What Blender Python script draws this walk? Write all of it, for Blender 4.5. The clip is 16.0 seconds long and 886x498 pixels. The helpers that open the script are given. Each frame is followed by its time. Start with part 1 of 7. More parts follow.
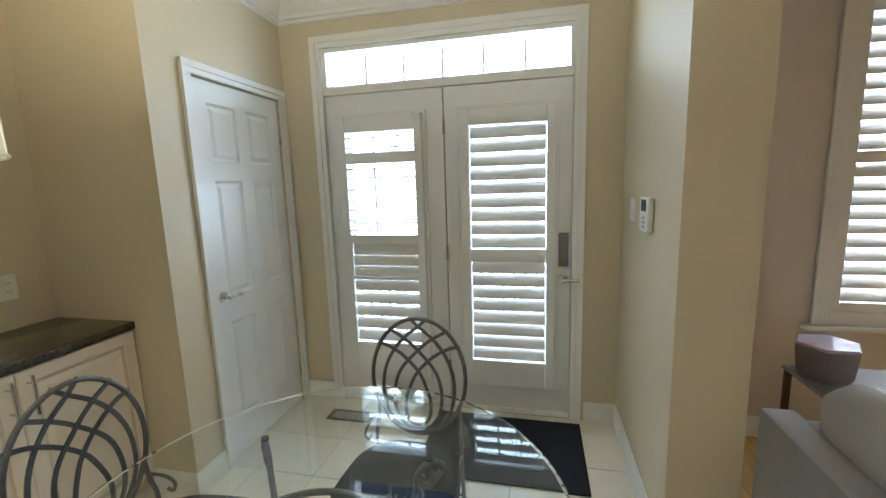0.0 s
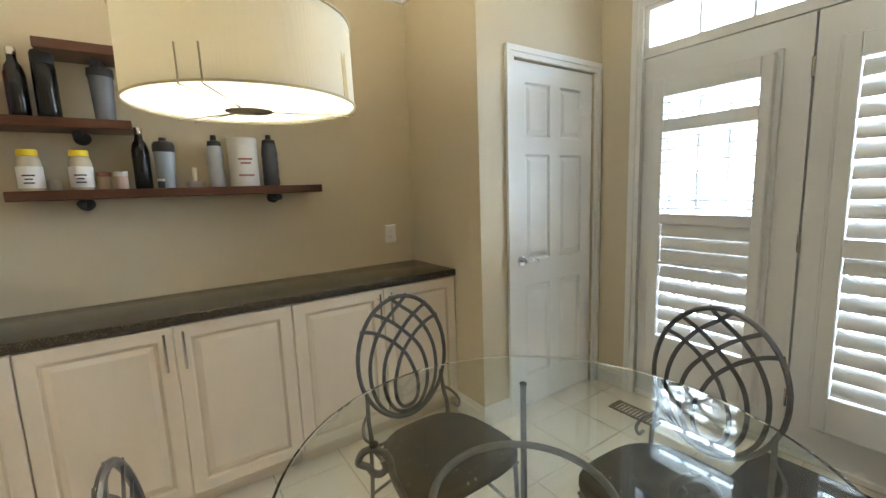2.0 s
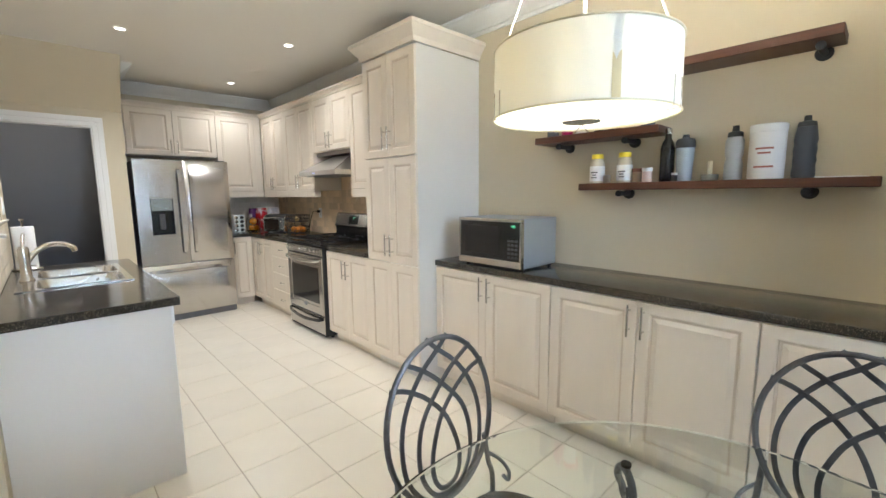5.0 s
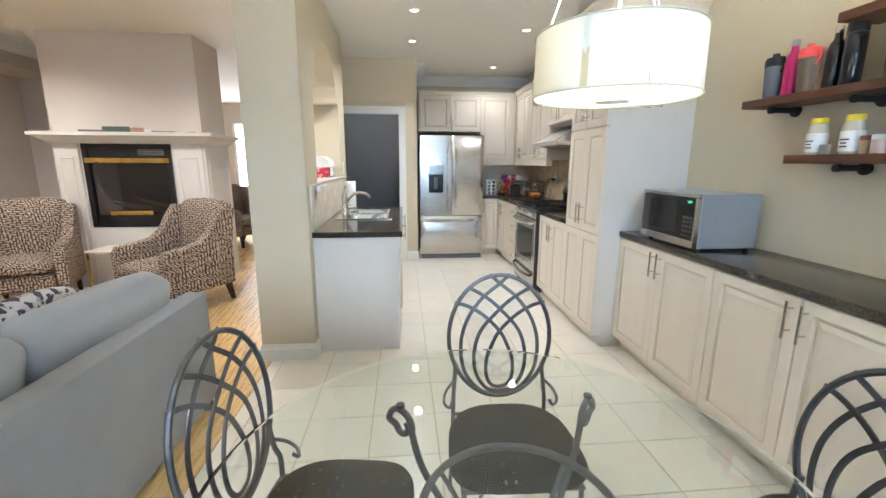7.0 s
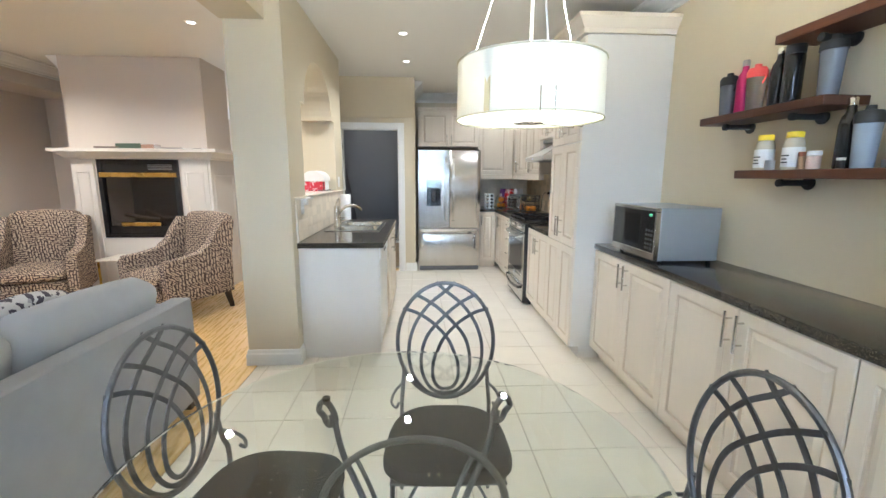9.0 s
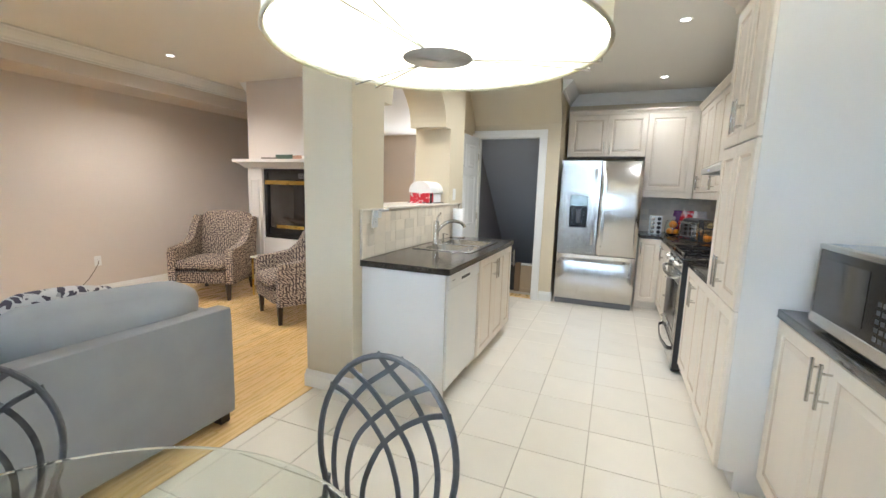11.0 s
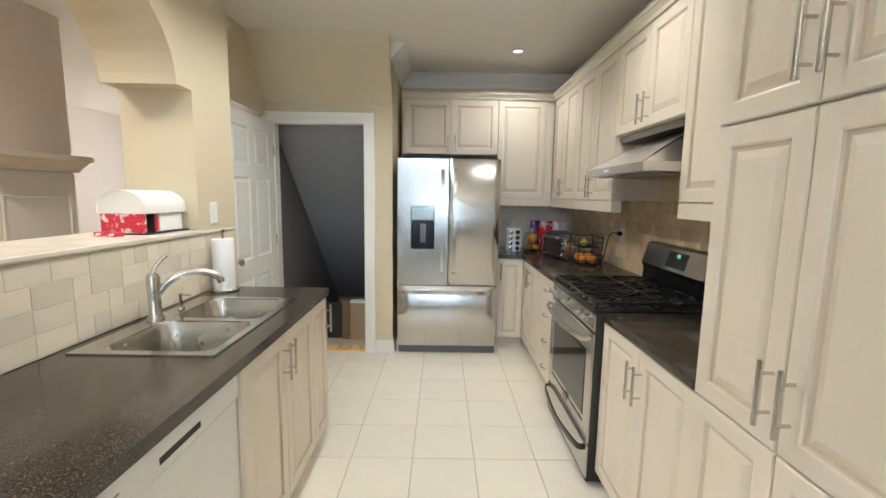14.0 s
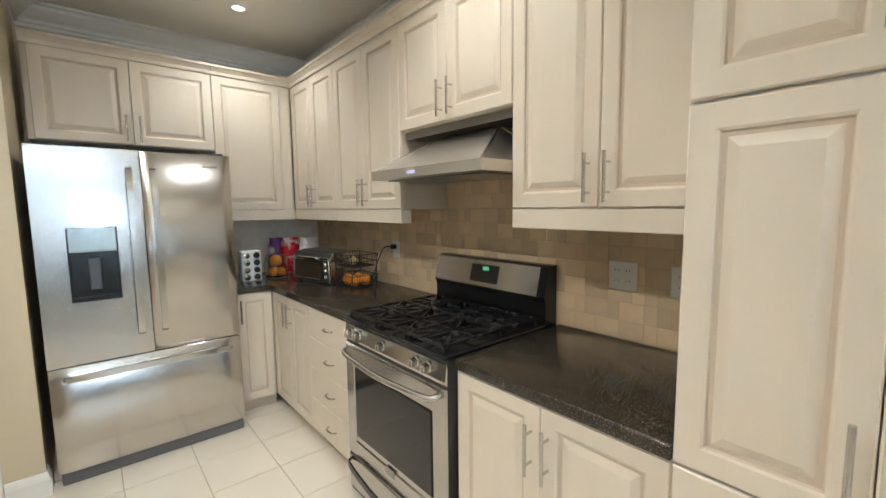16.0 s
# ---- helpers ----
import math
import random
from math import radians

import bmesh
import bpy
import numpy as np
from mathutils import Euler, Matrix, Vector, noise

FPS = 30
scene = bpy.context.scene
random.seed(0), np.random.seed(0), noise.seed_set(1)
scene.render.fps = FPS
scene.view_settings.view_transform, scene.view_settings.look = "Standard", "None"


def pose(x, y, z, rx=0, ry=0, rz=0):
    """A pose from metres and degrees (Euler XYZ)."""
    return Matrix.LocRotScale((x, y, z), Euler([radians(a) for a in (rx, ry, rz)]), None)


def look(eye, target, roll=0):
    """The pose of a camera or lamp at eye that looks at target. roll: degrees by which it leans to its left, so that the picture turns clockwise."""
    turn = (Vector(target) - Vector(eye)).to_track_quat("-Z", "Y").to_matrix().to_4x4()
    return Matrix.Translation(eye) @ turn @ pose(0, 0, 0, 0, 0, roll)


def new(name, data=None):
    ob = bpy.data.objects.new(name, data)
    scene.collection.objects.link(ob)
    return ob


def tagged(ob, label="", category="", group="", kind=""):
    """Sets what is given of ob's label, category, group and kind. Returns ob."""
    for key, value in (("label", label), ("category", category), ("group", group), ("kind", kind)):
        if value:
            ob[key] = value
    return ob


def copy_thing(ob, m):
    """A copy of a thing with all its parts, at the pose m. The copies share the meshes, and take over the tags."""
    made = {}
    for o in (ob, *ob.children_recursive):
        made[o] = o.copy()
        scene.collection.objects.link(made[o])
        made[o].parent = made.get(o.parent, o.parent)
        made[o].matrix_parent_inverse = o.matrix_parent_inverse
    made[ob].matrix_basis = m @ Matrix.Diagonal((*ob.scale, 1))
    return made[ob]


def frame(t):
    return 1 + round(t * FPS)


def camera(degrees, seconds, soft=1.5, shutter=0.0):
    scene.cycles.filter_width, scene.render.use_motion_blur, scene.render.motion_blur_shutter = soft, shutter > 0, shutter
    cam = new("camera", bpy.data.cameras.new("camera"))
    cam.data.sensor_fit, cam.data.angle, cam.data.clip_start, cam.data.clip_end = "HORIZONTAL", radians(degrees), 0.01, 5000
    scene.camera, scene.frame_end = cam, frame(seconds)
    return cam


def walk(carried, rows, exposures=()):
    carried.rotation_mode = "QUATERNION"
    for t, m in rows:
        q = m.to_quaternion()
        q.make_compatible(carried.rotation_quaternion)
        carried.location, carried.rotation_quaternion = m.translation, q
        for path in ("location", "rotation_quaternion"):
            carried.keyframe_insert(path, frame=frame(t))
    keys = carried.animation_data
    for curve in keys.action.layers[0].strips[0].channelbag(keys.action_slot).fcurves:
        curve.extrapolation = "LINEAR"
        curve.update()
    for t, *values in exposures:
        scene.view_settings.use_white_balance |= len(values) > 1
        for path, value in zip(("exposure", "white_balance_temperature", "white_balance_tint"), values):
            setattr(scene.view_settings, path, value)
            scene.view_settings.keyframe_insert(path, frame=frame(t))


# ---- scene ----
cam = camera(93.7, 16.0)
PATH = [
    (0, (3.142, 2.501, 1.521), (2.696, 4.426, 1.211), -1.8),
    (0.5, (2.997, 2.546, 1.533), (2.561, 4.472, 1.22), -2.4),
    (1, (2.983, 2.583, 1.514), (2.305, 4.436, 1.186), -2.4),
    (1.5, (3.089, 2.64, 1.473), (1.9, 4.215, 1.151), -2.1),
    (2, (3.236, 2.62, 1.387), (1.594, 3.726, 1.104), -2.1),
    (2.5, (3.338, 2.583, 1.426), (1.484, 3.264, 1.109), -2.0),
    (3, (3.425, 2.735, 1.447), (1.463, 2.969, 1.139), -1.9),
    (3.5, (3.44, 2.888, 1.413), (1.467, 2.689, 1.148), -1.9),
    (4, (3.338, 3.012, 1.39), (1.461, 2.364, 1.156), -1.6),
    (4.5, (3.265, 3.169, 1.41), (1.598, 2.092, 1.157), -1.3),
    (5, (3.251, 3.381, 1.392), (1.888, 1.941, 1.126), -0.6),
    (5.2, (3.218, 3.438, 1.378), (2.0, 1.875, 1.11), -0.0),
    (7.3, (2.789, 4.159, 1.397), (2.633, 2.209, 0.981), 0.1),
    (7.5, (2.774, 4.224, 1.396), (2.593, 2.279, 0.966), 0.1),
    (8, (2.713, 4.306, 1.399), (2.507, 2.365, 0.966), -0.1),
    (8.5, (2.696, 4.301, 1.386), (2.484, 2.348, 1.013), 0.1),
    (9, (2.551, 4.191, 1.405), (2.443, 2.223, 1.061), 0.2),
    (9.5, (2.356, 4.037, 1.407), (2.441, 2.066, 1.075), 0.5),
    (10, (2.184, 3.809, 1.384), (2.505, 1.859, 1.077), 0.7),
    (10.2, (2.135, 3.718, 1.393), (2.556, 1.786, 1.093), 1.0),
    (12.3, (1.785, 2.754, 1.388), (2.742, 1.021, 1.104), 1.7),
    (12.5, (1.815, 2.63, 1.395), (2.712, 0.864, 1.117), 1.8),
    (13, (1.877, 2.328, 1.396), (2.588, 0.478, 1.128), 1.5),
    (13.5, (1.96, 2.022, 1.418), (2.369, 0.081, 1.166), 1.3),
    (14, (2.181, 1.747, 1.455), (2.172, -0.237, 1.201), 0.9),
    (14.5, (2.206, 1.463, 1.408), (1.853, -0.493, 1.185), 0.5),
    (15, (2.239, 1.186, 1.429), (1.494, -0.658, 1.223), 0.1),
    (15.5, (2.313, 1.001, 1.443), (1.226, -0.666, 1.247), -0.4),
    (16, (2.36, 0.888, 1.453), (1.07, -0.627, 1.249), -0.7),
]
walk(cam, [(t, look(eye, target, roll)) for t, eye, target, roll in PATH],
     [(0, -0.27, 5850, 6), (1.5, -0.14, 6100, 8), (2.5, 0.02, 6100, 8), (3.5, 0.38, 6050, 9), (5, 0.34, 5450, 9), (7.5, 0.42, 5250, 8), (10, 0.42, 5250, 8), (12.5, 0.34, 5400, 6), (14, 0.25, 5600, 6), (16, 0.24, 5650, 6)])

# ---- world, sun, exposure ----
world = bpy.data.worlds.new("sky")
scene.world = world
world.use_nodes = True
wn = world.node_tree
sky = wn.nodes.new("ShaderNodeTexSky")
sky.sky_type = "NISHITA"
sky.sun_disc = False
sky.sun_elevation = radians(42)
sky.sun_rotation = radians(150)
wn.nodes["Background"].inputs["Strength"].default_value = 0.12
wn.links.new(sky.outputs[0], wn.nodes["Background"].inputs["Color"])


def lamp(name, kind, m, energy, color, **extra):
    data = bpy.data.lights.new(name, kind)
    data.energy, data.color = energy, color
    for key, value in extra.items():
        if key == "size":
            data.size = value
        elif key == "size_y":
            data.shape, data.size_y = "RECTANGLE", value
        elif key == "soft":
            data.shadow_soft_size = value
        elif key == "angle":
            data.angle = value
        elif key == "cone":
            data.spot_size, data.spot_blend = value, 0.8
    ob = new(name, data)
    ob.matrix_basis = m
    return ob


lamp("sun", "SUN", look((2, -20, 22), (2, 5, 0)), 3.0, (1.0, 0.94, 0.86), angle=radians(0.6))
DAY = (0.74, 0.87, 1.0)
lamp("door_daylight", "AREA", look((2.50, 7.0, 1.60), (2.50, 3.0, 1.60)), 880, DAY, size=3.8, size_y=3.2)
lamp("window_daylight", "AREA", look((5.71, 5.24, 1.59), (5.71, 3.0, 1.59)), 120, (0.95, 0.96, 1.0), size=2.08, size_y=1.64)
lamp("back_daylight", "AREA", look((5.6, -6.32, 1.55), (5.6, 0, 1.55)), 48, (1.0, 0.95, 0.90), size=2.18, size_y=1.48)
WARM = (1.0, 0.905, 0.78)
POT_W = [54, 44, 26, 20, 85, 95]
LAMP_W = 72
POTS = [(2.70, 0.09), (2.70, -0.85), (1.57, -0.35), (1.55, -2.0), (4.5, 0.25), (6.4, 0.22)]

# ---- materials ----
MATS = {}


def srgb(h):
    return tuple(((int(h[i:i + 2], 16) / 255) ** 2.2) for i in (0, 2, 4)) + (1.0,)


def mat(name, color, rough=0.5, metal=0.0, vary=0.06, scale=6.0, bump=0.0, bscale=120.0, color2=None, cscale=None,
        stretch=None, coat=0.0, ior=1.5, rand=0.0, emit=None, emit_strength=0.0, rvary=0.08, spec=0.5):
    """A surface with colour varied at two scales, roughness varied, and fine relief."""
    if name in MATS:
        return MATS[name]
    m = bpy.data.materials.new(name)
    m.use_nodes = True
    nt = m.node_tree
    N, L = nt.nodes, nt.links
    b = N["Principled BSDF"]
    tc = N.new("ShaderNodeTexCoord")
    mp = N.new("ShaderNodeMapping")
    L.new(tc.outputs["Object"], mp.inputs[0])
    if stretch:
        mp.inputs["Scale"].default_value = stretch
    n1 = N.new("ShaderNodeTexNoise")
    n1.inputs["Scale"].default_value = scale
    n1.inputs["Detail"].default_value = 6
    L.new(mp.outputs[0], n1.inputs["Vector"])
    n2 = N.new("ShaderNodeTexNoise")
    n2.inputs["Scale"].default_value = cscale or bscale
    n2.inputs["Detail"].default_value = 4
    L.new(mp.outputs[0], n2.inputs["Vector"])
    base = [c for c in color[:3]] + [1]
    mix = N.new("ShaderNodeMix")
    mix.data_type = "RGBA"
    lo = [max(0, c * (1 - vary)) for c in base[:3]] + [1]
    hi = [min(1, c * (1 + vary)) for c in base[:3]] + [1]
    mix.inputs["A"].default_value, mix.inputs["B"].default_value = lo, hi
    L.new(n1.outputs["Fac"], mix.inputs["Factor"])
    out = mix.outputs["Result"]
    if color2:
        ramp = N.new("ShaderNodeMapRange")
        ramp.inputs["From Min"].default_value, ramp.inputs["From Max"].default_value = 0.55, 0.63
        L.new(n2.outputs["Fac"], ramp.inputs["Value"])
        mix2 = N.new("ShaderNodeMix")
        mix2.data_type = "RGBA"
        mix2.inputs["B"].default_value = [*color2[:3], 1]
        L.new(ramp.outputs[0], mix2.inputs["Factor"])
        L.new(out, mix2.inputs["A"])
        out = mix2.outputs["Result"]
    if rand:
        oi = N.new("ShaderNodeObjectInfo")
        mr = N.new("ShaderNodeMapRange")
        mr.inputs["To Min"].default_value, mr.inputs["To Max"].default_value = 1 - rand, 1 + rand
        L.new(oi.outputs["Random"], mr.inputs["Value"])
        hs = N.new("ShaderNodeHueSaturation")
        L.new(mr.outputs[0], hs.inputs["Value"])
        L.new(out, hs.inputs["Color"])
        out = hs.outputs["Color"]
    L.new(out, b.inputs["Base Color"])
    rr = N.new("ShaderNodeMapRange")
    rr.inputs["To Min"].default_value, rr.inputs["To Max"].default_value = max(0.02, rough - rvary), min(1, rough + rvary)
    L.new(n1.outputs["Fac"], rr.inputs["Value"])
    L.new(rr.outputs[0], b.inputs["Roughness"])
    b.inputs["Metallic"].default_value = metal
    b.inputs["IOR"].default_value = ior
    b.inputs["Specular IOR Level"].default_value = spec
    b.inputs["Coat Weight"].default_value = coat
    if bump:
        bp = N.new("ShaderNodeBump")
        bp.inputs["Strength"].default_value = bump
        bp.inputs["Distance"].default_value = 0.002
        L.new(n2.outputs["Fac"], bp.inputs["Height"])
        L.new(bp.outputs[0], b.inputs["Normal"])
    if emit:
        b.inputs["Emission Color"].default_value = [*emit[:3], 1]
        b.inputs["Emission Strength"].default_value = emit_strength
    MATS[name] = m
    return m


WALL = mat("wall_paint", (0.61, 0.53, 0.375), 0.6, vary=0.03, scale=1.5, bump=0.25, bscale=220)
WALL_L = mat("living_wall_paint", (0.66, 0.58, 0.50), 0.6, vary=0.03, scale=1.5, bump=0.25, bscale=220)
# stairwell walls: one even grey, darker than the room walls
WALL_S = mat("stairwell_dark_grey", (0.20, 0.19, 0.20), 0.7, vary=0.04, scale=1.5, bump=0.25, bscale=220)
CEIL = mat("ceiling_paint", (0.80, 0.77, 0.70), 0.75, vary=0.02, scale=1.2, bump=0.3, bscale=300)
TRIM = mat("trim_paint", (0.80, 0.79, 0.75), 0.35, vary=0.02, scale=3, bump=0.08, bscale=80)
DOORW = mat("door_paint", (0.78, 0.78, 0.76), 0.38, vary=0.03, scale=3, bump=0.12, bscale=60)
CAB = mat("cabinet_paint", (0.755, 0.67, 0.552), 0.38, vary=0.05, scale=2.2, bump=0.15, bscale=16, stretch=(6, 6, 1))
CABS = mat("cabinet_side", (0.72, 0.68, 0.62), 0.42, vary=0.03, scale=2, bump=0.1, bscale=60)
GLAZE = mat("cabinet_glaze", (0.64, 0.54, 0.42), 0.5, vary=0.1, scale=8)
GRAN = mat("granite", (0.028, 0.024, 0.019), 0.14, vary=0.6, scale=40, color2=(0.15, 0.12, 0.08), cscale=230, rvary=0.05, spec=0.6)
STEEL = mat("stainless", (0.54, 0.52, 0.49), 0.18, 1.0, vary=0.05, scale=5, bump=0.22, bscale=3.2, stretch=(2.6, 2.6, 0.22), rvary=0.05)
STEEL_H = mat("stainless_dark", (0.36, 0.35, 0.34), 0.3, 1.0, vary=0.06, scale=3)
CHROME = mat("brushed_nickel", (0.62, 0.60, 0.56), 0.22, 1.0, vary=0.05, scale=20)
BLACK = mat("black_enamel", (0.012, 0.012, 0.013), 0.18, vary=0.2, scale=8)
BLACKM = mat("matt_black", (0.02, 0.02, 0.021), 0.55, vary=0.2, scale=12, bump=0.2, bscale=150)
IRON = mat("wrought_iron", (0.17, 0.17, 0.18), 0.38, 0.85, vary=0.35, scale=40, bump=0.3, bscale=90, rvary=0.12)
WALNUT = mat("walnut", (0.085, 0.030, 0.014), 0.42, vary=0.45, scale=5, bump=0.25, bscale=30, stretch=(12, 1, 12))
TILE = mat("floor_tile", (0.83, 0.77, 0.66), 0.24, vary=0.04, scale=5, bump=0.06, bscale=14, rand=0.025, rvary=0.07)
GROUT = mat("grout", (0.52, 0.45, 0.35), 0.85, vary=0.12, scale=14, bump=0.4)
OAK = mat("oak_boards", (0.72, 0.49, 0.20), 0.28, vary=0.05, scale=4, bump=0.1, bscale=30, stretch=(12, 1, 12), rand=0.07)
OAKGAP = mat("oak_gap", (0.12, 0.06, 0.025), 0.7, vary=0.2)
STONE = mat("travertine", (0.66, 0.51, 0.32), 0.5, vary=0.12, scale=14, bump=0.35, bscale=60, rand=0.17)
STONEGL = mat("pale_travertine_grout", (0.70, 0.62, 0.49), 0.7, vary=0.08, scale=20)
STONEG = mat("travertine_grout", (0.60, 0.46, 0.295), 0.85, vary=0.08, scale=20)
STONEL = mat("pale_travertine", (0.70, 0.62, 0.49), 0.42, vary=0.09, scale=14, bump=0.35, bscale=60, rand=0.10)
SOFA = mat("grey_linen", (0.30, 0.30, 0.305), 0.9, vary=0.10, scale=9, bump=0.6, bscale=420)
CUSH = mat("light_grey_linen", (0.37, 0.37, 0.37), 0.9, vary=0.08, scale=9, bump=0.6, bscale=420)
SEAT = mat("black_seat_cloth", (0.012, 0.010, 0.009), 0.8, vary=0.2, scale=12, bump=0.4, bscale=500, color2=None)
PLASTW = mat("white_plastic", (0.80, 0.79, 0.76), 0.35, vary=0.02, scale=10)
PAPER = mat("white_paper", (0.85, 0.84, 0.82), 0.8, vary=0.03, scale=30, bump=0.4, bscale=90)
MAT = mat("navy_mat", (0.007, 0.009, 0.018), 0.95, vary=0.4, scale=60, bump=1.0, bscale=500)
BRASS = mat("brass", (0.65, 0.42, 0.10), 0.28, 1.0, vary=0.08, scale=10)
DARKWOOD = mat("dark_wood", (0.03, 0.018, 0.012), 0.4, vary=0.3, scale=8)
MARBLE = mat("pale_stone_top", (0.74, 0.68, 0.57), 0.25, vary=0.08, scale=7)


def glass(name, color=(1, 1, 1), rough=0.0, ior=1.45):
    m = bpy.data.materials.new(name)
    m.use_nodes = True
    b = m.node_tree.nodes["Principled BSDF"]
    b.inputs["Base Color"].default_value = (*color, 1)
    b.inputs["Transmission Weight"].default_value = 1
    b.inputs["Roughness"].default_value = rough
    b.inputs["IOR"].default_value = ior
    return m


GLASS = glass("clear_glass", (0.95, 1.0, 0.98))
PANE = glass("window_glass", (1, 1, 1), 0.0, 1.1)
TABLEG = glass("table_glass", (0.93, 0.985, 0.965), 0.0, 1.5)
FROST = glass("frosted_plastic", (0.85, 0.87, 0.88), 0.35, 1.4)
SMOKE = glass("smoked_glass", (0.25, 0.22, 0.2), 0.05, 1.5)


def glow(name, color, strength):
    m = bpy.data.materials.new(name)
    m.use_nodes = True
    b = m.node_tree.nodes["Principled BSDF"]
    b.inputs["Base Color"].default_value = (0.8, 0.8, 0.8, 1)
    b.inputs["Emission Color"].default_value = (*color, 1)
    b.inputs["Emission Strength"].default_value = strength
    return m


BULB = glow("lamp_lens", (1.0, 0.88, 0.70), 5)
DISPLAY = glow("green_display", (0.1, 1.0, 0.35), 1.5)
BLUEDISP = glow("blue_display", (0.05, 0.12, 0.9), 0.3)


def shade_material():
    """Cream fabric that lets the lamp inside glow through."""
    m = bpy.data.materials.new("shade_fabric")
    m.use_nodes = True
    N, L = m.node_tree.nodes, m.node_tree.links
    b, out = N["Principled BSDF"], N["Material Output"]
    b.inputs["Base Color"].default_value = (0.84, 0.81, 0.72, 1)
    b.inputs["Roughness"].default_value = 0.9
    tr = N.new("ShaderNodeBsdfTranslucent")
    tr.inputs["Color"].default_value = (0.74, 0.71, 0.60, 1)
    w = N.new("ShaderNodeTexWave")
    w.inputs["Scale"].default_value = 60
    w.inputs["Distortion"].default_value = 1.5
    bp = N.new("ShaderNodeBump")
    bp.inputs["Strength"].default_value = 0.2
    L.new(w.outputs["Fac"], bp.inputs["Height"])
    L.new(bp.outputs[0], b.inputs["Normal"])
    mx = N.new("ShaderNodeMixShader")
    mx.inputs[0].default_value = 0.26
    L.new(b.outputs[0], mx.inputs[1])
    L.new(tr.outputs[0], mx.inputs[2])
    L.new(mx.outputs[0], out.inputs[0])
    return m


SHADE = shade_material()


def pattern_material(name, light, dark, scale, offs=0.5):
    """Woven upholstery with broken, brick-like dark dashes."""
    m = mat(name, light, 0.9, vary=0.1, scale=10, bump=0.5, bscale=350)
    N, L = m.node_tree.nodes, m.node_tree.links
    b = N["Principled BSDF"]
    src = b.inputs["Base Color"].links[0].from_socket
    tc = N.new("ShaderNodeTexCoord")
    nz = N.new("ShaderNodeTexNoise")
    nz.inputs["Scale"].default_value = 9
    add = N.new("ShaderNodeMix")
    add.data_type = "VECTOR"
    add.inputs["Factor"].default_value = 0.10
    L.new(tc.outputs["Object"], nz.inputs["Vector"])
    L.new(tc.outputs["Object"], add.inputs["A"])
    L.new(nz.outputs["Color"], add.inputs["B"])
    mp = N.new("ShaderNodeMapping")
    mp.inputs["Rotation"].default_value = (radians(90), 0, radians(20))
    L.new(add.outputs["Result"], mp.inputs[0])
    vo = N.new("ShaderNodeTexVoronoi")
    vo.distance = "CHEBYCHEV"
    vo.feature = "F2"
    vo.inputs["Scale"].default_value = scale
    mp.inputs["Scale"].default_value = (1.0, 2.0, 1.6)
    L.new(mp.outputs[0], vo.inputs["Vector"])
    v1 = N.new("ShaderNodeTexVoronoi")
    v1.distance = "CHEBYCHEV"
    v1.inputs["Scale"].default_value = scale
    L.new(mp.outputs[0], v1.inputs["Vector"])
    sb = N.new("ShaderNodeMath")
    sb.operation = "SUBTRACT"
    L.new(vo.outputs["Distance"], sb.inputs[0])
    L.new(v1.outputs["Distance"], sb.inputs[1])
    mr = N.new("ShaderNodeMapRange")
    mr.inputs["From Min"].default_value, mr.inputs["From Max"].default_value = offs * 0.34, offs * 0.42
    L.new(sb.outputs[0], mr.inputs["Value"])
    mx = N.new("ShaderNodeMix")
    mx.data_type = "RGBA"
    mx.inputs["B"].default_value = [*dark, 1]
    L.new(mr.outputs[0], mx.inputs["Factor"])
    L.new(src, mx.inputs["A"])
    L.new(mx.outputs["Result"], b.inputs["Base Color"])
    return m




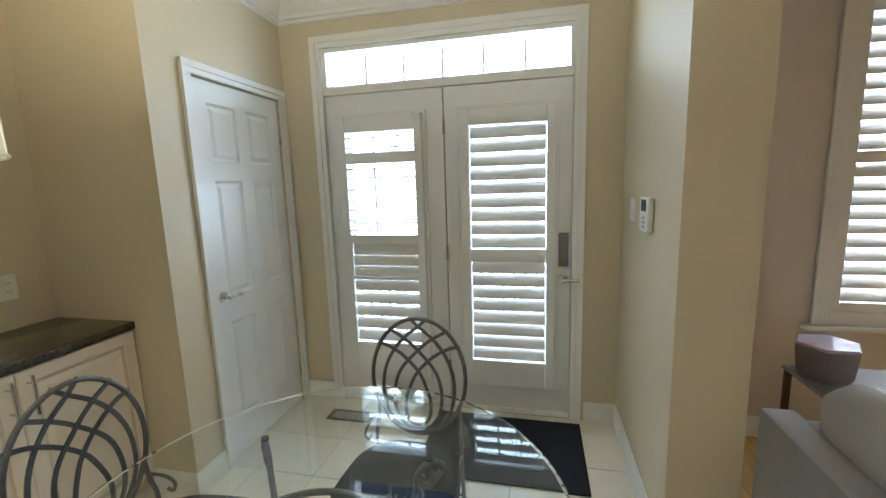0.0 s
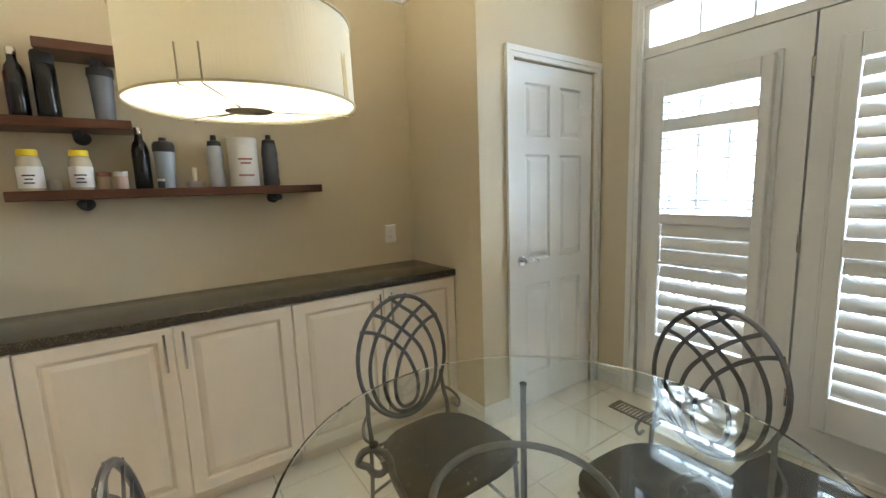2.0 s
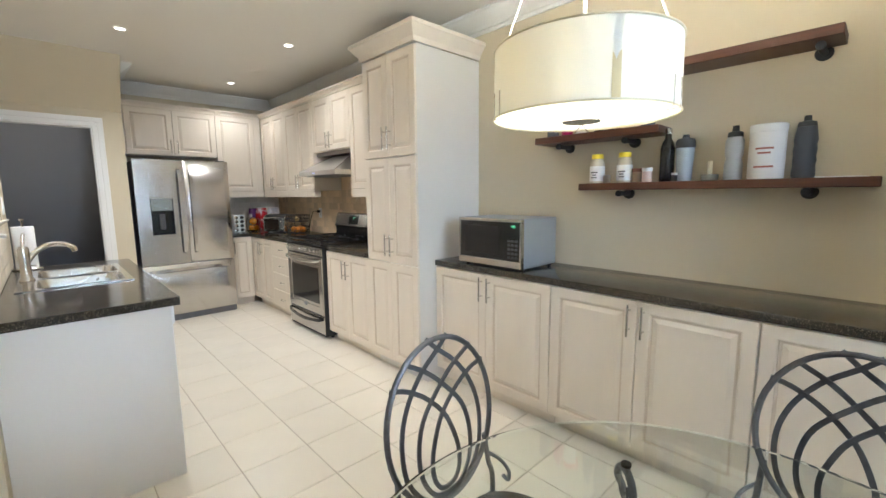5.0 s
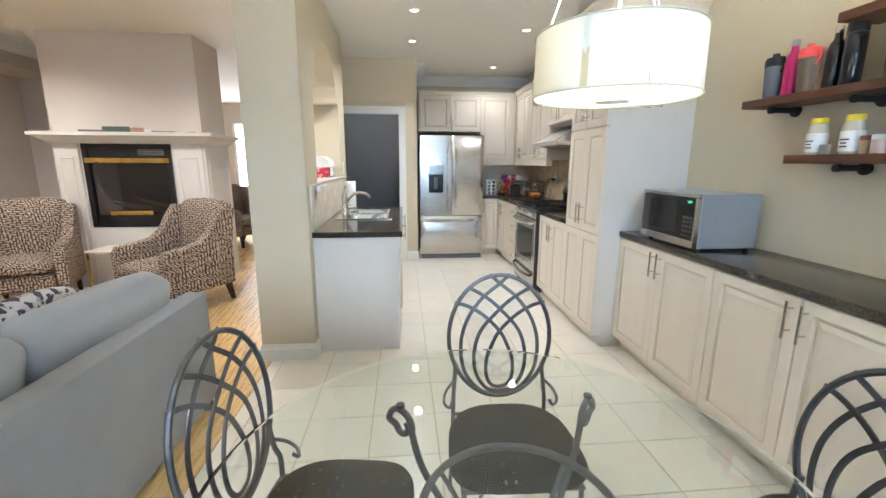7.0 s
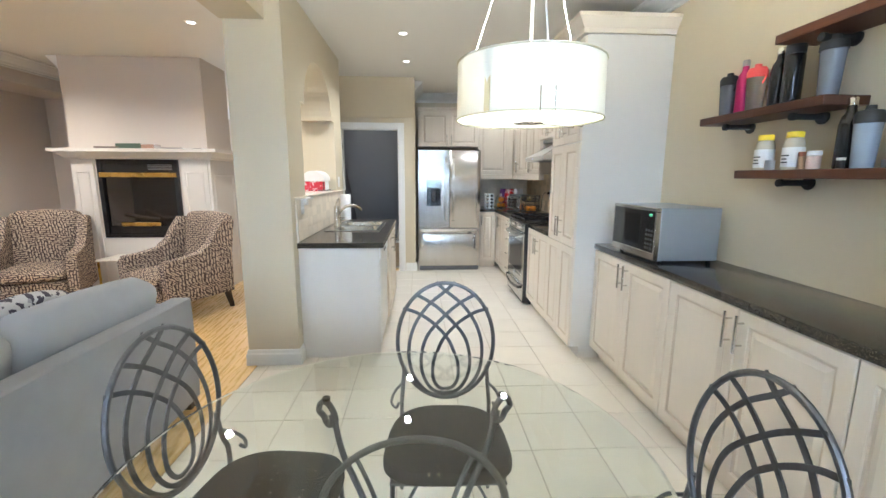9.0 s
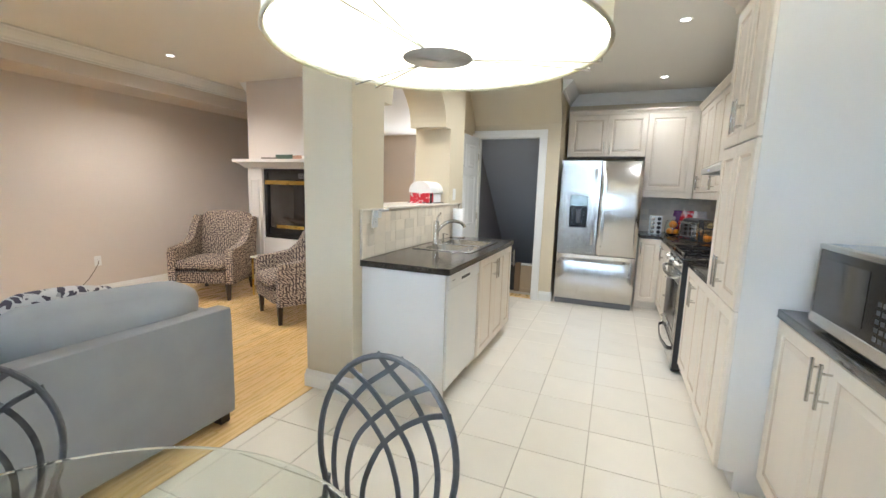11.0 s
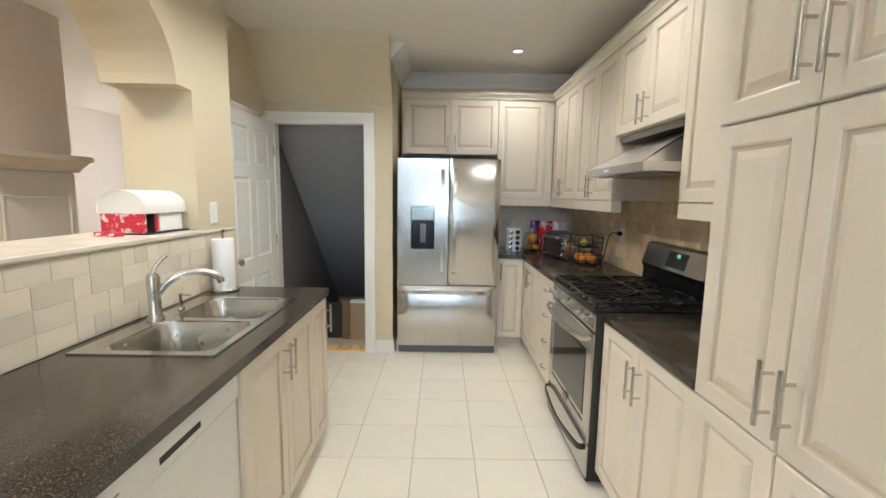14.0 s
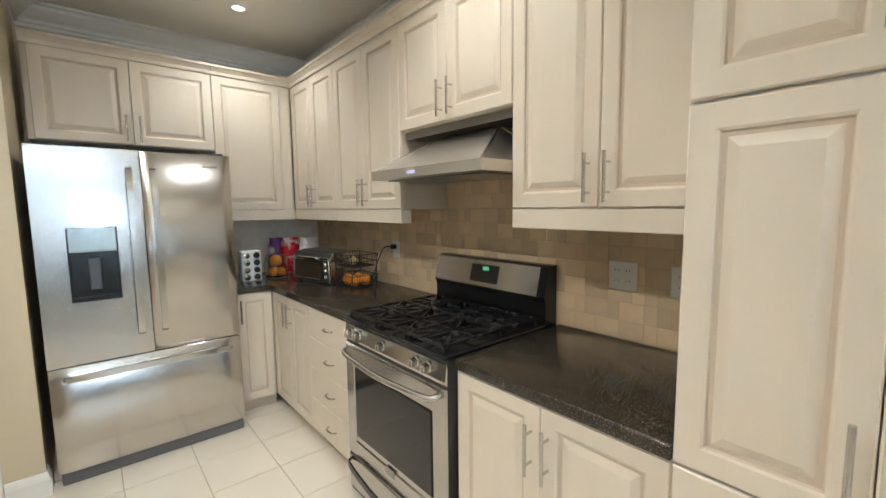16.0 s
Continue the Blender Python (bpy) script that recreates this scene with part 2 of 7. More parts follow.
def dash_cloth(name, light, dark):
    """Dark woven upholstery with short, broken, interlocking pale dashes."""
    m = mat(name, light, 0.9, vary=0.18, scale=10, bump=0.5, bscale=350)
    N, L = m.node_tree.nodes, m.node_tree.links
    b = N["Principled BSDF"]
    src = b.inputs["Base Color"].links[0].from_socket
    tc = N.new("ShaderNodeTexCoord")
    nz = N.new("ShaderNodeTexNoise")
    nz.inputs["Scale"].default_value = 26
    warp = N.new("ShaderNodeVectorMath")
    warp.operation = "MULTIPLY_ADD"
    warp.inputs[1].default_value = (0.030, 0.030, 0.030)
    L.new(tc.outputs["Object"], nz.inputs["Vector"])
    L.new(nz.outputs["Color"], warp.inputs[0])
    L.new(tc.outputs["Object"], warp.inputs[2])
    masks = []
    for u, v, wid, hei in (((1, 0.75, 0), (0, -0.7, 1), 0.064, 0.024), ((0, -0.7, 1), (1, 0.75, 0), 0.058, 0.025)):
        cb = N.new("ShaderNodeCombineXYZ")
        for k, axis in enumerate((u, v)):
            dt = N.new("ShaderNodeVectorMath")
            dt.operation = "DOT_PRODUCT"
            dt.inputs[1].default_value = axis
            L.new(warp.outputs[0], dt.inputs[0])
            L.new(dt.outputs["Value"], cb.inputs[k])
        br = N.new("ShaderNodeTexBrick")
        br.inputs["Scale"].default_value = 1
        br.inputs["Brick Width"].default_value = wid
        br.inputs["Row Height"].default_value = hei
        br.inputs["Mortar Size"].default_value = 0.0062
        br.inputs["Mortar Smooth"].default_value = 0.25
        L.new(cb.outputs[0], br.inputs["Vector"])
        masks.append(br.outputs["Fac"])
    patch = N.new("ShaderNodeTexVoronoi")
    patch.inputs["Scale"].default_value = 12
    L.new(warp.outputs[0], patch.inputs["Vector"])
    sep = N.new("ShaderNodeSeparateColor")
    L.new(patch.outputs["Color"], sep.inputs[0])
    pick = N.new("ShaderNodeMath")
    pick.operation = "GREATER_THAN"
    pick.inputs[1].default_value = 0.5
    L.new(sep.outputs[0], pick.inputs[0])
    sel = N.new("ShaderNodeMix")
    L.new(pick.outputs[0], sel.inputs["Factor"])
    L.new(masks[0], sel.inputs["A"])
    L.new(masks[1], sel.inputs["B"])
    mx = N.new("ShaderNodeMix")
    mx.data_type = "RGBA"
    mx.inputs["B"].default_value = [*dark, 1]
    L.new(sel.outputs["Result"], mx.inputs["Factor"])
    L.new(src, mx.inputs["A"])
    L.new(mx.outputs["Result"], b.inputs["Base Color"])
    return m


ARMCLOTH = dash_cloth("armchair_cloth", (0.46, 0.36, 0.26), (0.06, 0.038, 0.034))
PILLOWCLOTH = pattern_material("pillow_cloth", (0.55, 0.54, 0.53), (0.07, 0.06, 0.08), 14)


def dotted(m):
    """Adds small pale dots to a cloth."""
    N, L = m.node_tree.nodes, m.node_tree.links
    b = N["Principled BSDF"]
    src = b.inputs["Base Color"].links[0].from_socket
    tc = N.new("ShaderNodeTexCoord")
    mp = N.new("ShaderNodeMapping")
    mp.inputs["Scale"].default_value = (1, 1, 0)
    vo = N.new("ShaderNodeTexVoronoi")
    vo.inputs["Scale"].default_value = 34
    vo.inputs["Randomness"].default_value = 0.25
    L.new(tc.outputs["Object"], mp.inputs[0])
    L.new(mp.outputs[0], vo.inputs["Vector"])
    mr = N.new("ShaderNodeMapRange")
    mr.inputs["From Min"].default_value, mr.inputs["From Max"].default_value = 0.16, 0.10
    L.new(vo.outputs["Distance"], mr.inputs["Value"])
    mx = N.new("ShaderNodeMix")
    mx.data_type = "RGBA"
    mx.inputs["B"].default_value = (0.38, 0.32, 0.24, 1)
    L.new(mr.outputs[0], mx.inputs["Factor"])
    L.new(src, mx.inputs["A"])
    L.new(mx.outputs["Result"], b.inputs["Base Color"])


dotted(SEAT)


# ---- mesh tools ----
def box(bm, x0, y0, z0, x1, y1, z1, bev=0.0, seg=1, m=None):
    x0, x1, y0, y1, z0, z1 = min(x0, x1), max(x0, x1), min(y0, y1), max(y0, y1), min(z0, z1), max(z0, z1)
    t = bmesh.new() if bev else bm
    v = [t.verts.new((x, y, z)) for z in (z0, z1) for y in (y0, y1) for x in (x0, x1)]
    for f in ((0, 2, 3, 1), (4, 5, 7, 6), (0, 1, 5, 4), (2, 6, 7, 3), (0, 4, 6, 2), (1, 3, 7, 5)):
        t.faces.new([v[i] for i in f])
    if bev:
        bmesh.ops.bevel(t, geom=t.edges[:], offset=bev, segments=seg, profile=0.6, affect="EDGES")
        vs = join(bm, t, m)
        t.free()
        return vs
    if m is not None:
        for q in v:
            q.co = m @ q.co
    return v


def join(bm, t, m=None):
    """Adds the mesh t to bm."""
    t.verts.index_update()
    made = [bm.verts.new(m @ v.co if m is not None else v.co) for v in t.verts]
    for f in t.faces:
        bm.faces.new([made[v.index] for v in f.verts])
    return made


def loft(bm, loops, closed=True, cap=True):
    """Joins loops of points, each with the same count, into a skin."""
    rows = [[bm.verts.new(p) for p in loop] for loop in loops]
    n = len(rows[0])
    for a, b in zip(rows, rows[1:]):
        for i in range(n if closed else n - 1):
            bm.faces.new((a[i], a[(i + 1) % n], b[(i + 1) % n], b[i]))
    if cap and closed:
        bm.faces.new(rows[0][::-1])
        bm.faces.new(rows[-1])
    return rows


def lathe(bm, profile, cx=0, cy=0, n=24, cap=True):
    """Turns (radius, z) points about the vertical through cx, cy."""
    loft(bm, [[(cx + r * math.cos(2 * math.pi * i / n), cy + r * math.sin(2 * math.pi * i / n), z) for i in range(n)]
              for r, z in profile], cap=cap)


def cyl(bm, a, b, r, n=12, r2=None):
    tube(bm, [a, b], r, n, r2=r2)


def tube(bm, pts, r, n=8, closed=False, flat=None, r2=None, up=None):
    """A tube along points. flat: (width, thickness) for a strip instead, its width across 'up'."""
    pts = [Vector(p) for p in pts]
    loops, side = [], None
    count = len(pts)
    for i, p in enumerate(pts):
        if closed:
            d = pts[(i + 1) % count] - pts[i - 1]
        else:
            d = pts[min(i + 1, count - 1)] - pts[max(i - 1, 0)]
        d.normalize()
        if up is not None:
            side = d.cross(Vector(up)).normalized()
        elif side is None:
            side = d.orthogonal().normalized()
        else:
            side = (side - d * side.dot(d)).normalized()
        other = d.cross(side)
        rad = r if r2 is None else r + (r2 - r) * i / (count - 1)
        if flat:
            w, th = flat[0] / 2, flat[1] / 2
            loops.append([p + side * w + other * th, p - side * w + other * th, p - side * w - other * th, p + side * w - other * th])
        else:
            loops.append([p + (side * math.cos(2 * math.pi * k / n) + other * math.sin(2 * math.pi * k / n)) * rad for k in range(n)])
    if closed:
        loops.append(loops[0])
        rows = loft(bm, loops[:-1], cap=False)
        m = len(rows[0])
        a, b = rows[-1], rows[0]
        for i in range(m):
            bm.faces.new((a[i], a[(i + 1) % m], b[(i + 1) % m], b[i]))
    else:
        loft(bm, loops)


def spline(pts, k=6):
    """A smooth line through the points."""
    pts = [Vector(p) for p in pts]
    out = []
    for i in range(len(pts) - 1):
        p0, p1, p2, p3 = pts[max(i - 1, 0)], pts[i], pts[i + 1], pts[min(i + 2, len(pts) - 1)]
        for j in range(k):
            t = j / k
            out.append(0.5 * ((2 * p1) + (p2 - p0) * t + (2 * p0 - 5 * p1 + 4 * p2 - p3) * t * t + (3 * p1 - p0 - 3 * p2 + p3) * t ** 3))
    return out + [pts[-1]]


def rings(bm, w, h, steps, m, back=0.0):
    """A slab w wide and h high whose front is stepped: (inset, depth) from the outside in; m maps (u, v, out) to place."""
    loops = [[(0, 0, back), (w, 0, back), (w, h, back), (0, h, back)]]
    loops += [[(i, i, d), (w - i, i, d), (w - i, h - i, d), (i, h - i, d)] for i, d in steps]
    loft(bm, [[m @ Vector(p) for p in loop] for loop in loops])


def place(origin, u, out):
    """A map from (along u, up, outwards) to the world."""
    u, out = Vector(u), Vector(out)
    return Matrix((( u.x, 0, out.x, origin[0]), (u.y, 0, out.y, origin[1]), (u.z, 1, out.z, origin[2]), (0, 0, 0, 1)))


def finish(ob, smooth):
    if smooth:
        for p in ob.data.polygons:
            p.use_smooth = True
        ob.data.set_sharp_from_angle(angle=radians(38))


def part(name, bm, material, parent=None, label="", smooth=True, kind="", at=None):
    """Links a bmesh as one mesh object, given in world places, under a thing or a part."""
    me = bpy.data.meshes.new(name)
    bmesh.ops.recalc_face_normals(bm, faces=bm.faces[:])
    if parent is not None:
        o = parent
        while o.parent:
            o = o.parent
        bm.transform(o.matrix_basis.inverted())
    elif at is not None:
        bm.transform(Matrix.Translation(at).inverted())
    bm.to_mesh(me)
    bm.free()
    me.materials.append(material)
    ob = new(name, me)
    if parent is not None:
        ob.parent = parent
    elif at is not None:
        ob.location = at
    finish(ob, smooth)
    return tagged(ob, label=label, kind=kind)


def thing(name, label, category, at=(0, 0, 0), rz=0.0, group=""):
    ob = new(name)
    ob.empty_display_size = 0.1
    ob.matrix_basis = pose(*at, 0, 0, rz)
    return tagged(ob, label=label, category=category, group=group)


def setting(name, boxes, material, label="", bev=0.0):
    bm = bmesh.new()
    for b in boxes:
        box(bm, *b, bev=bev)
    return tagged(part(name, bm, material, smooth=False), label=label, kind="structure")


def strip(name, profile, path, material, label="", inward=1):
    """Sweeps a (out, up) profile along a level line of corners; mitred. Out is to the left of the way times inward."""
    bm = bmesh.new()
    pts = [Vector(p) for p in path]
    loops = []
    for i, p in enumerate(pts):
        a = (pts[i] - pts[i - 1]).normalized() if i else (pts[1] - pts[0]).normalized()
        b = (pts[i + 1] - pts[i]).normalized() if i < len(pts) - 1 else a
        na, nb = Vector((-a.y, a.x, 0)), Vector((-b.y, b.x, 0))
        n = (na + nb).normalized()
        n /= max(0.3, n.dot(na))
        loops.append([p + n * (o * inward) + Vector((0, 0, u)) for o, u in profile])
    loft(bm, loops)
    return tagged(part(name, bm, material, smooth=False), label=label, kind="structure")

# ---- the large structure ----
H = 2.70
XW, YS, YN, XE = 0.76, -2.76, 5.09, 7.60      # west, south (kitchen), north and east wall faces
WOODX = 3.78


def wall(name, axis, face0, face1, a0, a1, material, openings=(), z0=0.0, z1=H, label="painted plaster wall"):
    """A wall between two faces across an axis, along a0..a1, with openings (b0, b1, low, high)."""
    cuts = sorted({a0, a1, *[v for o in openings for v in o[:2]]})
    levels = sorted({z0, z1, *[v for o in openings for v in o[2:]]})
    boxes = []
    for p, q in zip(cuts, cuts[1:]):
        run = []
        for lo, hi in zip(levels, levels[1:]):
            if any(o[0] <= p and q <= o[1] and o[2] <= lo and hi <= o[3] for o in openings):
                continue
            if run and abs(run[-1][1] - lo) < 1e-6:
                run[-1][1] = hi
            else:
                run.append([lo, hi])
        for lo, hi in run:
            boxes.append((face0, p, lo, face1, q, hi) if axis == "x" else (p, face0, lo, q, face1, hi))
    return setting(name, boxes, material, label)


DOOR_OPEN = (1.745, 3.365, 0.0, 2.40)
LIV_WIN = (4.66, 6.76, 0.76, 2.42)
BACK_WIN = (4.5, 6.7, 0.8, 2.3)
wall("wall_west", "x", 0.62, XW, -2.90, 5.25, WALL, label="beige painted dining and kitchen wall")
wall("wall_south", "y", -2.90, YS, XW, 2.72, WALL, label="beige painted wall behind the fridge")
wall("wall_north", "y", YN, 5.25, XW, 3.87, WALL, [DOOR_OPEN], label="beige painted wall round the glazed entry doors")
wall("wall_north_living", "y", YN, 5.25, 3.87, XE, WALL_L, [LIV_WIN], label="warm painted wall with a shuttered window")
wall("wall_east", "x", XE, 7.74, -6.2, 5.25, WALL_L, label="blush beige painted living room wall")
wall("wall_back", "y", -6.34, -6.2, 3.76, 7.74, WALL_L, [BACK_WIN], label="cream painted wall of the back room")
wall("wall_closet_south", "y", 4.05, 4.13, XW, 1.487, WALL, label="beige painted closet return wall")
wall("wall_closet", "x", 1.39, 1.487, 4.13, YN, WALL, [(4.30, 5.02, 0.0, 2.09)], label="beige painted wall round the closet door")
wall("wall_stub", "x", 3.62, 3.87, 4.07, YN, WALL, label="beige painted wall end beside the entry")
setting("header_beam", [(3.57, 1.18, 2.42, 3.86, 4.07, H)], WALL, "beige painted beam over the living room opening")
wall("wall_stair_door", "y", -2.07, -1.97, 2.72, 3.86, WALL, [(2.86, 3.66, 0.0, 2.07)], label="beige painted wall round the basement door")
wall("wall_fridge_side", "x", 2.62, 2.72, YS, -1.97, WALL, label="beige painted wall beside the fridge")
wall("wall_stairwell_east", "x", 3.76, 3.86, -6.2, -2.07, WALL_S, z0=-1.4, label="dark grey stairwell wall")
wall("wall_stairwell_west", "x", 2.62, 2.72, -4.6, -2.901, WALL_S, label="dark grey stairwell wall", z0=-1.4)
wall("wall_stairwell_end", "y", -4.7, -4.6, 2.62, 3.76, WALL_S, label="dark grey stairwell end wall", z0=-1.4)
wall("wall_beside_chimney", "y", -2.05, -1.95, 6.521, XE, WALL_L, label="blush beige painted wall beside the chimney")

# bulkhead under the stairs above, sloping out from the door head to the ceiling
bm = bmesh.new()
loft(bm, [[(x, -1.974, 2.22), (x, -1.63, H), (x, -2.07, H), (x, -2.07, 2.22)] for x in (2.62, 3.86)])
tagged(part("bulkhead", bm, WALL, smooth=False), label="sloping beige bulkhead over the basement door", kind="structure")

setting("header_hall", [(3.72, -1.969, 2.12, 3.838, -0.852, H - 0.001)], WALL, "beige header over the hall opening")

# wall with the arched opening between kitchen and living room
A0, A1 = -0.85, 1.18
bm = bmesh.new()
box(bm, 3.467, 0.80, 0, 3.84, A1, H)
box(bm, 3.467, A0, 0, 3.84, -0.46, H)
box(bm, 3.467, -0.46, 0, 3.84, 0.80, 1.235)
arch = [(0.175 + 0.515 * math.cos(math.pi * i / 28), 1.97 + 0.42 * math.sin(math.pi * i / 28)) for i in range(29)]
outline = [(0.80, H), (0.80, 1.97)] + arch + [(-0.46, 1.97), (-0.46, H)]
loft(bm, [[(x, y, z) for y, z in outline] for x in (3.467, 3.84)])
tagged(part("wall_arch", bm, WALL, smooth=False), label="beige wall with an arched pass-through", kind="structure")
setting("arch_sill", [(3.45, -0.455, 1.236, 3.86, 0.795, 1.255)], MARBLE, "cream stone sill of the pass-through", bev=0.003)

# chimney breast, its front at y = CF
CF = -0.87
FBX0, FBX1, FBZ0, FBZ1 = 5.34, 6.24, 0.68, 1.59
bm = bmesh.new()
box(bm, 5.00, -1.48, FBZ1, 6.52, CF, H)
box(bm, FBX1, -1.48, 0, 6.52, CF, FBZ1)
box(bm, 5.00, -1.48, 0, FBX0, CF, FBZ1)
box(bm, FBX0, -1.48, 0, FBX1, CF, FBZ0)
box(bm, FBX0, -1.48, FBZ0, FBX1, -1.40, FBZ1)
box(bm, 6.38, -2.05, 0, 6.52, -1.481, H)
tagged(part("chimney_breast", bm, WALL_L, smooth=False), label="blush painted chimney breast round the fireplace", kind="structure")

# ceiling and soffits
bm = bmesh.new()
box(bm, 0.62, -6.34, H, 7.74, 5.25, H + 0.12)
tagged(part("ceiling", bm, CEIL, smooth=False), label="off-white painted ceiling", kind="structure")
setting("soffit", [(7.05, -1.95, 2.42, XE, YN, H)], WALL_L, "blush painted ceiling soffit along the wall")
# stairwell soffit: one even bluish grey, lighter than the stairwell walls
bm = bmesh.new()
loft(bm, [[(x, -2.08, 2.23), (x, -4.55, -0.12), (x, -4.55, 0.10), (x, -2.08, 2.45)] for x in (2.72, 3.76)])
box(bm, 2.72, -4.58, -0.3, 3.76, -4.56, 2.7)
tagged(part("stair_soffit", bm, mat("soffit_blue_grey", (0.42, 0.43, 0.47), 0.7, vary=0.03, scale=1.5), smooth=False), label="grey sloping soffit under the upper stairs", kind="structure")

# mouldings
CROWN = [(0, 0), (0.115, 0), (0.115, -0.014), (0.100, -0.022), (0.088, -0.040), (0.060, -0.070), (0.036, -0.090), (0.026, -0.108), (0.014, -0.112), (0.012, -0.132), (0, -0.135)]
strip("crown_moulding", CROWN, [(3.62, 4.07, H - .002), (3.62, YN, H - .002), (1.487, YN, H - .002), (1.487, 4.05, H - .002), (XW, 4.05, H - .002),
                               (XW, YS, H - .002), (2.62, YS, H - .002), (2.62, -1.84, H - .002)], TRIM, "white crown moulding")
strip("crown_moulding_living", CROWN, [(6.52, CF, H - .002), (6.52, -1.95, H - .002), (7.05, -1.95, H - .002), (7.05, YN, H - .002), (3.87, YN, H - .002)], TRIM, "white crown moulding")
BASE = [(0, 0), (0.016, 0), (0.016, 0.085), (0.010, 0.098), (0.008, 0.112), (0.004, 0.122), (0, 0.122)]
for run in ([(3.62, 4.07, 0), (3.62, YN, 0), (3.425, YN, 0)], [(1.487, 4.24, 0), (1.487, 4.05, 0), (1.235, 4.05, 0)],
            [(3.467, 1.078, 0), (3.467, A1, 0), (3.84, A1, 0), (3.84, A0, 0), (3.467, A0, 0), (3.467, -0.62, 0)],
            [(2.62, -2.05, 0), (2.62, -1.97, 0), (2.77, -1.97, 0)], [(XE, -1.95, 0), (XE, YN, 0), (3.87, YN, 0), (3.87, 4.07, 0), (3.62, 4.07, 0)],
            [(1.70, YN, 0), (1.487, YN, 0)]):
    strip("baseboard", BASE, run, TRIM, "white painted baseboard")


def casing(name, axis, face, a0, a1, top, out, width=0.065, material=TRIM):
    """A door casing in steps round an opening a0..a1 up to top, on a wall face."""
    bm = bmesh.new()
    for lo, hi, d in ((0, width * 0.45, 0.014), (width * 0.45, width, 0.020)):
        for q in ((a0 - hi, a0 - lo, 0, top + lo), (a1 + lo, a1 + hi, 0, top + lo), (a0 - hi, a1 + hi, top + lo, top + hi)):
            if axis == "x":
                box(bm, face, q[0], q[2], face + out * d, q[1], q[3], bev=0.002)
            else:
                box(bm, q[0], face, q[2], q[1], face + out * d, q[3], bev=0.002)
    return tagged(part(name, bm, material, smooth=False), label="white painted casing", kind="structure")


casing("trim_closet", "x", 1.488, 4.30, 5.015, 2.09, 1, 0.06)
casing("trim_stair_door", "y", -1.969, 2.86, 3.66, 2.07, 1, 0.085)
casing("trim_entry", "y", YN - 0.001, 1.775, 3.34, 2.40, -1, 0.07)
setting("trim_jamb", [(2.86, -2.069, 0, 2.872, -1.972, 2.07), (3.648, -2.069, 0, 3.66, -1.972, 2.07), (2.872, -2.069, 2.058, 3.648, -1.972, 2.07)], TRIM, "white painted door jamb")
setting("threshold_wood", [(2.873, -2.12, -0.02, 3.647, -1.98, 0.012)], OAK, "oak nosing at the top of the stairs", bev=0.004)

# ---- ground floor sheets ----
setting("floor", [(0.62, -2.90, -0.16, WOODX, 5.25, -0.004)], GROUT, "floor screed and grout under the tiles")
setting("floor_wood", [(WOODX, -6.34, -0.16, 7.74, 5.25, -0.006)], OAKGAP, "subfloor under the oak boards")
setting("ground", [(-400, -400, -1.02, 400, 400, -1.0)], mat("ground_mat", (0.25, 0.24, 0.22), 0.9, vary=0.2, scale=0.3), "pale ground outside")
setting("pavement", [(-2, 5.25, -0.3, 8, 8.2, -0.05)], mat("porch", (0.45, 0.44, 0.42), 0.9, vary=0.1, scale=2), "pale concrete porch outside the entry")


# ---- doors and windows ----
def six_panel(parent, m, w, h, t=0.035):
    """A moulded six-panel leaf: stiles and rails, and recessed panels on both faces; m maps (along, out, up)."""
    st, mid = 0.10, 0.09
    pw = (w - 2 * st - mid) / 2
    rails = [(0, 0.20), (0.78, 0.93), (1.56, 1.66), (h - 0.11, h)]
    bm = bmesh.new()
    for a, b in ((0, st), (st + pw, st + pw + mid), (w - st, w)):
        box(bm, a, 0, 0, b, t, h, m=m)
    for a, b in rails:
        for q in (st, st + pw + mid):
            box(bm, q, 0, a, q + pw, t, b, m=m)
    part("leaf", bm, DOORW, parent, smooth=False)
    for (_, lo), (hi, _) in zip(rails, rails[1:]):
        for q in (st, st + pw + mid):
            bm = bmesh.new()
            for side in (0, 1):
                loops = []
                for i, d in ((0, t - 0.0015), (0.012, t - 0.009), (0.020, t - 0.009), (0.040, t - 0.002), (0.042, t - 0.002)):
                    y = d if side else t - d
                    loops.append([m @ Vector(p) for p in ((q + i, y, lo + i), (q + pw - i, y, lo + i), (q + pw - i, y, hi - i), (q + i, y, hi - i))])
                rows = [[bm.verts.new(p) for p in l] for l in loops]
                for a, b in zip(rows, rows[1:]):
                    for k in range(4):
                        bm.faces.new((a[k], a[(k + 1) % 4], b[(k + 1) % 4], b[k]))
                bm.faces.new(rows[-1])
            part("panel", bm, DOORW, parent, smooth=False)


def knob(parent, p, out):
    bm = bmesh.new()
    p, out = Vector(p), Vector(out)
    r = [(0.0, 0.030), (0.006, 0.030), (0.008, 0.012), (0.030, 0.011), (0.034, 0.022), (0.044, 0.029), (0.056, 0.026), (0.062, 0.012)]
    q = out.to_track_quat("Z", "Y").to_matrix()
    loft(bm, [[p + q @ Vector((rr * math.cos(2 * math.pi * k / 16), rr * math.sin(2 * math.pi * k / 16), d)) for k in range(16)] for d, rr in r])
    part("knob", bm, CHROME, parent, "satin nickel knob")


def hinge(parent, p, r=0.006, name="hinge"):
    bm = bmesh.new()
    cyl(bm, (p[0], p[1], p[2] - 0.045), (p[0], p[1], p[2] + 0.045), r, 8)
    part(name, bm, CHROME, parent, "nickel hinge")


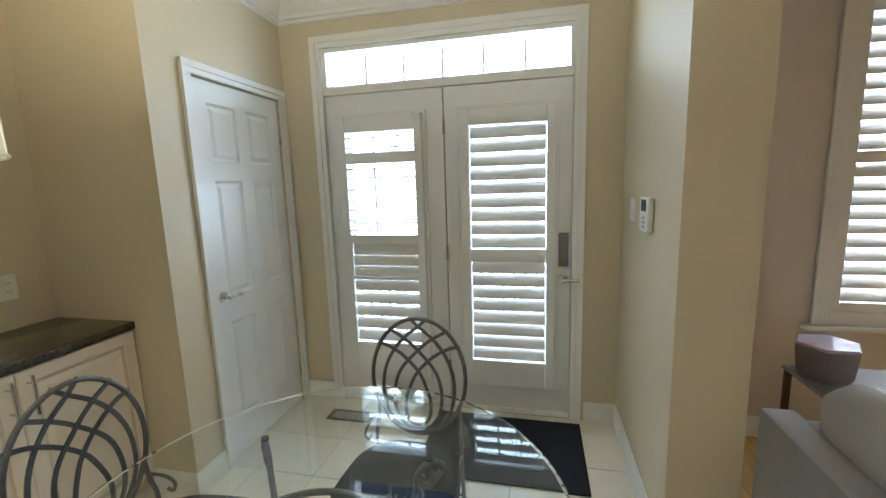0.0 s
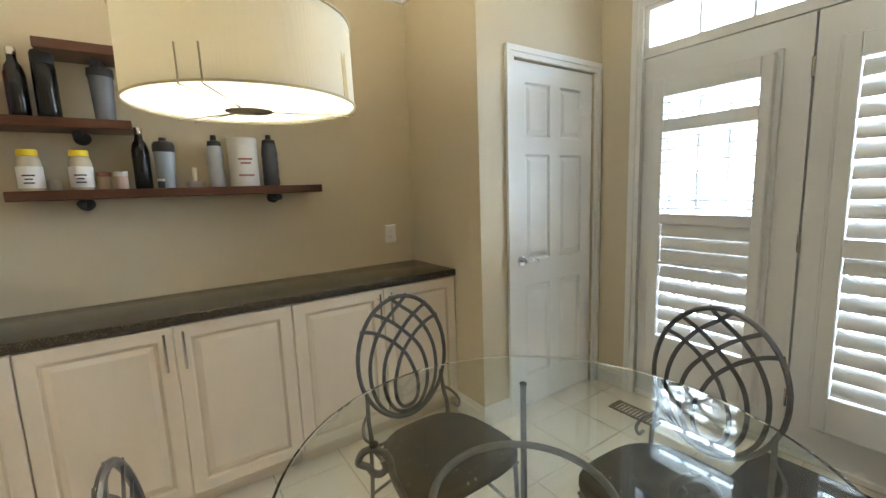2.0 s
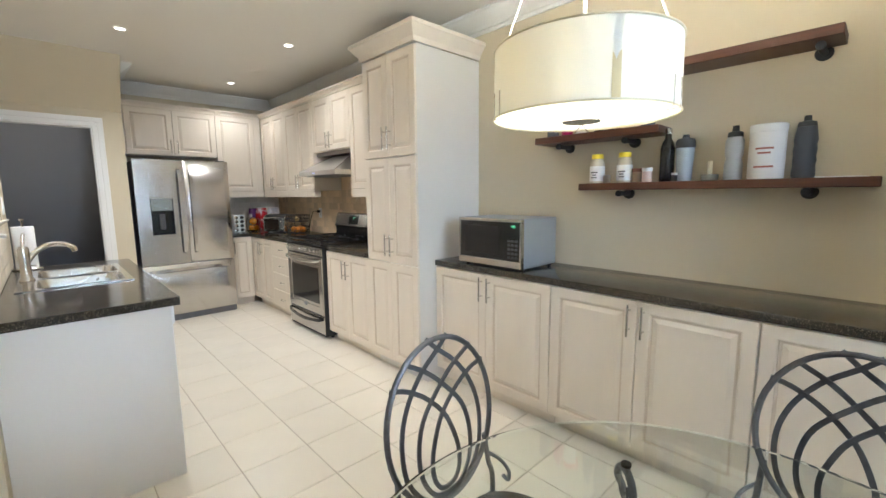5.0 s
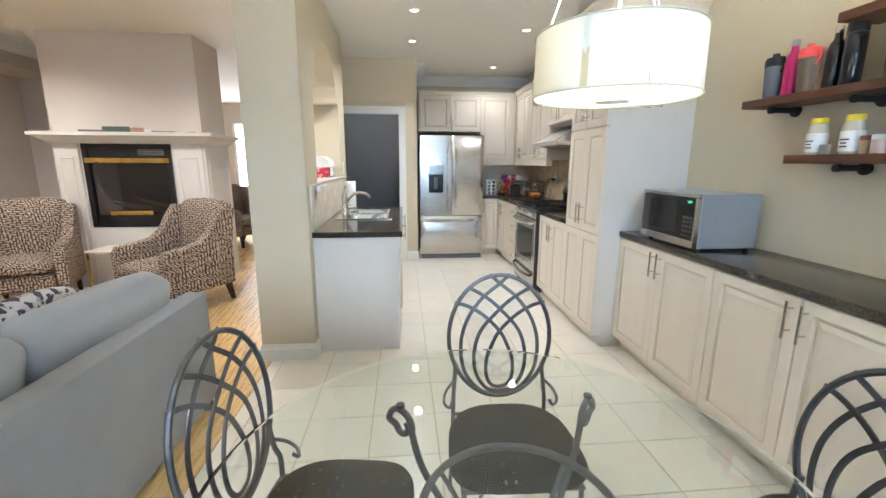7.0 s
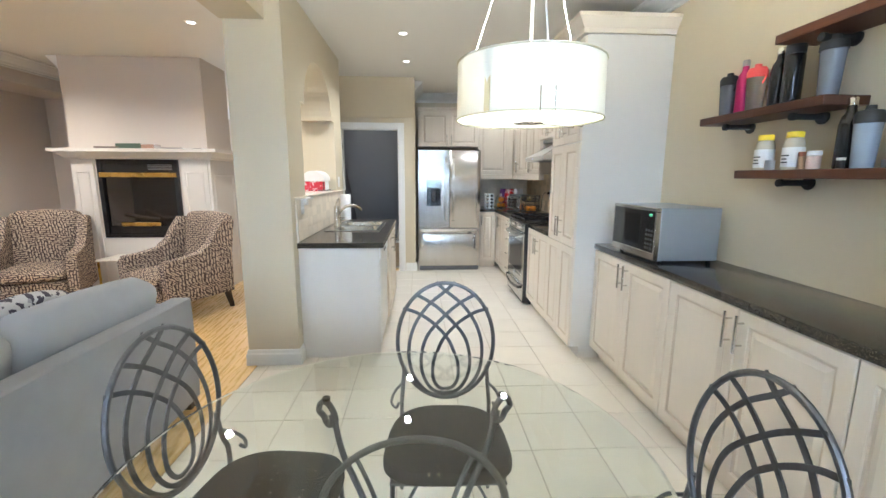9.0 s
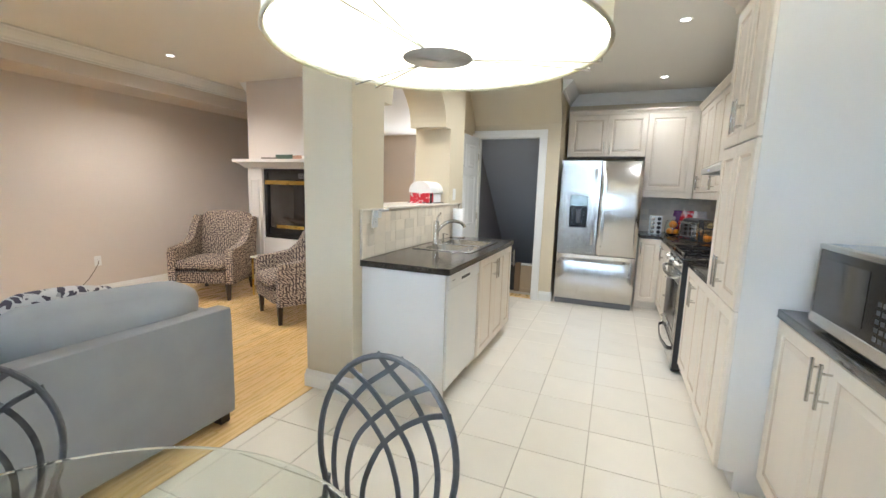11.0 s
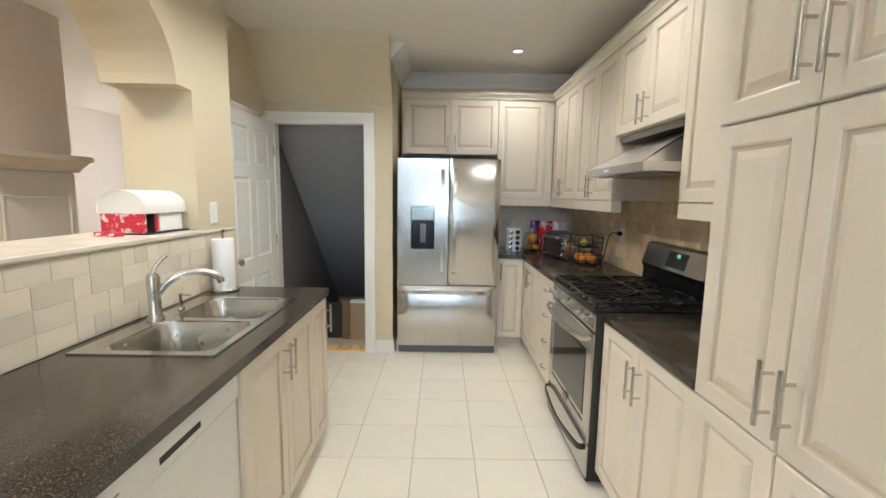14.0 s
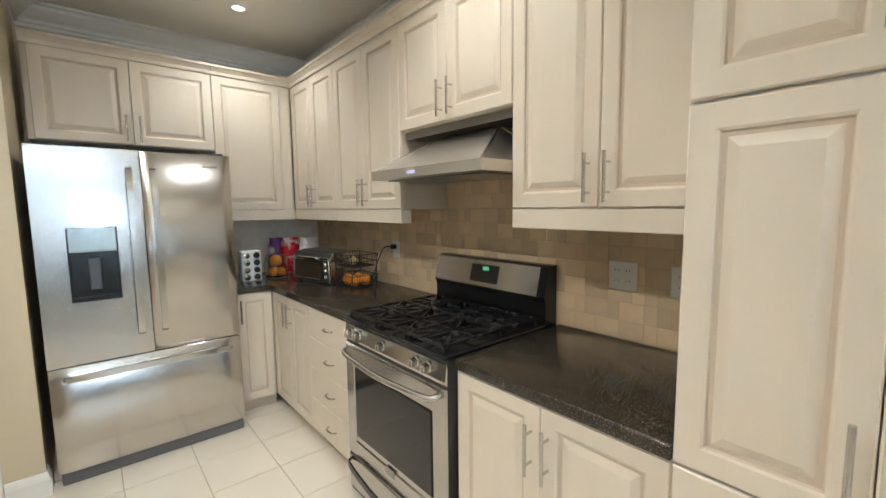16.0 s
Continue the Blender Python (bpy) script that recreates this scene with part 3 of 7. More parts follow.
d = thing("door_closet", "white six-panel closet door, shut, with a nickel lever", "door", (1.45, 4.30, 0))
d["kind"] = "structure"
six_panel(d, Matrix.Translation((1.44, 4.305, 0.012)) @ Matrix(((0, 1, 0, 0), (1, 0, 0, 0), (0, 0, 1, 0), (0, 0, 0, 1))), 0.705, 2.07)
bm = bmesh.new()
cyl(bm, (1.476, 4.365, 0.95), (1.486, 4.365, 0.95), 0.029, 20)
cyl(bm, (1.486, 4.365, 0.95), (1.525, 4.365, 0.95), 0.010, 12)
tube(bm, spline([(1.522, 4.360, 0.951), (1.528, 4.40, 0.955), (1.524, 4.455, 0.950)], 4), 0.010, 10)
part("handle", bm, CHROME, d, "satin nickel lever")
for z in (0.25, 1.85):
    hinge(d, (1.484, 5.012, z))

d = thing("door_stairs", "white six-panel basement door, standing open", "door", (3.66, -1.97, 0))
d["kind"] = "structure"
six_panel(d, Matrix.Translation((3.660, -1.955, 0.012)) @ Matrix(((0.02, 1, 0, 0), (1, 0, 0, 0), (0, 0, 1, 0), (0, 0, 0, 1))), 0.79, 2.05)
knob(d, (3.672, -1.235, 0.95), (-1, 0, 0))
knob(d, (3.712, -1.235, 0.95), (1, 0, 0))
for z in (0.25, 1.05, 1.82):
    hinge(d, (3.655, -1.962, z))


def louvres(parent, x0, x1, y, z0, z1, n, tilt, depth=0.074):
    """Tilting blades with rounded edges."""
    pitch = (z1 - z0) / n
    a = radians(tilt)
    for k in range(n):
        z = z0 + pitch * (k + 0.5)
        bm = bmesh.new()
        prof = [(math.cos(t) * depth / 2, math.sin(t) * 0.0055) for t in [2 * math.pi * i / 10 for i in range(10)]]
        prof = [(u * math.cos(a) - v * math.sin(a), u * math.sin(a) + v * math.cos(a)) for u, v in prof]
        loft(bm, [[(x, y + u, z + v) for u, v in prof] for x in (x0 + 0.003, x1 - 0.003)])
        part("louvre", bm, DOORW, parent)


def frame_boxes(bm, x0, x1, y0, y1, z0, z1, w, bars=(), bev=0.003):
    box(bm, x0, y0, z0, x0 + w, y1, z1, bev)
    box(bm, x1 - w, y0, z0, x1, y1, z1, bev)
    zs = [(z0, z0 + w), (z1 - w, z1), *bars]
    for a, b in zs:
        box(bm, x0 + w, y0, a, x1 - w, y1, b, bev)


def entry_door(name, label, x0, x1, ox0, ox1):
    d = thing(name, label, "door", ((x0 + x1) / 2, 5.12, 0))
    d["kind"] = "structure"
    bm = bmesh.new()
    y0, y1 = 5.105, 5.15
    box(bm, x0, y0, 0.03, ox0, y1, 2.106)
    box(bm, ox1, y0, 0.03, x1, y1, 2.106)
    box(bm, ox0, y0, 0.03, ox1, y1, 0.36)
    box(bm, ox0, y0, 1.88, ox1, y1, 2.106)
    part("leaf", bm, DOORW, d, smooth=False)
    bm = bmesh.new()
    box(bm, ox0, 5.122, 0.36, ox1, 5.130, 1.88)
    part("pane", bm, PANE, d, smooth=False).visible_shadow = False
    bm = bmesh.new()
    for k in (1, 2):
        x = ox0 + (ox1 - ox0) * k / 3
        box(bm, x - 0.008, 5.131, 0.36, x + 0.008, 5.143, 1.88)
    for k in range(1, 5):
        z = 0.36 + 1.52 * k / 5
        box(bm, ox0, 5.1315, z - 0.008, ox1, 5.1425, z + 0.008)
    part("muntin", bm, DOORW, d, smooth=False)
    return d


d = entry_door("door_entry_fixed", "white glazed side panel of the entry, shut", 1.775, 2.562, 1.93, 2.39)
d = entry_door("door_entry", "white glazed entry door, shut, with keypad and lever", 2.572, 3.338, 2.73, 3.19)
bm = bmesh.new()
box(bm, 3.262, 5.085, 1.00, 3.322, 5.104, 1.205, 0.006, 2)
part("keypad", bm, mat("keypad_metal", (0.20, 0.19, 0.18), 0.4, 0.6), d, "dark grey keypad lock")
bm = bmesh.new()
cyl(bm, (3.29, 5.104, 0.92), (3.29, 5.092, 0.92), 0.030, 20)
cyl(bm, (3.29, 5.094, 0.92), (3.29, 5.055, 0.92), 0.010, 12)
tube(bm, spline([(3.29, 5.055, 0.92), (3.33, 5.05, 0.922), (3.385, 5.055, 0.918)]), 0.009, 10)
part("handle", bm, CHROME, d, "nickel lever handle")
for z in (0.3, 1.08, 1.87):
    hinge(d, (2.567, 5.098, z), 0.008)

for name, x0, x1, ox0, ox1, spec in (
        ("shutter", 1.865, 2.435, 1.925, 2.385, ((1.735, 1.86, 2, 6), (1.20, 1.665, 7, 6), (0.92, 1.14, 3, 86), (0.46, 0.90, 5, 76))),
        ("shutter", 2.672, 3.245, 2.732, 3.19, ((1.11, 1.86, 9, 76), (0.38, 1.03, 8, 76)))):
    s = thing(name, "white plantation shutter on the entry door, " + ("upper blades open" if x0 < 2 else "blades nearly shut"), "shutter", ((x0 + x1) / 2, 5.09, 0.2), group="entry shutters")
    bm = bmesh.new()
    w = ox0 - x0
    box(bm, x0, 5.045, 0.21, ox0, 5.104, 1.96, 0.004)
    box(bm, ox1, 5.045, 0.21, x1, 5.104, 1.96, 0.004)
    box(bm, ox0, 5.045, 1.862, ox1, 5.104, 1.96, 0.004)
    lows = sorted((a, b) for a, b, _, _ in spec)
    box(bm, ox0, 5.045, 0.21, ox1, 5.104, lows[0][0], 0.004)
    for (_, a), (b, _) in zip(lows, lows[1:]):
        if b - a > 0.01:
            box(bm, ox0, 5.048, a, ox1, 5.10, b, 0.003)
    part("frame", bm, DOORW, s, smooth=False)
    bm = bmesh.new()
    frame_boxes(bm, x0 - 0.02, x1 + 0.02, 5.085, 5.1045, 0.19, 1.98, 0.022)
    part("mounting_frame", bm, DOORW, s, smooth=False)
    for a, b, n, tilt in spec:
        louvres(s, ox0, ox1, 5.072, a, b, n, tilt)

setting("door_stop", [(2.53, 5.152, 0.027, 2.60, 5.175, 2.11), (1.773, 5.152, 2.07, 3.34, 5.175, 2.111), (1.773, 5.152, 0.027, 1.80, 5.175, 2.069), (3.315, 5.152, 0.027, 3.34, 5.175, 2.069)], TRIM, "white door stop strips")
w = thing("window_transom", "narrow six-light transom window over the entry", "window", (2.56, 5.14, 2.14))
w["kind"] = "structure"
bm = bmesh.new()
box(bm, 1.747, 5.10, 2.112, 3.363, 5.20, 2.165)
box(bm, 1.747, 5.10, 2.372, 3.363, 5.20, 2.399)
box(bm, 1.747, 5.10, 2.165, 1.80, 5.20, 2.372)
box(bm, 3.32, 5.10, 2.165, 3.363, 5.20, 2.372)
part("window_frame", bm, TRIM, w, smooth=False)
for k in range(6):
    x = 1.80 + 1.52 * k / 6
    bm = bmesh.new()
    box(bm, x + (0.007 if k else 0), 5.165, 2.166, x + 1.52 / 6 - 0.007, 5.170, 2.371)
    part("pane", bm, PANE, w, smooth=False).visible_shadow = False
    if k:
        bm = bmesh.new()
        box(bm, x - 0.007, 5.155, 2.166, x + 0.007, 5.18, 2.371)
        part("muntin", bm, TRIM, w, smooth=False)
setting("door_frame_entry", [(1.746, 5.10, 0, 1.772, 5.22, 2.11), (3.341, 5.10, 0, 3.364, 5.22, 2.11), (1.775, 5.095, 0.0, 3.338, 5.23, 0.026)], TRIM, "white entry frame and sill")
setting("door_frame_reveal", [(1.746, 5.091, 2.16, 1.752, 5.10, 2.40)], TRIM, "white reveal")

w = thing("window_living", "tall living room window with white plantation shutters", "window", (5.71, 5.15, 0.76))
w["kind"] = "structure"
bm = bmesh.new()
frame_boxes(bm, 4.662, 6.758, 5.15, 5.22, 0.762, 2.418, 0.05)
for x in (5.36, 6.06):
    box(bm, x - 0.02, 5.15, 0.81, x + 0.02, 5.22, 2.37)
part("window_frame", bm, TRIM, w, smooth=False)
for a, b in ((4.712, 5.34), (5.38, 6.04), (6.08, 6.708)):
    bm = bmesh.new()
    box(bm, a, 5.18, 0.812, b, 5.186, 2.368)
    part("pane", bm, PANE, w, smooth=False).visible_shadow = False
bm = bmesh.new()
frame_boxes(bm, 4.60, 6.82, 5.068, 5.0895, 0.70, 2.48, 0.075)
part("casing", bm, TRIM, w, smooth=False)
bm = bmesh.new()
box(bm, 4.56, 5.04, 0.672, 6.86, 5.089, 0.698, 0.004)
part("window_sill", bm, TRIM, w, smooth=False)
for a, b in ((4.675, 5.355), (5.36, 6.055), (6.06, 6.745)):
    s = thing("shutter", "white plantation shutter in the living room window, blades half shut", "shutter", ((a + b) / 2, 5.1, 0.78), group="living room shutters")
    bm = bmesh.new()
    frame_boxes(bm, a, b, 5.075, 5.105, 0.775, 2.405, 0.05, bars=((1.56, 1.62),))
    part("frame", bm, TRIM, s, smooth=False)
    louvres(s, a + 0.05, b - 0.05, 5.095, 0.827, 1.558, 10, 66)
    louvres(s, a + 0.05, b - 0.05, 5.095, 1.622, 2.353, 10, 66)

w = thing("window_back", "white back room window", "window", (5.6, -6.27, 0.8))
w["kind"] = "structure"
bm = bmesh.new()
frame_boxes(bm, 4.502, 6.698, -6.30, -6.24, 0.802, 2.298, 0.05, bars=((1.5, 1.54),))
box(bm, 5.58, -6.30, 0.852, 5.62, -6.24, 2.248)
part("window_frame", bm, TRIM, w, smooth=False)
bm = bmesh.new()
box(bm, 4.552, -6.285, 0.852, 6.648, -6.28, 2.248)
part("pane", bm, PANE, w, smooth=False).visible_shadow = False


# ---- cabinets ----
def bar_handle(parent, m, u, v, length=0.16, vertical=True):
    bm = bmesh.new()
    a, b = ((u, v - length / 2), (u, v + length / 2)) if vertical else ((u - length / 2, v), (u + length / 2, v))
    cyl(bm, m @ Vector((*a, 0.054)), m @ Vector((*b, 0.054)), 0.006, 10)
    for f in (0.2, 0.8):
        q = (a[0] + (b[0] - a[0]) * f, a[1] + (b[1] - a[1]) * f)
        cyl(bm, m @ Vector((*q, 0.019)), m @ Vector((*q, 0.054)), 0.0045, 8)
    part("handle", bm, CHROME, parent, "brushed nickel bar handle")


def arc_handle(parent, m, u, v):
    bm = bmesh.new()
    tube(bm, [m @ p for p in spline([Vector((u - 0.045, v, 0.018)), Vector((u - 0.03, v, 0.042)), Vector((u + 0.03, v, 0.042)), Vector((u + 0.045, v, 0.018))])], 0.005, 8)
    part("handle", bm, CHROME, parent, "nickel bow handle")


def raised(parent, m, u0, v0, u1, v1, name="door", st=0.058, material=None):
    """A raised-panel front."""
    bm = bmesh.new()
    mm = m @ Matrix.Translation((u0, v0, 0))
    rings(bm, u1 - u0, v1 - v0, [(0, 0.016), (0.004, 0.020), (st - 0.006, 0.020), (st, 0.017), (st + 0.003, 0.011), (st + 0.012, 0.010), (st + 0.034, 0.0185), (st + 0.038, 0.0185)], mm, back=0.001)
    ob = part(name, bm, material or CAB, parent, smooth=False)
    ob.data.materials.append(GLAZE)
    for f in ob.data.polygons[16:24]:
        f.material_index = 1
    return ob


def flat_front(parent, m, u0, v0, u1, v1, name="drawer"):
    bm = bmesh.new()
    rings(bm, u1 - u0, v1 - v0, [(0, 0.016), (0.006, 0.020), (0.008, 0.020)], m @ Matrix.Translation((u0, v0, 0)), back=0.001)
    return part(name, bm, CAB, parent, smooth=False)


def cabinet(label, origin, u, out, w, h, depth, doors, toe=0.095, name="base_cabinet", category="cabinet", group="", sides=None, hollow=False):
    """A cabinet box with a toe kick, and doors: (u0, v0, u1, v1, handle u, handle v) in the front's plane."""
    m = place(origin, u, out)
    c = thing(name, label, category, origin, group=group)
    bm = bmesh.new()
    if hollow:
        box(bm, 0, toe, -depth, w, 0.70, -0.02)
        box(bm, 0, toe, -0.02, w, h, 0)
        box(bm, 0, 0.70, -depth, w, h, -depth + 0.02)
    else:
        box(bm, 0, toe, -depth, w, h, 0)
    if toe:
        box(bm, 0.001, 0, -depth, w - 0.001, toe, -0.06)
    for v in bm.verts:
        v.co = m @ v.co
    part("body", bm, sides or CAB, c, smooth=False)
    for u0, v0, u1, v1, hu, hv in doors:
        dd = raised(c, m, u0, v0, u1, v1)
        if hu is not None:
            bar_handle(dd, m, hu, hv)
    return c


G = 0.0015
# dining side: three double cabinets, recess in the wall
Y0 = 1.172
for k in range(3):
    a = Y0 + 0.958 * k
    cabinet("whitewashed maple double-door base cabinet under the long counter", (1.215, a + 0.001, 0), (0, 1, 0), (1, 0, 0), 0.956, 0.872, 0.453,
            [(G, 0.10, 0.478 - G, 0.868, 0.445, 0.77), (0.478 + G, 0.10, 0.956 - G, 0.868, 0.511, 0.77)], group="dining base cabinets")


def worktop(name, label, pts, z0=0.874, z1=0.914, hole=None):
    c = thing(name, label, "worktop", (*pts[0][:2], z0))
    bm = bmesh.new()
    t = bmesh.new()
    loft(t, [[(x, y, z) for x, y in pts] for z in (z0, z1)])
    bmesh.ops.bevel(t, geom=t.edges[:], offset=0.006, segments=3, profile=0.5, affect="EDGES")
    if hole:
        t.free()
        x0, y0, x1, y1 = pts[0][0], pts[0][1], pts[2][0], pts[2][1]
        a0, b0, a1, b1 = hole
        for q in ((x0, y0, a0, y1), (a1, y0, x1, y1), (a0, y0, a1, b0), (a0, b1, a1, y1)):
            box(bm, q[0], q[1], z0, q[2], q[3], z1)
        bmesh.ops.remove_doubles(bm, verts=bm.verts, dist=1e-5)
    else:
        join(bm, t)
        t.free()
    part("slab", bm, GRAN, c, smooth=True)
    return c


worktop("countertop", "long black granite counter with a polished edge", [(XW + .001, 1.172), (1.245, 1.172), (1.245, 4.049), (XW + .001, 4.049)])

# pantry tower
P0, P1 = 0.548, 1.170
c = thing("pantry_cabinet", "tall whitewashed maple pantry with six raised-panel doors", "cabinet", (1.39, P0, 0))
bm = bmesh.new()
box(bm, XW + 0.001, P0, 0.095, 1.385, P1 - 0.001, 2.38)
box(bm, XW + 0.001, P0 + 0.001, 0, 1.32, P1 - 0.001, 0.095)
part("body", bm, CABS, c, smooth=False)
m = place((1.385, P0, 0), (0, 1, 0), (1, 0, 0))
hw = (P1 - P0) / 2
for v0, v1, hv in ((0.10, 0.872, None), (0.878, 1.652, 1.01), (1.66, 2.37, 1.79)):
    for s in (0, 1):
        dd = raised(c, m, s * hw + G, v0, (s + 1) * hw - G, v1)
        if hv:
            bar_handle(dd, m, hw + (0.03 if s else -0.03), hv)
CABCROWN = [(0, 0), (0.012, 0), (0.018, 0.03), (0.05, 0.07), (0.062, 0.085), (0.07, 0.09), (0.07, 0.115), (0, 0.115)]


def crown_on(parent, path, prof=CABCROWN, sign=1):
    bm = bmesh.new()
    pts = [Vector(p) for p in path]
    loops = []
    for i, p in enumerate(pts):
        a = (pts[i] - pts[i - 1]).normalized() if i else (pts[1] - pts[0]).normalized()
        b = (pts[i + 1] - pts[i]).normalized() if i < len(pts) - 1 else a
        na, nb = Vector((-a.y, a.x, 0)), Vector((-b.y, b.x, 0))
        n = (na + nb).normalized()
        n /= max(0.3, n.dot(na))
        loops.append([p + n * (o * sign) + Vector((0, 0, u)) for o, u in prof])
    loft(bm, loops)
    part("crown", bm, CAB, parent, smooth=False)


crown_on(c, [(XW + 0.002, P1 - 0.0005, 2.385), (1.405, P1 - 0.0005, 2.385), (1.405, P0, 2.385), (1.12, P0, 2.385)])

# wall cabinets along the west wall
UF = 1.07
SMALLCROWN = [(0, 0), (0.010, 0), (0.014, 0.02), (0.035, 0.042), (0.042, 0.045), (0.042, 0.060), (0, 0.060)]


def upper(label, y0, y1, z0, z1, splits, rail=True, handles=True, group="wall cabinets"):
    c = thing("wall_cabinet", label, "cabinet", (UF, y0, z0), group=group)
    bm = bmesh.new()
    box(bm, XW + 0.001, y0 + 0.0005, z0, UF, y1 - 0.0005, z1)
    part("body", bm, CAB, c, smooth=False)
    m = place((UF, y0, 0), (0, 1, 0), (1, 0, 0))
    for k, (a, b, hu) in enumerate(splits):
        dd = raised(c, m, a - y0 + G, z0 + 0.003, b - y0 - G, z1 - 0.003)
        if hu is not None:
            bar_handle(dd, m, hu - y0, z0 + 0.10)
    if rail:
        bm = bmesh.new()
        box(bm, UF - 0.05, y0 + 0.001, z0 - 0.075, UF + 0.018, y1 - 0.001, z0 - 0.001, 0.003)
        part("light_rail", bm, CAB, c, smooth=False)
    crown_on(c, [(UF + 0.02, y1 - 0.001, z1), (UF + 0.02, y0 + 0.001, z1)], SMALLCROWN)
    return c


upper("whitewashed maple wall cabinet beside the hood", -0.185, P0, 1.44, 2.38, [(-0.185, 0.18, 0.145), (0.18, P0, 0.215)])
upper("short whitewashed maple wall cabinet over the hood", -0.945, -0.185, 1.84, 2.38, [(-0.945, -0.565, -0.60), (-0.565, -0.185, -0.53)], rail=False)
upper("whitewashed maple wall cabinet near the corner", -1.69, -0.945, 1.44, 2.38, [(-1.69, -1.32, -1.35), (-1.32, -0.945, -1.29)])
upper("whitewashed maple corner wall cabinet", -2.43, -1.69, 1.44, 2.38, [(-2.42, -2.06, -2.09), (-2.06, -1.69, -2.03)])

# cabinets on the end wall
EF = -2.43
for label, x0, x1, z0, splits, rail in (
        ("whitewashed maple bridge cabinet over the fridge", 1.645, 2.58, 1.86, ((1.645, 2.10, 2.065), (2.10, 2.555, 2.135)), False),
        ("whitewashed maple single-door wall cabinet in the corner", 1.095, 1.643, 1.44, ((1.18, 1.643, None),), True)):
    c = thing("wall_cabinet", label, "cabinet", (x0, EF, z0), group="wall cabinets")
    bm = bmesh.new()
    box(bm, x0 + 0.001, YS + 0.001, z0, x1 - 0.001, EF, 2.38)
    part("body", bm, CAB, c, smooth=False)
    m = place((0, EF, 0), (1, 0, 0), (0, 1, 0))
    for a, b, hu in splits:
        dd = raised(c, m, a + G, z0 + 0.003, b - G, 2.377)
        if hu:
            bar_handle(dd, m, hu, z0 + 0.10)
    if rail:
        bm = bmesh.new()
        box(bm, x0 + 0.001, EF - 0.05, z0 - 0.075, x1 - 0.001, EF + 0.018, z0 - 0.001, 0.003)
        part("light_rail", bm, CAB, c, smooth=False)
    crown_on(c, [(x0, EF + 0.02, 2.38), (x1, EF + 0.02, 2.38)], SMALLCROWN)

# base cabinets by the range
BF = 1.375
cabinet("whitewashed maple double-door base cabinet beside the range", (BF, -0.178, 0), (0, 1, 0), (1, 0, 0), 0.724, 0.872, 0.612,
        [(G, 0.10, 0.362 - G, 0.868, 0.332, 0.73), (0.362 + G, 0.10, 0.724 - G, 0.868, 0.392, 0.73)])
c = cabinet("whitewashed maple four-drawer base cabinet beside the range", (BF, -1.50, 0), (0, 1, 0), (1, 0, 0), 0.542, 0.872, 0.612, [], name="drawer_cabinet")
m = place((BF, -1.50, 0), (0, 1, 0), (1, 0, 0))
for lo, hi in ((0.10, 0.30), (0.304, 0.495), (0.499, 0.685), (0.689, 0.868)):
    dd = flat_front(c, m, G, lo, 0.542 - G, hi)
    arc_handle(dd, m, 0.271, (lo + hi) / 2)
cabinet("whitewashed maple corner base cabinet with two doors", (BF, -2.14, 0), (0, 1, 0), (1, 0, 0), 0.639, 0.872, 0.612,
        [(G, 0.10, 0.32 - G, 0.868, 0.29, 0.75), (0.32 + G, 0.10, 0.639 - G, 0.868, 0.35, 0.75)])
cabinet("narrow whitewashed maple base cabinet between corner and fridge", (BF + 0.001, -2.165, 0), (1, 0, 0), (0, 1, 0), 0.262, 0.872, 0.59,
        [(0.02, 0.10, 0.262 - G, 0.868, 0.235, 0.75)])
worktop("countertop", "short black granite counter with a chamfered corner", [(XW + .001, -0.178), (1.405, -0.178), (1.405, 0.546), (XW + .001, 0.546)])
worktop("countertop", "L-shaped black granite counter in the kitchen corner", [(XW + .001, -0.952), (1.405, -0.952), (1.405, -2.135), (1.637, -2.135), (1.637, YS + .001), (XW + .001, YS + .001)])

# peninsula
PF = 2.862
cabinet("whitewashed maple sink cabinet with double doors", (PF, 0.42, 0), (0, -1, 0), (-1, 0, 0), 0.77, 0.872, 0.602,
        [(G, 0.10, 0.385 - G, 0.868, 0.355, 0.75), (0.385 + G, 0.10, 0.77 - G, 0.868, 0.415, 0.75)], hollow=True)
cabinet("narrow whitewashed maple base cabinet at the counter's end", (PF, -0.352, 0), (0, -1, 0), (-1, 0, 0), 0.248, 0.872, 0.602,
        [(G, 0.10, 0.248 - G, 0.868, 0.215, 0.75)])
c = thing("cabinet_side", "pale grey side board closing the sink counter", "cabinet", (3.1, 1.05, 0))
bm = bmesh.new()
box(bm, 2.868, 1.050, 0, 3.466, 1.070, 0.873)
part("board", bm, CABS, c, smooth=False)
worktop("countertop", "black granite sink counter", [(2.832, -0.625), (3.466, -0.625), (3.466, 1.095), (2.832, 1.095)], hole=(2.945, -0.335, 3.375, 0.405))

# ---- lamps ----
for i, (x, y) in enumerate(POTS):
    c = thing("pot_light", "white recessed ceiling light, lit", "ceiling light", (x, y, H - 0.002), group="ceiling lights")
    bm = bmesh.new()
    lathe(bm, [(0.034, H - 0.0015), (0.036, H - 0.008), (0.048, H - 0.006), (0.050, H - 0.0015)], x, y, 24, cap=False)
    part("trim_ring", bm, TRIM, c)
    bm = bmesh.new()
    lathe(bm, [(0.001, H - 0.0045), (0.034, H - 0.0045), (0.034, H - 0.0015), (0.001, H - 0.0015)], x, y, 20)
    part("lens", bm, BULB, c, "glowing lens")
    lamp("pot_light_lamp", "SPOT", pose(x, y, H - 0.03), POT_W[i], WARM if i < 4 else (1.0, 0.84, 0.66), soft=0.035, cone=radians(150))

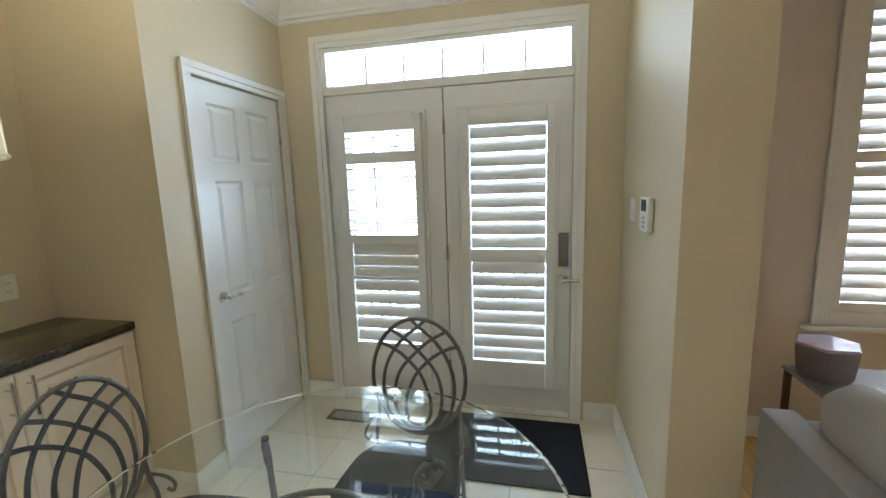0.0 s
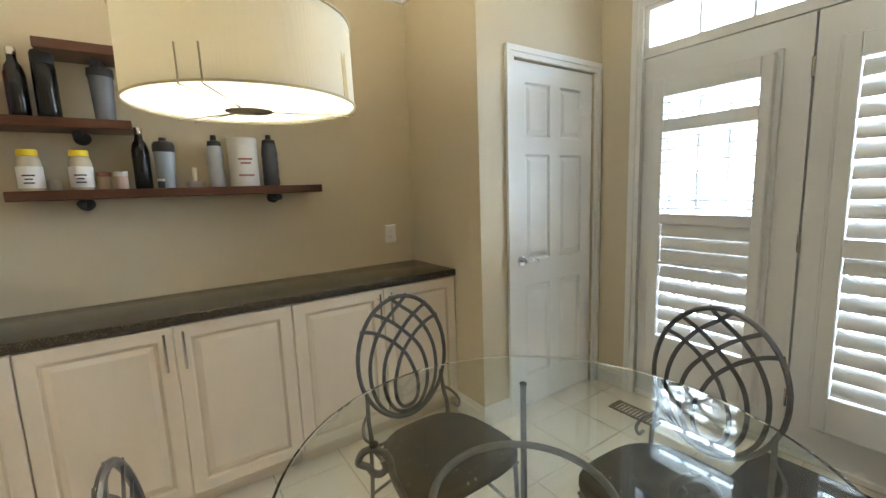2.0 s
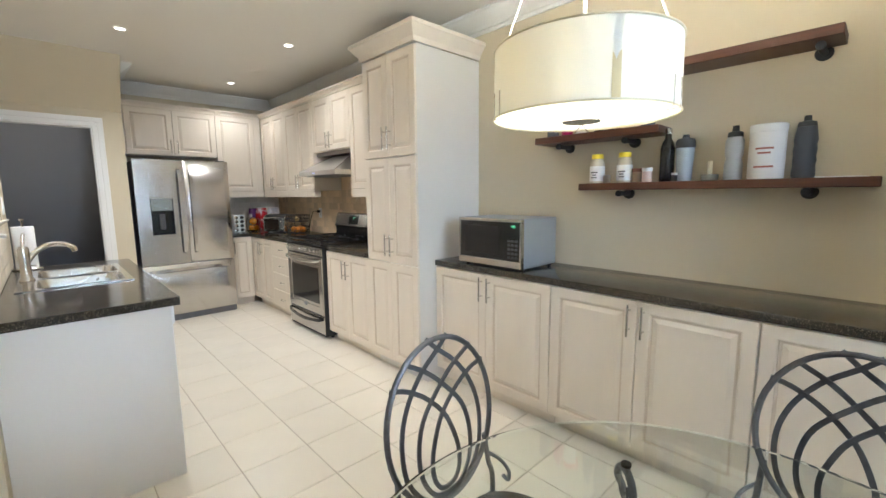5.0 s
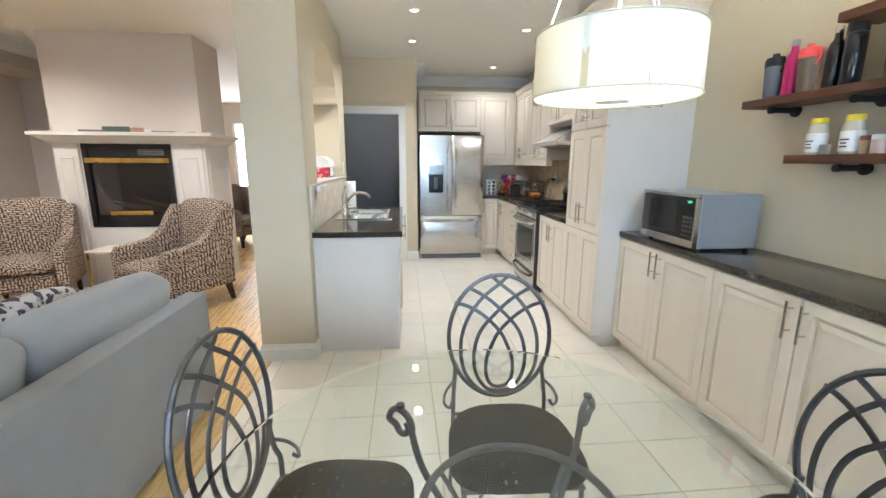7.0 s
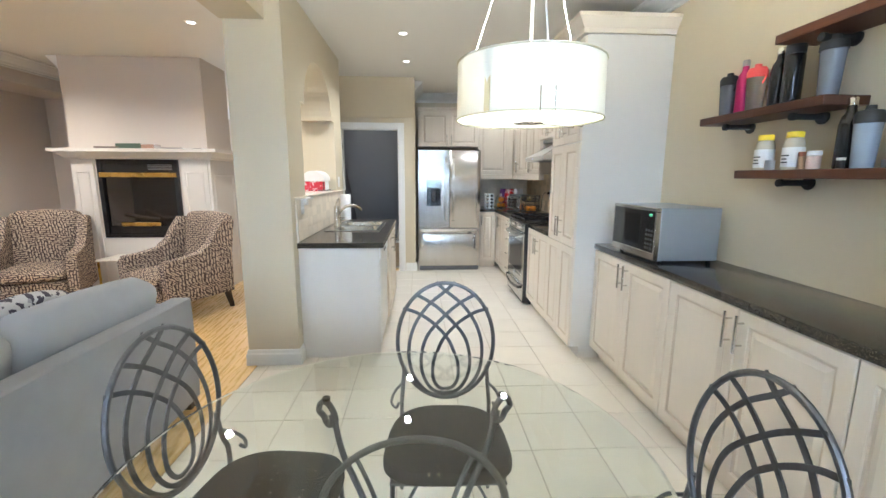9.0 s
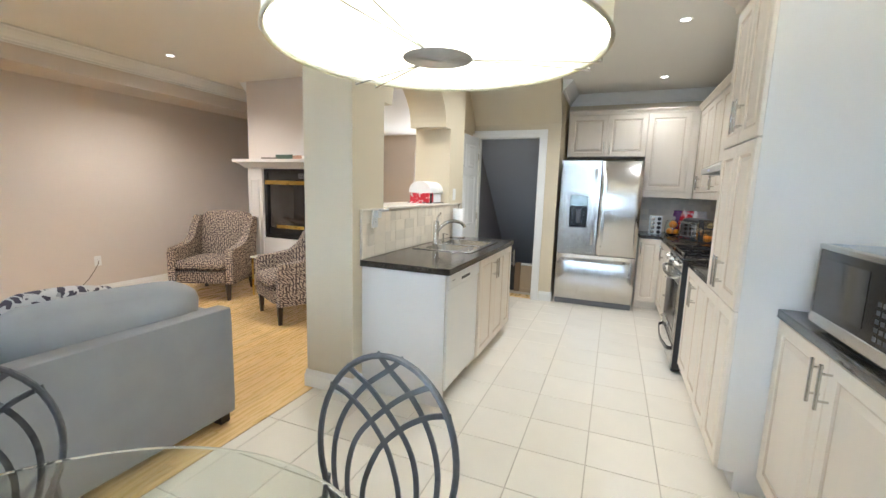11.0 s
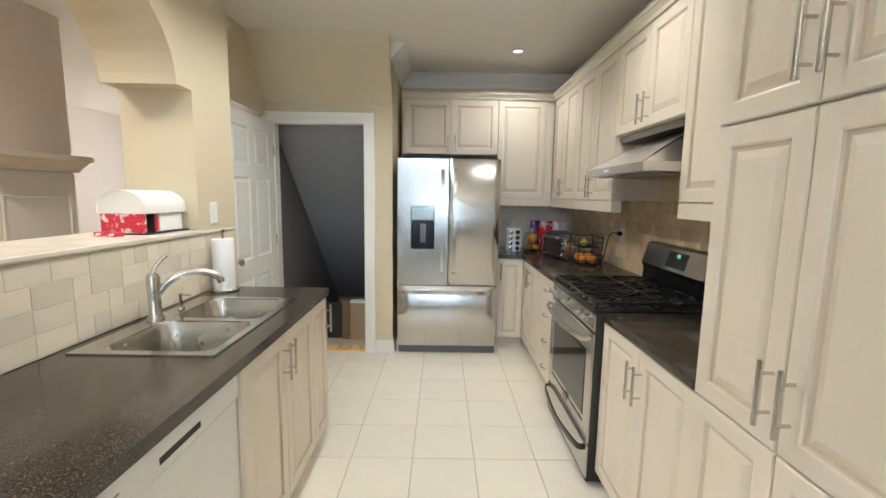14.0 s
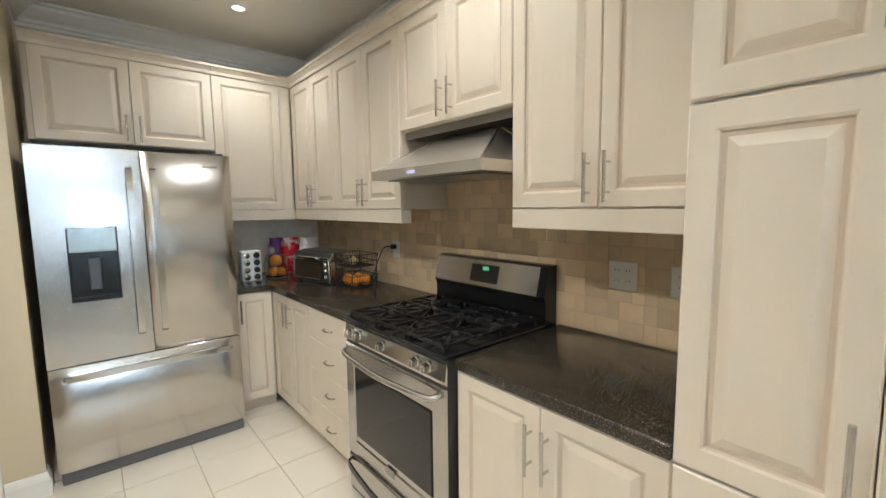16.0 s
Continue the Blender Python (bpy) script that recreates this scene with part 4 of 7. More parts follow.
LX, LY = 2.20, 2.81
c = thing("pendant_lamp", "drum pendant with a cream fabric shade, lit, over the table", "pendant lamp", (LX, LY, 1.56))
R0, R1, SZ0, SZ1 = 0.231, 0.229, 1.585, 1.757
bm = bmesh.new()
loft(bm, [[(LX + r * math.cos(2 * math.pi * i / 56), LY + r * math.sin(2 * math.pi * i / 56), z) for i in range(56)]
          for r, z in ((R0 - .002, SZ0), (R0, SZ0), (R1, SZ1), (R1 - .002, SZ1), (R0 - .002, SZ0))], cap=False)
shade = part("shade", bm, SHADE, c, "cream fabric drum shade")
for z, r in ((SZ0, R0), (SZ1, R1)):
    bm = bmesh.new()
    tube(bm, [(LX + (r + .001) * math.cos(2 * math.pi * i / 56), LY + (r + .001) * math.sin(2 * math.pi * i / 56), z) for i in range(56)], 0.0028, 6, closed=True)
    part("rim", bm, mat("shade_rim", (0.62, 0.55, 0.38), 0.7), shade)
bm = bmesh.new()
a0 = radians(43)
loft(bm, [[(LX + (R0 + dr) * math.cos(a0 + k * 0.028), LY + (R0 + dr) * math.sin(a0 + k * 0.028), z) for k in range(4)] + [(LX + (R0 + dr - .0008) * math.cos(a0 + k * 0.028), LY + (R0 + dr - .0008) * math.sin(a0 + k * 0.028), z) for k in (3, 2, 1, 0)]
          for z, dr in ((SZ0 + .003, 0.0014), (SZ1 - .003, -0.0036))])
part("seam_band", bm, mat("shade_seam", (0.66, 0.54, 0.30), 0.9), shade)
bm = bmesh.new()
lathe(bm, [(0.002, SZ0 + 0.006), (R0 - 0.008, SZ0 + 0.006), (R0 - 0.008, SZ0 + 0.009), (0.002, SZ0 + 0.009)], LX, LY, 48)
dm = bpy.data.materials.new("diffuser_acrylic")
dm.use_nodes = True
_n = dm.node_tree.nodes
_t = _n.new("ShaderNodeBsdfTranslucent")
_t.inputs["Color"].default_value = (0.92, 0.95, 0.94, 1)
_d = _n.new("ShaderNodeBsdfDiffuse")
_d.inputs["Color"].default_value = (0.85, 0.87, 0.86, 1)
_m = _n.new("ShaderNodeMixShader")
_m.inputs[0].default_value = 0.85
dm.node_tree.links.new(_d.outputs[0], _m.inputs[1])
dm.node_tree.links.new(_t.outputs[0], _m.inputs[2])
dm.node_tree.links.new(_m.outputs[0], _n["Material Output"].inputs[0])
part("diffuser", bm, dm, c, "white acrylic diffuser")
bm = bmesh.new()
lathe(bm, [(0.002, SZ0 - 0.013), (0.006, SZ0 - 0.013), (0.012, SZ0 - 0.012), (0.050, SZ0 - 0.010), (0.047, SZ0 - 0.004), (0.002, SZ0 - 0.003)], LX, LY, 24)
part("finial", bm, CHROME, c, "nickel finial plate")
for k in range(3):
    a = radians(-32 + 120 * k)
    dx, dy = math.cos(a), math.sin(a)
    bm = bmesh.new()
    for s in (-0.02, 0.02):
        px, py = -dy * s, dx * s
        tube(bm, [(LX + dx * 0.04, LY + dy * 0.04, SZ0 - 0.008), (LX + dx * (R0 + .004) + px, LY + dy * (R0 + .004) + py, SZ0 - 0.006), (LX + dx * (R0 + .004) + px, LY + dy * (R0 + .004) + py, SZ0 + 0.06)], 0.0018, 6)
    part("bracket", bm, CHROME, c, "thin nickel bracket")
    bm = bmesh.new()
    cyl(bm, (LX + dx * 0.215, LY + dy * 0.215, SZ1 - 0.006), (LX + dx * 0.012, LY + dy * 0.012, 2.30), 0.0025, 6)
    part("rod", bm, TRIM, c, "white hanging rod")
bm = bmesh.new()
tube(bm, [(LX + 0.215 * math.cos(2 * math.pi * i / 24), LY + 0.215 * math.sin(2 * math.pi * i / 24), SZ1 - 0.006) for i in range(24)], 0.003, 6, closed=True)
part("ring", bm, CHROME, c)
bm = bmesh.new()
cyl(bm, (LX, LY, 1.70), (LX, LY, 2.64), 0.005, 8)
part("stem", bm, TRIM, c)
bm = bmesh.new()
lathe(bm, [(0.012, 2.62), (0.06, 2.67), (0.064, H - 0.001), (0.002, H - 0.001)], LX, LY, 24)
part("canopy", bm, CHROME, c)
for k in range(3):
    a = radians(120 * k)
    bm = bmesh.new()
    bx, by = LX + 0.10 * math.cos(a), LY + 0.10 * math.sin(a)
    lathe(bm, [(0.002, 1.75), (0.012, 1.745), (0.016, 1.73), (0.028, 1.70), (0.027, 1.68), (0.012, 1.662), (0.002, 1.66)], bx, by, 12)
    part("bulb", bm, glow("bulb_glass", (1.0, 0.85, 0.6), 20), c, "lit bulb").visible_shadow = False
lamp("pendant_lamp_light", "POINT", pose(LX, LY, 1.69), LAMP_W, (1.0, 0.86, 0.60), soft=0.07)


# ---- dining table and chairs ----
TX, TY = 2.62, 3.31
c = thing("dining_table", "round clear glass dining table on a scrolled wrought-iron base", "dining table", (TX, TY, 0))
bm = bmesh.new()
lathe(bm, [(0.002, 0.738), (0.612, 0.738), (0.620, 0.742), (0.622, 0.744), (0.620, 0.747), (0.612, 0.750), (0.002, 0.750)], TX, TY, 96)
part("tabletop", bm, TABLEG, c, "clear bevelled glass top", smooth=False)
TX, TY = 2.57, 3.28
bm = bmesh.new()
tube(bm, [(TX + 0.225 * math.cos(2 * math.pi * i / 40), TY + 0.225 * math.sin(2 * math.pi * i / 40), 0.62) for i in range(40)], 0.010, 8, closed=True)
part("ring", bm, IRON, c, "round iron ring")
for k in range(4):
    a = radians(45 + 90 * k)
    dx, dy = math.cos(a), math.sin(a)
    pts = [(0.30, 0.012), (0.315, 0.03), (0.29, 0.045), (0.25, 0.03), (0.20, 0.10), (0.13, 0.25), (0.13, 0.38), (0.22, 0.50), (0.30, 0.58), (0.335, 0.66)]
    sc = [(0.335 + 0.045 - 0.045 * math.cos(t), 0.675 + 0.045 * math.sin(t)) for t in [0.2 + i * 0.42 for i in range(8)]]
    sc += [(0.375 + 0.024 * math.cos(t), 0.675 + 0.024 * math.sin(t)) for t in [-0.3 - i * 0.6 for i in range(7)]]
    bm = bmesh.new()
    tube(bm, spline([(TX + dx * r, TY + dy * r, z) for r, z in pts + sc], 4), 0.0095, 8)
    part("leg", bm, IRON, c, "scrolled iron leg")
    bm = bmesh.new()
    pts = [(0.235, 0.60), (0.19, 0.56), (0.145, 0.50), (0.13, 0.42), (0.155, 0.36), (0.175, 0.40), (0.155, 0.43)]
    tube(bm, spline([(TX + dx * r, TY + dy * r, z) for r, z in pts], 5), 0.007, 6)
    part("scroll", bm, IRON, c, "small iron scroll")
    bm = bmesh.new()
    lathe(bm, [(0.002, 0.729), (0.012, 0.730), (0.012, 0.7375), (0.002, 0.7375)], TX + dx * 0.38, TY + dy * 0.38, 12)
    part("glass_pad", bm, BLACKM, c)


def oval(t, w=0.203, h=0.249):
    return w * math.sin(t), h * math.cos(t)


def chair(group):
    c = thing("dining_chair", "wrought-iron dining chair with an oval woven back and dotted black seat", "dining chair", (0, 0, 0), group=group)
    ZC, lean = 0.716, 0.10

    def bk(x, z, y=0.0):
        return Vector((x, -0.215 - (z - 0.47) * lean + y, z))

    bm = bmesh.new()
    tube(bm, [bk(oval(2 * math.pi * i / 48)[0], ZC + oval(2 * math.pi * i / 48)[1]) for i in range(48)], 0.0085, 8, closed=True)
    back = part("backrest", bm, IRON, c, "oval iron back ring")
    half = [
        ([(0, -0.212), (0.030, -0.203), (0.052, -0.165), (0.052, -0.10), (0.030, -0.03), (0, 0.025), (-0.06, 0.085), (-0.125, 0.125), (-0.180, 0.140)], 0.0),
        ([(0, -0.228), (0.055, -0.212), (0.095, -0.15), (0.102, -0.06), (0.075, 0.03), (0, 0.115), (-0.06, 0.165), (-0.128, 0.203)], 0.003),
        ([(0, -0.242), (0.075, -0.226), (0.140, -0.145), (0.155, -0.03), (0.130, 0.07), (0.072, 0.155), (0, 0.215), (-0.040, 0.252)], -0.003),
    ]
    for pts, dy in half:
        for s in (1, -1):
            bm = bmesh.new()
            q = [bk(s * x, ZC + z, dy + 0.0012 * s) for x, z in pts]
            tube(bm, spline(q, 5), 0, flat=(0.014, 0.0045), up=(0, 1, 0))
            part("lattice_strip", bm, IRON, back, "flat curved iron strip")
    for s in (1, -1):
        bm = bmesh.new()
        pts = [(s * 0.175, -0.235, 0.60), (s * 0.182, -0.222, 0.50), (s * 0.185, -0.205, 0.44), (s * 0.188, -0.215, 0.20), (s * 0.195, -0.245, 0.005)]
        tube(bm, spline(pts, 4), 0.0085, 8)
        part("leg", bm, IRON, c)
        bm = bmesh.new()
        pts = [(s * 0.185, 0.20, 0.398), (s * 0.190, 0.205, 0.25), (s * 0.195, 0.215, 0.005)]
        tube(bm, spline(pts, 4), 0.0085, 8)
        part("leg", bm, IRON, c)
        bm = bmesh.new()
        tube(bm, spline([(s * 0.188, -0.21, 0.20), (s * 0.10, -0.10, 0.32), (0, 0, 0.36), (-s * 0.10, 0.10, 0.32), (-s * 0.192, 0.207, 0.20)], 5), 0.006, 6)
        part("stretcher", bm, IRON, c)
        bm = bmesh.new()
        tube(bm, spline([(s * 0.18, -0.228, 0.53), (s * 0.215, -0.20, 0.50), (s * 0.225, -0.17, 0.47), (s * 0.205, -0.155, 0.455), (s * 0.195, -0.17, 0.47)], 5), 0.006, 6)
        part("scroll", bm, IRON, c)
    bm = bmesh.new()
    tube(bm, [(0.19, 0.205, 0.395), (0.185, -0.205, 0.395), (-0.185, -0.205, 0.395), (-0.19, 0.205, 0.395)], 0.008, 8, closed=True)
    part("seat_frame", bm, IRON, c)
    bm = bmesh.new()

    def seat_loop(k, z):
        out = []
        for i in range(40):
            t = 2 * math.pi * i / 40
            cx, cy = math.cos(t), math.sin(t)
            e = 0.62
            x = math.copysign(abs(cx) ** e, cx) * 0.222 * (1 + 0.13 * cy)
            y = math.copysign(abs(cy) ** e, cy) * 0.222
            out.append((x * k, y * k, z + 0.006 * (1 - cx * cx)))
        return [(x, y * 0.95 + 0.034, z_ - 0.035) for x, y, z_ in out]

    loft(bm, [seat_loop(0.96, 0.438), seat_loop(1.0, 0.452), seat_loop(1.0, 0.470), seat_loop(0.965, 0.486), seat_loop(0.85, 0.495), seat_loop(0.5, 0.500), seat_loop(0.1, 0.501)])
    part("seat", bm, SEAT, c, "black dotted upholstered seat")
    return c


ch = chair("chairs round the table")
SPOTS = [(2.456, 2.765, -2), (2.03, 3.39, -88), (3.06, 3.06, 79), (2.65, 3.845, 180)]
for x, y, rz in SPOTS[1:]:
    copy_thing(ch, pose(x, y, 0, 0, 0, rz))
ch.matrix_basis = pose(SPOTS[0][0], SPOTS[0][1], 0, 0, 0, SPOTS[0][2])

# ---- entry things ----
c = thing("door_mat", "dark navy ribbed door mat on the tiles", "door mat", (2.95, 4.72, 0))
bm = bmesh.new()
box(bm, 2.50, 4.40, 0.0005, 3.40, 5.02, 0.010, 0.003)
part("carpet", bm, MAT, c, smooth=False)
c = thing("floor_vent", "bronze slotted floor vent set in the tiles", "vent", (1.93, 4.86, 0))
bm = bmesh.new()
for a in ((1.78, 4.80, 2.08, 4.815), (1.78, 4.905, 2.08, 4.92), (1.78, 4.815, 1.795, 4.905), (2.065, 4.815, 2.08, 4.905)):
    box(bm, a[0], a[1], 0.0005, a[2], a[3], 0.006)
part("frame", bm, mat("bronze", (0.12, 0.08, 0.05), 0.45, 0.6), c, smooth=False)
for k in range(12):
    bm = bmesh.new()
    x = 1.80 + k * 0.0222
    box(bm, x, 4.815, 0.001, x + 0.010, 4.905, 0.0045)
    part("slat", bm, MATS["bronze"], c, smooth=False)


def plate(name, label, category, centre, out, w=0.075, h=0.118, kind="switch", gangs=1):
    """A wall plate with its rockers or sockets."""
    o = Vector(out)
    u = Vector((-o.y, o.x, 0))
    m = place(Vector(centre), u, out)
    c = thing(name, label, category, centre)
    bm = bmesh.new()
    rings(bm, w, h, [(0, 0.002), (0.004, 0.006), (0.006, 0.0065)], m @ Matrix.Translation((-w / 2, -h / 2, 0)), back=0.0006)
    part("plate", bm, PLASTW, c, smooth=False)
    for g in range(gangs):
        cx = (g - (gangs - 1) / 2) * 0.046
        if kind == "switch":
            bm = bmesh.new()
            rings(bm, 0.032, 0.066, [(0, 0.008), (0.002, 0.0095)], m @ Matrix.Translation((cx - 0.016, -0.033, 0)), back=0.006)
            part("rocker", bm, PLASTW, c, smooth=False)
        else:
            for dz in (-0.02, 0.02):
                bm = bmesh.new()
                rings(bm, 0.030, 0.026, [(0, 0.0075), (0.002, 0.0085)], m @ Matrix.Translation((cx - 0.015, dz - 0.013, 0)), back=0.006)
                s = part("socket", bm, PLASTW, c, smooth=False)
                bm = bmesh.new()
                for du in (-0.006, 0.006):
                    rings(bm, 0.002, 0.008, [(0, 0.0092)], m @ Matrix.Translation((cx + du - 0.001, dz - 0.002, 0)), back=0.008)
                part("slot", bm, BLACKM, s, smooth=False)
    return c


plate("light_switch", "white double light switch plate beside the entry", "light switch", (3.62, 4.80, 1.36), (-1, 0, 0), 0.115, 0.118, gangs=2)
plate("outlet", "white wall outlet above the long counter", "outlet", (XW, 3.87, 1.11), (1, 0, 0), kind="outlet")
plate("light_switch", "white light switch plate beside the pass-through", "light switch", (3.467, -0.60, 1.34), (-1, 0, 0))
plate("outlet", "white outlet on the tiled backsplash beside the range", "outlet", (XW + .009, 0.115, 1.172), (1, 0, 0), 0.115, 0.118, kind="outlet", gangs=2)
plate("outlet", "white outlet on the tiled backsplash beside the pantry", "outlet", (XW + .009, 0.33, 1.172), (1, 0, 0), kind="outlet")
plate("outlet", "white outlet on the tiled backsplash behind the toaster oven", "outlet", (XW + .009, -1.47, 1.165), (1, 0, 0), kind="outlet")
plate("outlet", "white outlet on the sink backsplash", "outlet", (3.459, 0.93, 1.175), (-1, 0, 0), kind="outlet")
c = thing("alarm_panel", "white alarm keypad with a dark display on the wall", "alarm panel", (3.62, 4.48, 1.36))
bm = bmesh.new()
box(bm, 3.594, 4.41, 1.285, 3.6195, 4.555, 1.435, 0.006, 2)
part("housing", bm, PLASTW, c)
bm = bmesh.new()
box(bm, 3.5915, 4.44, 1.375, 3.594, 4.52, 1.425)
part("display", bm, BLACKM, c, "dark display", smooth=False)
bm = bmesh.new()
for i in range(3):
    for j in range(3):
        box(bm, 3.5925, 4.45 + i * 0.022, 1.30 + j * 0.02, 3.5938, 4.465 + i * 0.022, 1.312 + j * 0.02)
part("buttons", bm, mat("button_grey", (0.5, 0.5, 0.5), 0.5), c, smooth=False)


# ---- shelves and what stands on them ----
def shelf(label, y0, y1, z0, brackets, z1=None):
    c = thing("wall_shelf", label, "shelf", (XW, (y0 + y1) / 2, z0))
    bm = bmesh.new()
    box(bm, XW + 0.002, y0, z0, 0.96, y1, z0 + 0.040, 0.003)
    part("board", bm, WALNUT, c, "dark walnut board")
    for y in brackets:
        bm = bmesh.new()
        q = [(XW + 0.003, 0.032), (XW + 0.012, 0.032), (XW + 0.014, 0.014), (XW + 0.135, 0.013), (XW + 0.137, 0.017), (XW + 0.155, 0.017), (XW + 0.158, 0.010)]
        loft(bm, [[(x, y + r * math.cos(2 * math.pi * k / 16), z0 - 0.019 + min(0.018, r * math.sin(2 * math.pi * k / 16))) for k in range(16)] for x, r in q])
        part("bracket", bm, BLACKM, c, "black pipe bracket")


shelf("short walnut shelf on black pipe brackets, holding bottles", 1.82, 2.56, 1.69, (1.96, 2.37))
shelf("long walnut shelf on black pipe brackets, crowded with bottles", 2.13, 3.37, 1.40, (2.35, 3.15))
shelf("empty walnut shelf on black pipe brackets, mounted high", 2.28, 3.22, 1.99, (2.46, 3.15))


def bottle(label, x, y, z, prof, body, cap=None, capm=None, n=20, name="bottle", loop=False, k=1.1):
    prof = [(r * (k + 1) / 2, h * k) for r, h in prof]
    cap = [(r * (k + 1) / 2, h * k) for r, h in cap] if cap else cap
    c = thing(name, label, "bottle", (x, y, z))
    bm = bmesh.new()
    lathe(bm, [(r, z + 0.001 + h) for r, h in prof], x, y, n)
    part("body", bm, body, c)
    if cap:
        bm = bmesh.new()
        lathe(bm, [(r, z + 0.001 + h) for r, h in cap], x, y, n)
        part("cap", bm, capm, c)
    if loop:
        bm = bmesh.new()
        t = z + cap[-1][1]
        tube(bm, spline([(x, y + 0.028, t - 0.02), (x, y + 0.052, t - 0.03), (x, y + 0.056, t - 0.07), (x, y + 0.034, t - 0.10)], 4), 0.005, 6)
        part("handle", bm, capm, c)
    return c


MAG = mat("magenta_steel", (0.45, 0.02, 0.14), 0.3, 0.5, vary=0.1)
CORAL = mat("coral_plastic", (0.85, 0.10, 0.09), 0.4)
YEL = mat("yellow_plastic", (0.85, 0.65, 0.02), 0.4)
GREYP = mat("grey_plastic", (0.35, 0.36, 0.37), 0.4)
SMOKEP = mat("smoky_plastic", (0.16, 0.17, 0.19), 0.2, vary=0.15)
SHAKER = [(0.002, 0), (0.030, 0), (0.033, 0.004), (0.040, 0.14), (0.040, 0.15), (0.002, 0.15)]
SHCAP = [(0.002, 0.151), (0.043, 0.151), (0.043, 0.178), (0.036, 0.192), (0.016, 0.196), (0.014, 0.21), (0.002, 0.211)]
SLIM = [(0.002, 0), (0.030, 0), (0.033, 0.006), (0.033, 0.155), (0.026, 0.185), (0.016, 0.20), (0.014, 0.222), (0.002, 0.222)]
SLCAP = [(0.002, 0.223), (0.016, 0.223), (0.016, 0.246), (0.013, 0.25), (0.002, 0.25)]
WIDE = [(0.002, 0), (0.034, 0), (0.037, 0.006), (0.037, 0.19), (0.034, 0.20), (0.002, 0.20)]
WCAP = [(0.002, 0.201), (0.036, 0.201), (0.036, 0.235), (0.030, 0.245), (0.002, 0.246)]
Z1 = 1.73
bottle("black shaker cup with a loop lid", 0.86, 1.89, Z1, SHAKER, SMOKEP, SHCAP, BLACKM, loop=True)
bottle("magenta steel bottle with a grey cap", 0.85, 1.985, Z1, SLIM, MAG, SLCAP, GREYP)
bottle("clear shaker cup with a coral lid", 0.86, 2.08, Z1, SHAKER, FROST, SHCAP, CORAL, loop=True)
bottle("black steel bottle with a silver cap", 0.85, 2.20, Z1, SLIM, BLACK, SLCAP, CHROME)
bottle("black insulated steel bottle", 0.86, 2.29, Z1, WIDE, BLACK, WCAP, BLACKM)
bottle("dark tapered shaker with a red flip top", 0.86, 2.47, Z1, [(0.002, 0), (0.030, 0), (0.034, 0.004), (0.042, 0.17), (0.002, 0.17)], SMOKEP, [(0.002, 0.171), (0.046, 0.171), (0.044, 0.20), (0.020, 0.206), (0.018, 0.225), (0.002, 0.226)], BLACKM)
Z2 = 1.44
JAR = [(0.002, 0), (0.038, 0), (0.041, 0.006), (0.041, 0.105), (0.036, 0.130), (0.030, 0.140), (0.002, 0.140)]
JCAP = [(0.002, 0.141), (0.033, 0.141), (0.033, 0.163), (0.030, 0.167), (0.002, 0.167)]
for y in (2.20, 2.36):
    b = bottle("clear vitamin jar with a white label and yellow lid", 0.87, y, Z2, JAR, mat("jar_amber", (0.62, 0.55, 0.42), 0.25), JCAP, YEL, name="jar", k=1.0)
    bm = bmesh.new()
    lathe(bm, [(0.0415, Z2 + 0.012), (0.0418, Z2 + 0.013), (0.0418, Z2 + 0.098), (0.0415, Z2 + 0.099)], 0.87, y, 24, cap=False)
    lb = part("paper_label", bm, PAPER, b)
    for dz, s in ((0.06, 0.5), (0.045, 0.3), (0.03, 0.4)):
        bm = bmesh.new()
        loft(bm, [[(0.87 + 0.0421 * math.cos(t), y + 0.0421 * math.sin(t), Z2 + dz + h) for t in [s * (k / 5 - 0.5) * 2 for k in range(6)]] for h in (0, 0.006)], closed=False, cap=False)
        part("print_bar", bm, BLACKM, lb, smooth=False)
SMALL = [(0.002, 0), (0.022, 0), (0.024, 0.004), (0.024, 0.05), (0.002, 0.05)]
SMC = [(0.002, 0.051), (0.025, 0.051), (0.025, 0.068), (0.002, 0.069)]
bottle("small clear spice jar", 0.90, 2.275, Z2, [(r * 0.8, h * 0.8) for r, h in SMALL], FROST, name="jar")
bottle("small amber jar with a brown lid", 0.88, 2.435, Z2, SMALL, mat("amber_jar", (0.42, 0.30, 0.20), 0.3), SMC, mat("brown_lid", (0.20, 0.08, 0.05), 0.5), name="jar")
bottle("small pink jar with a white lid", 0.90, 2.495, Z2, SMALL, mat("pink_jar", (0.62, 0.45, 0.38), 0.4), SMC, PLASTW, name="jar")
bottle("black steel bottle with a silver cap", 0.85, 2.575, Z2, SLIM, BLACK, SLCAP, CHROME)
bottle("grey shaker cup with a black lid", 0.87, 2.665, Z2, SHAKER, mat("grey_tint", (0.32, 0.36, 0.40), 0.25), SHCAP, BLACKM)
bottle("tiny bottle with a white lid", 0.93, 2.64, Z2, [(r * 0.55, h * 0.55) for r, h in SMALL], BLACKM, [(r * 0.55, h * 0.55) for r, h in SMC], PLASTW, name="jar")
c = thing("candle_holder", "clear glass tealight holder with a tall stub candle", "candle", (0.87, 2.78, Z2))
bm = bmesh.new()
lathe(bm, [(0.002, Z2 + .001), (0.036, Z2 + .001), (0.038, Z2 + 0.03), (0.035, Z2 + 0.03), (0.033, Z2 + 0.006), (0.002, Z2 + 0.006)], 0.87, 2.78, 24)
part("glass_cup", bm, FROST, c)
bm = bmesh.new()
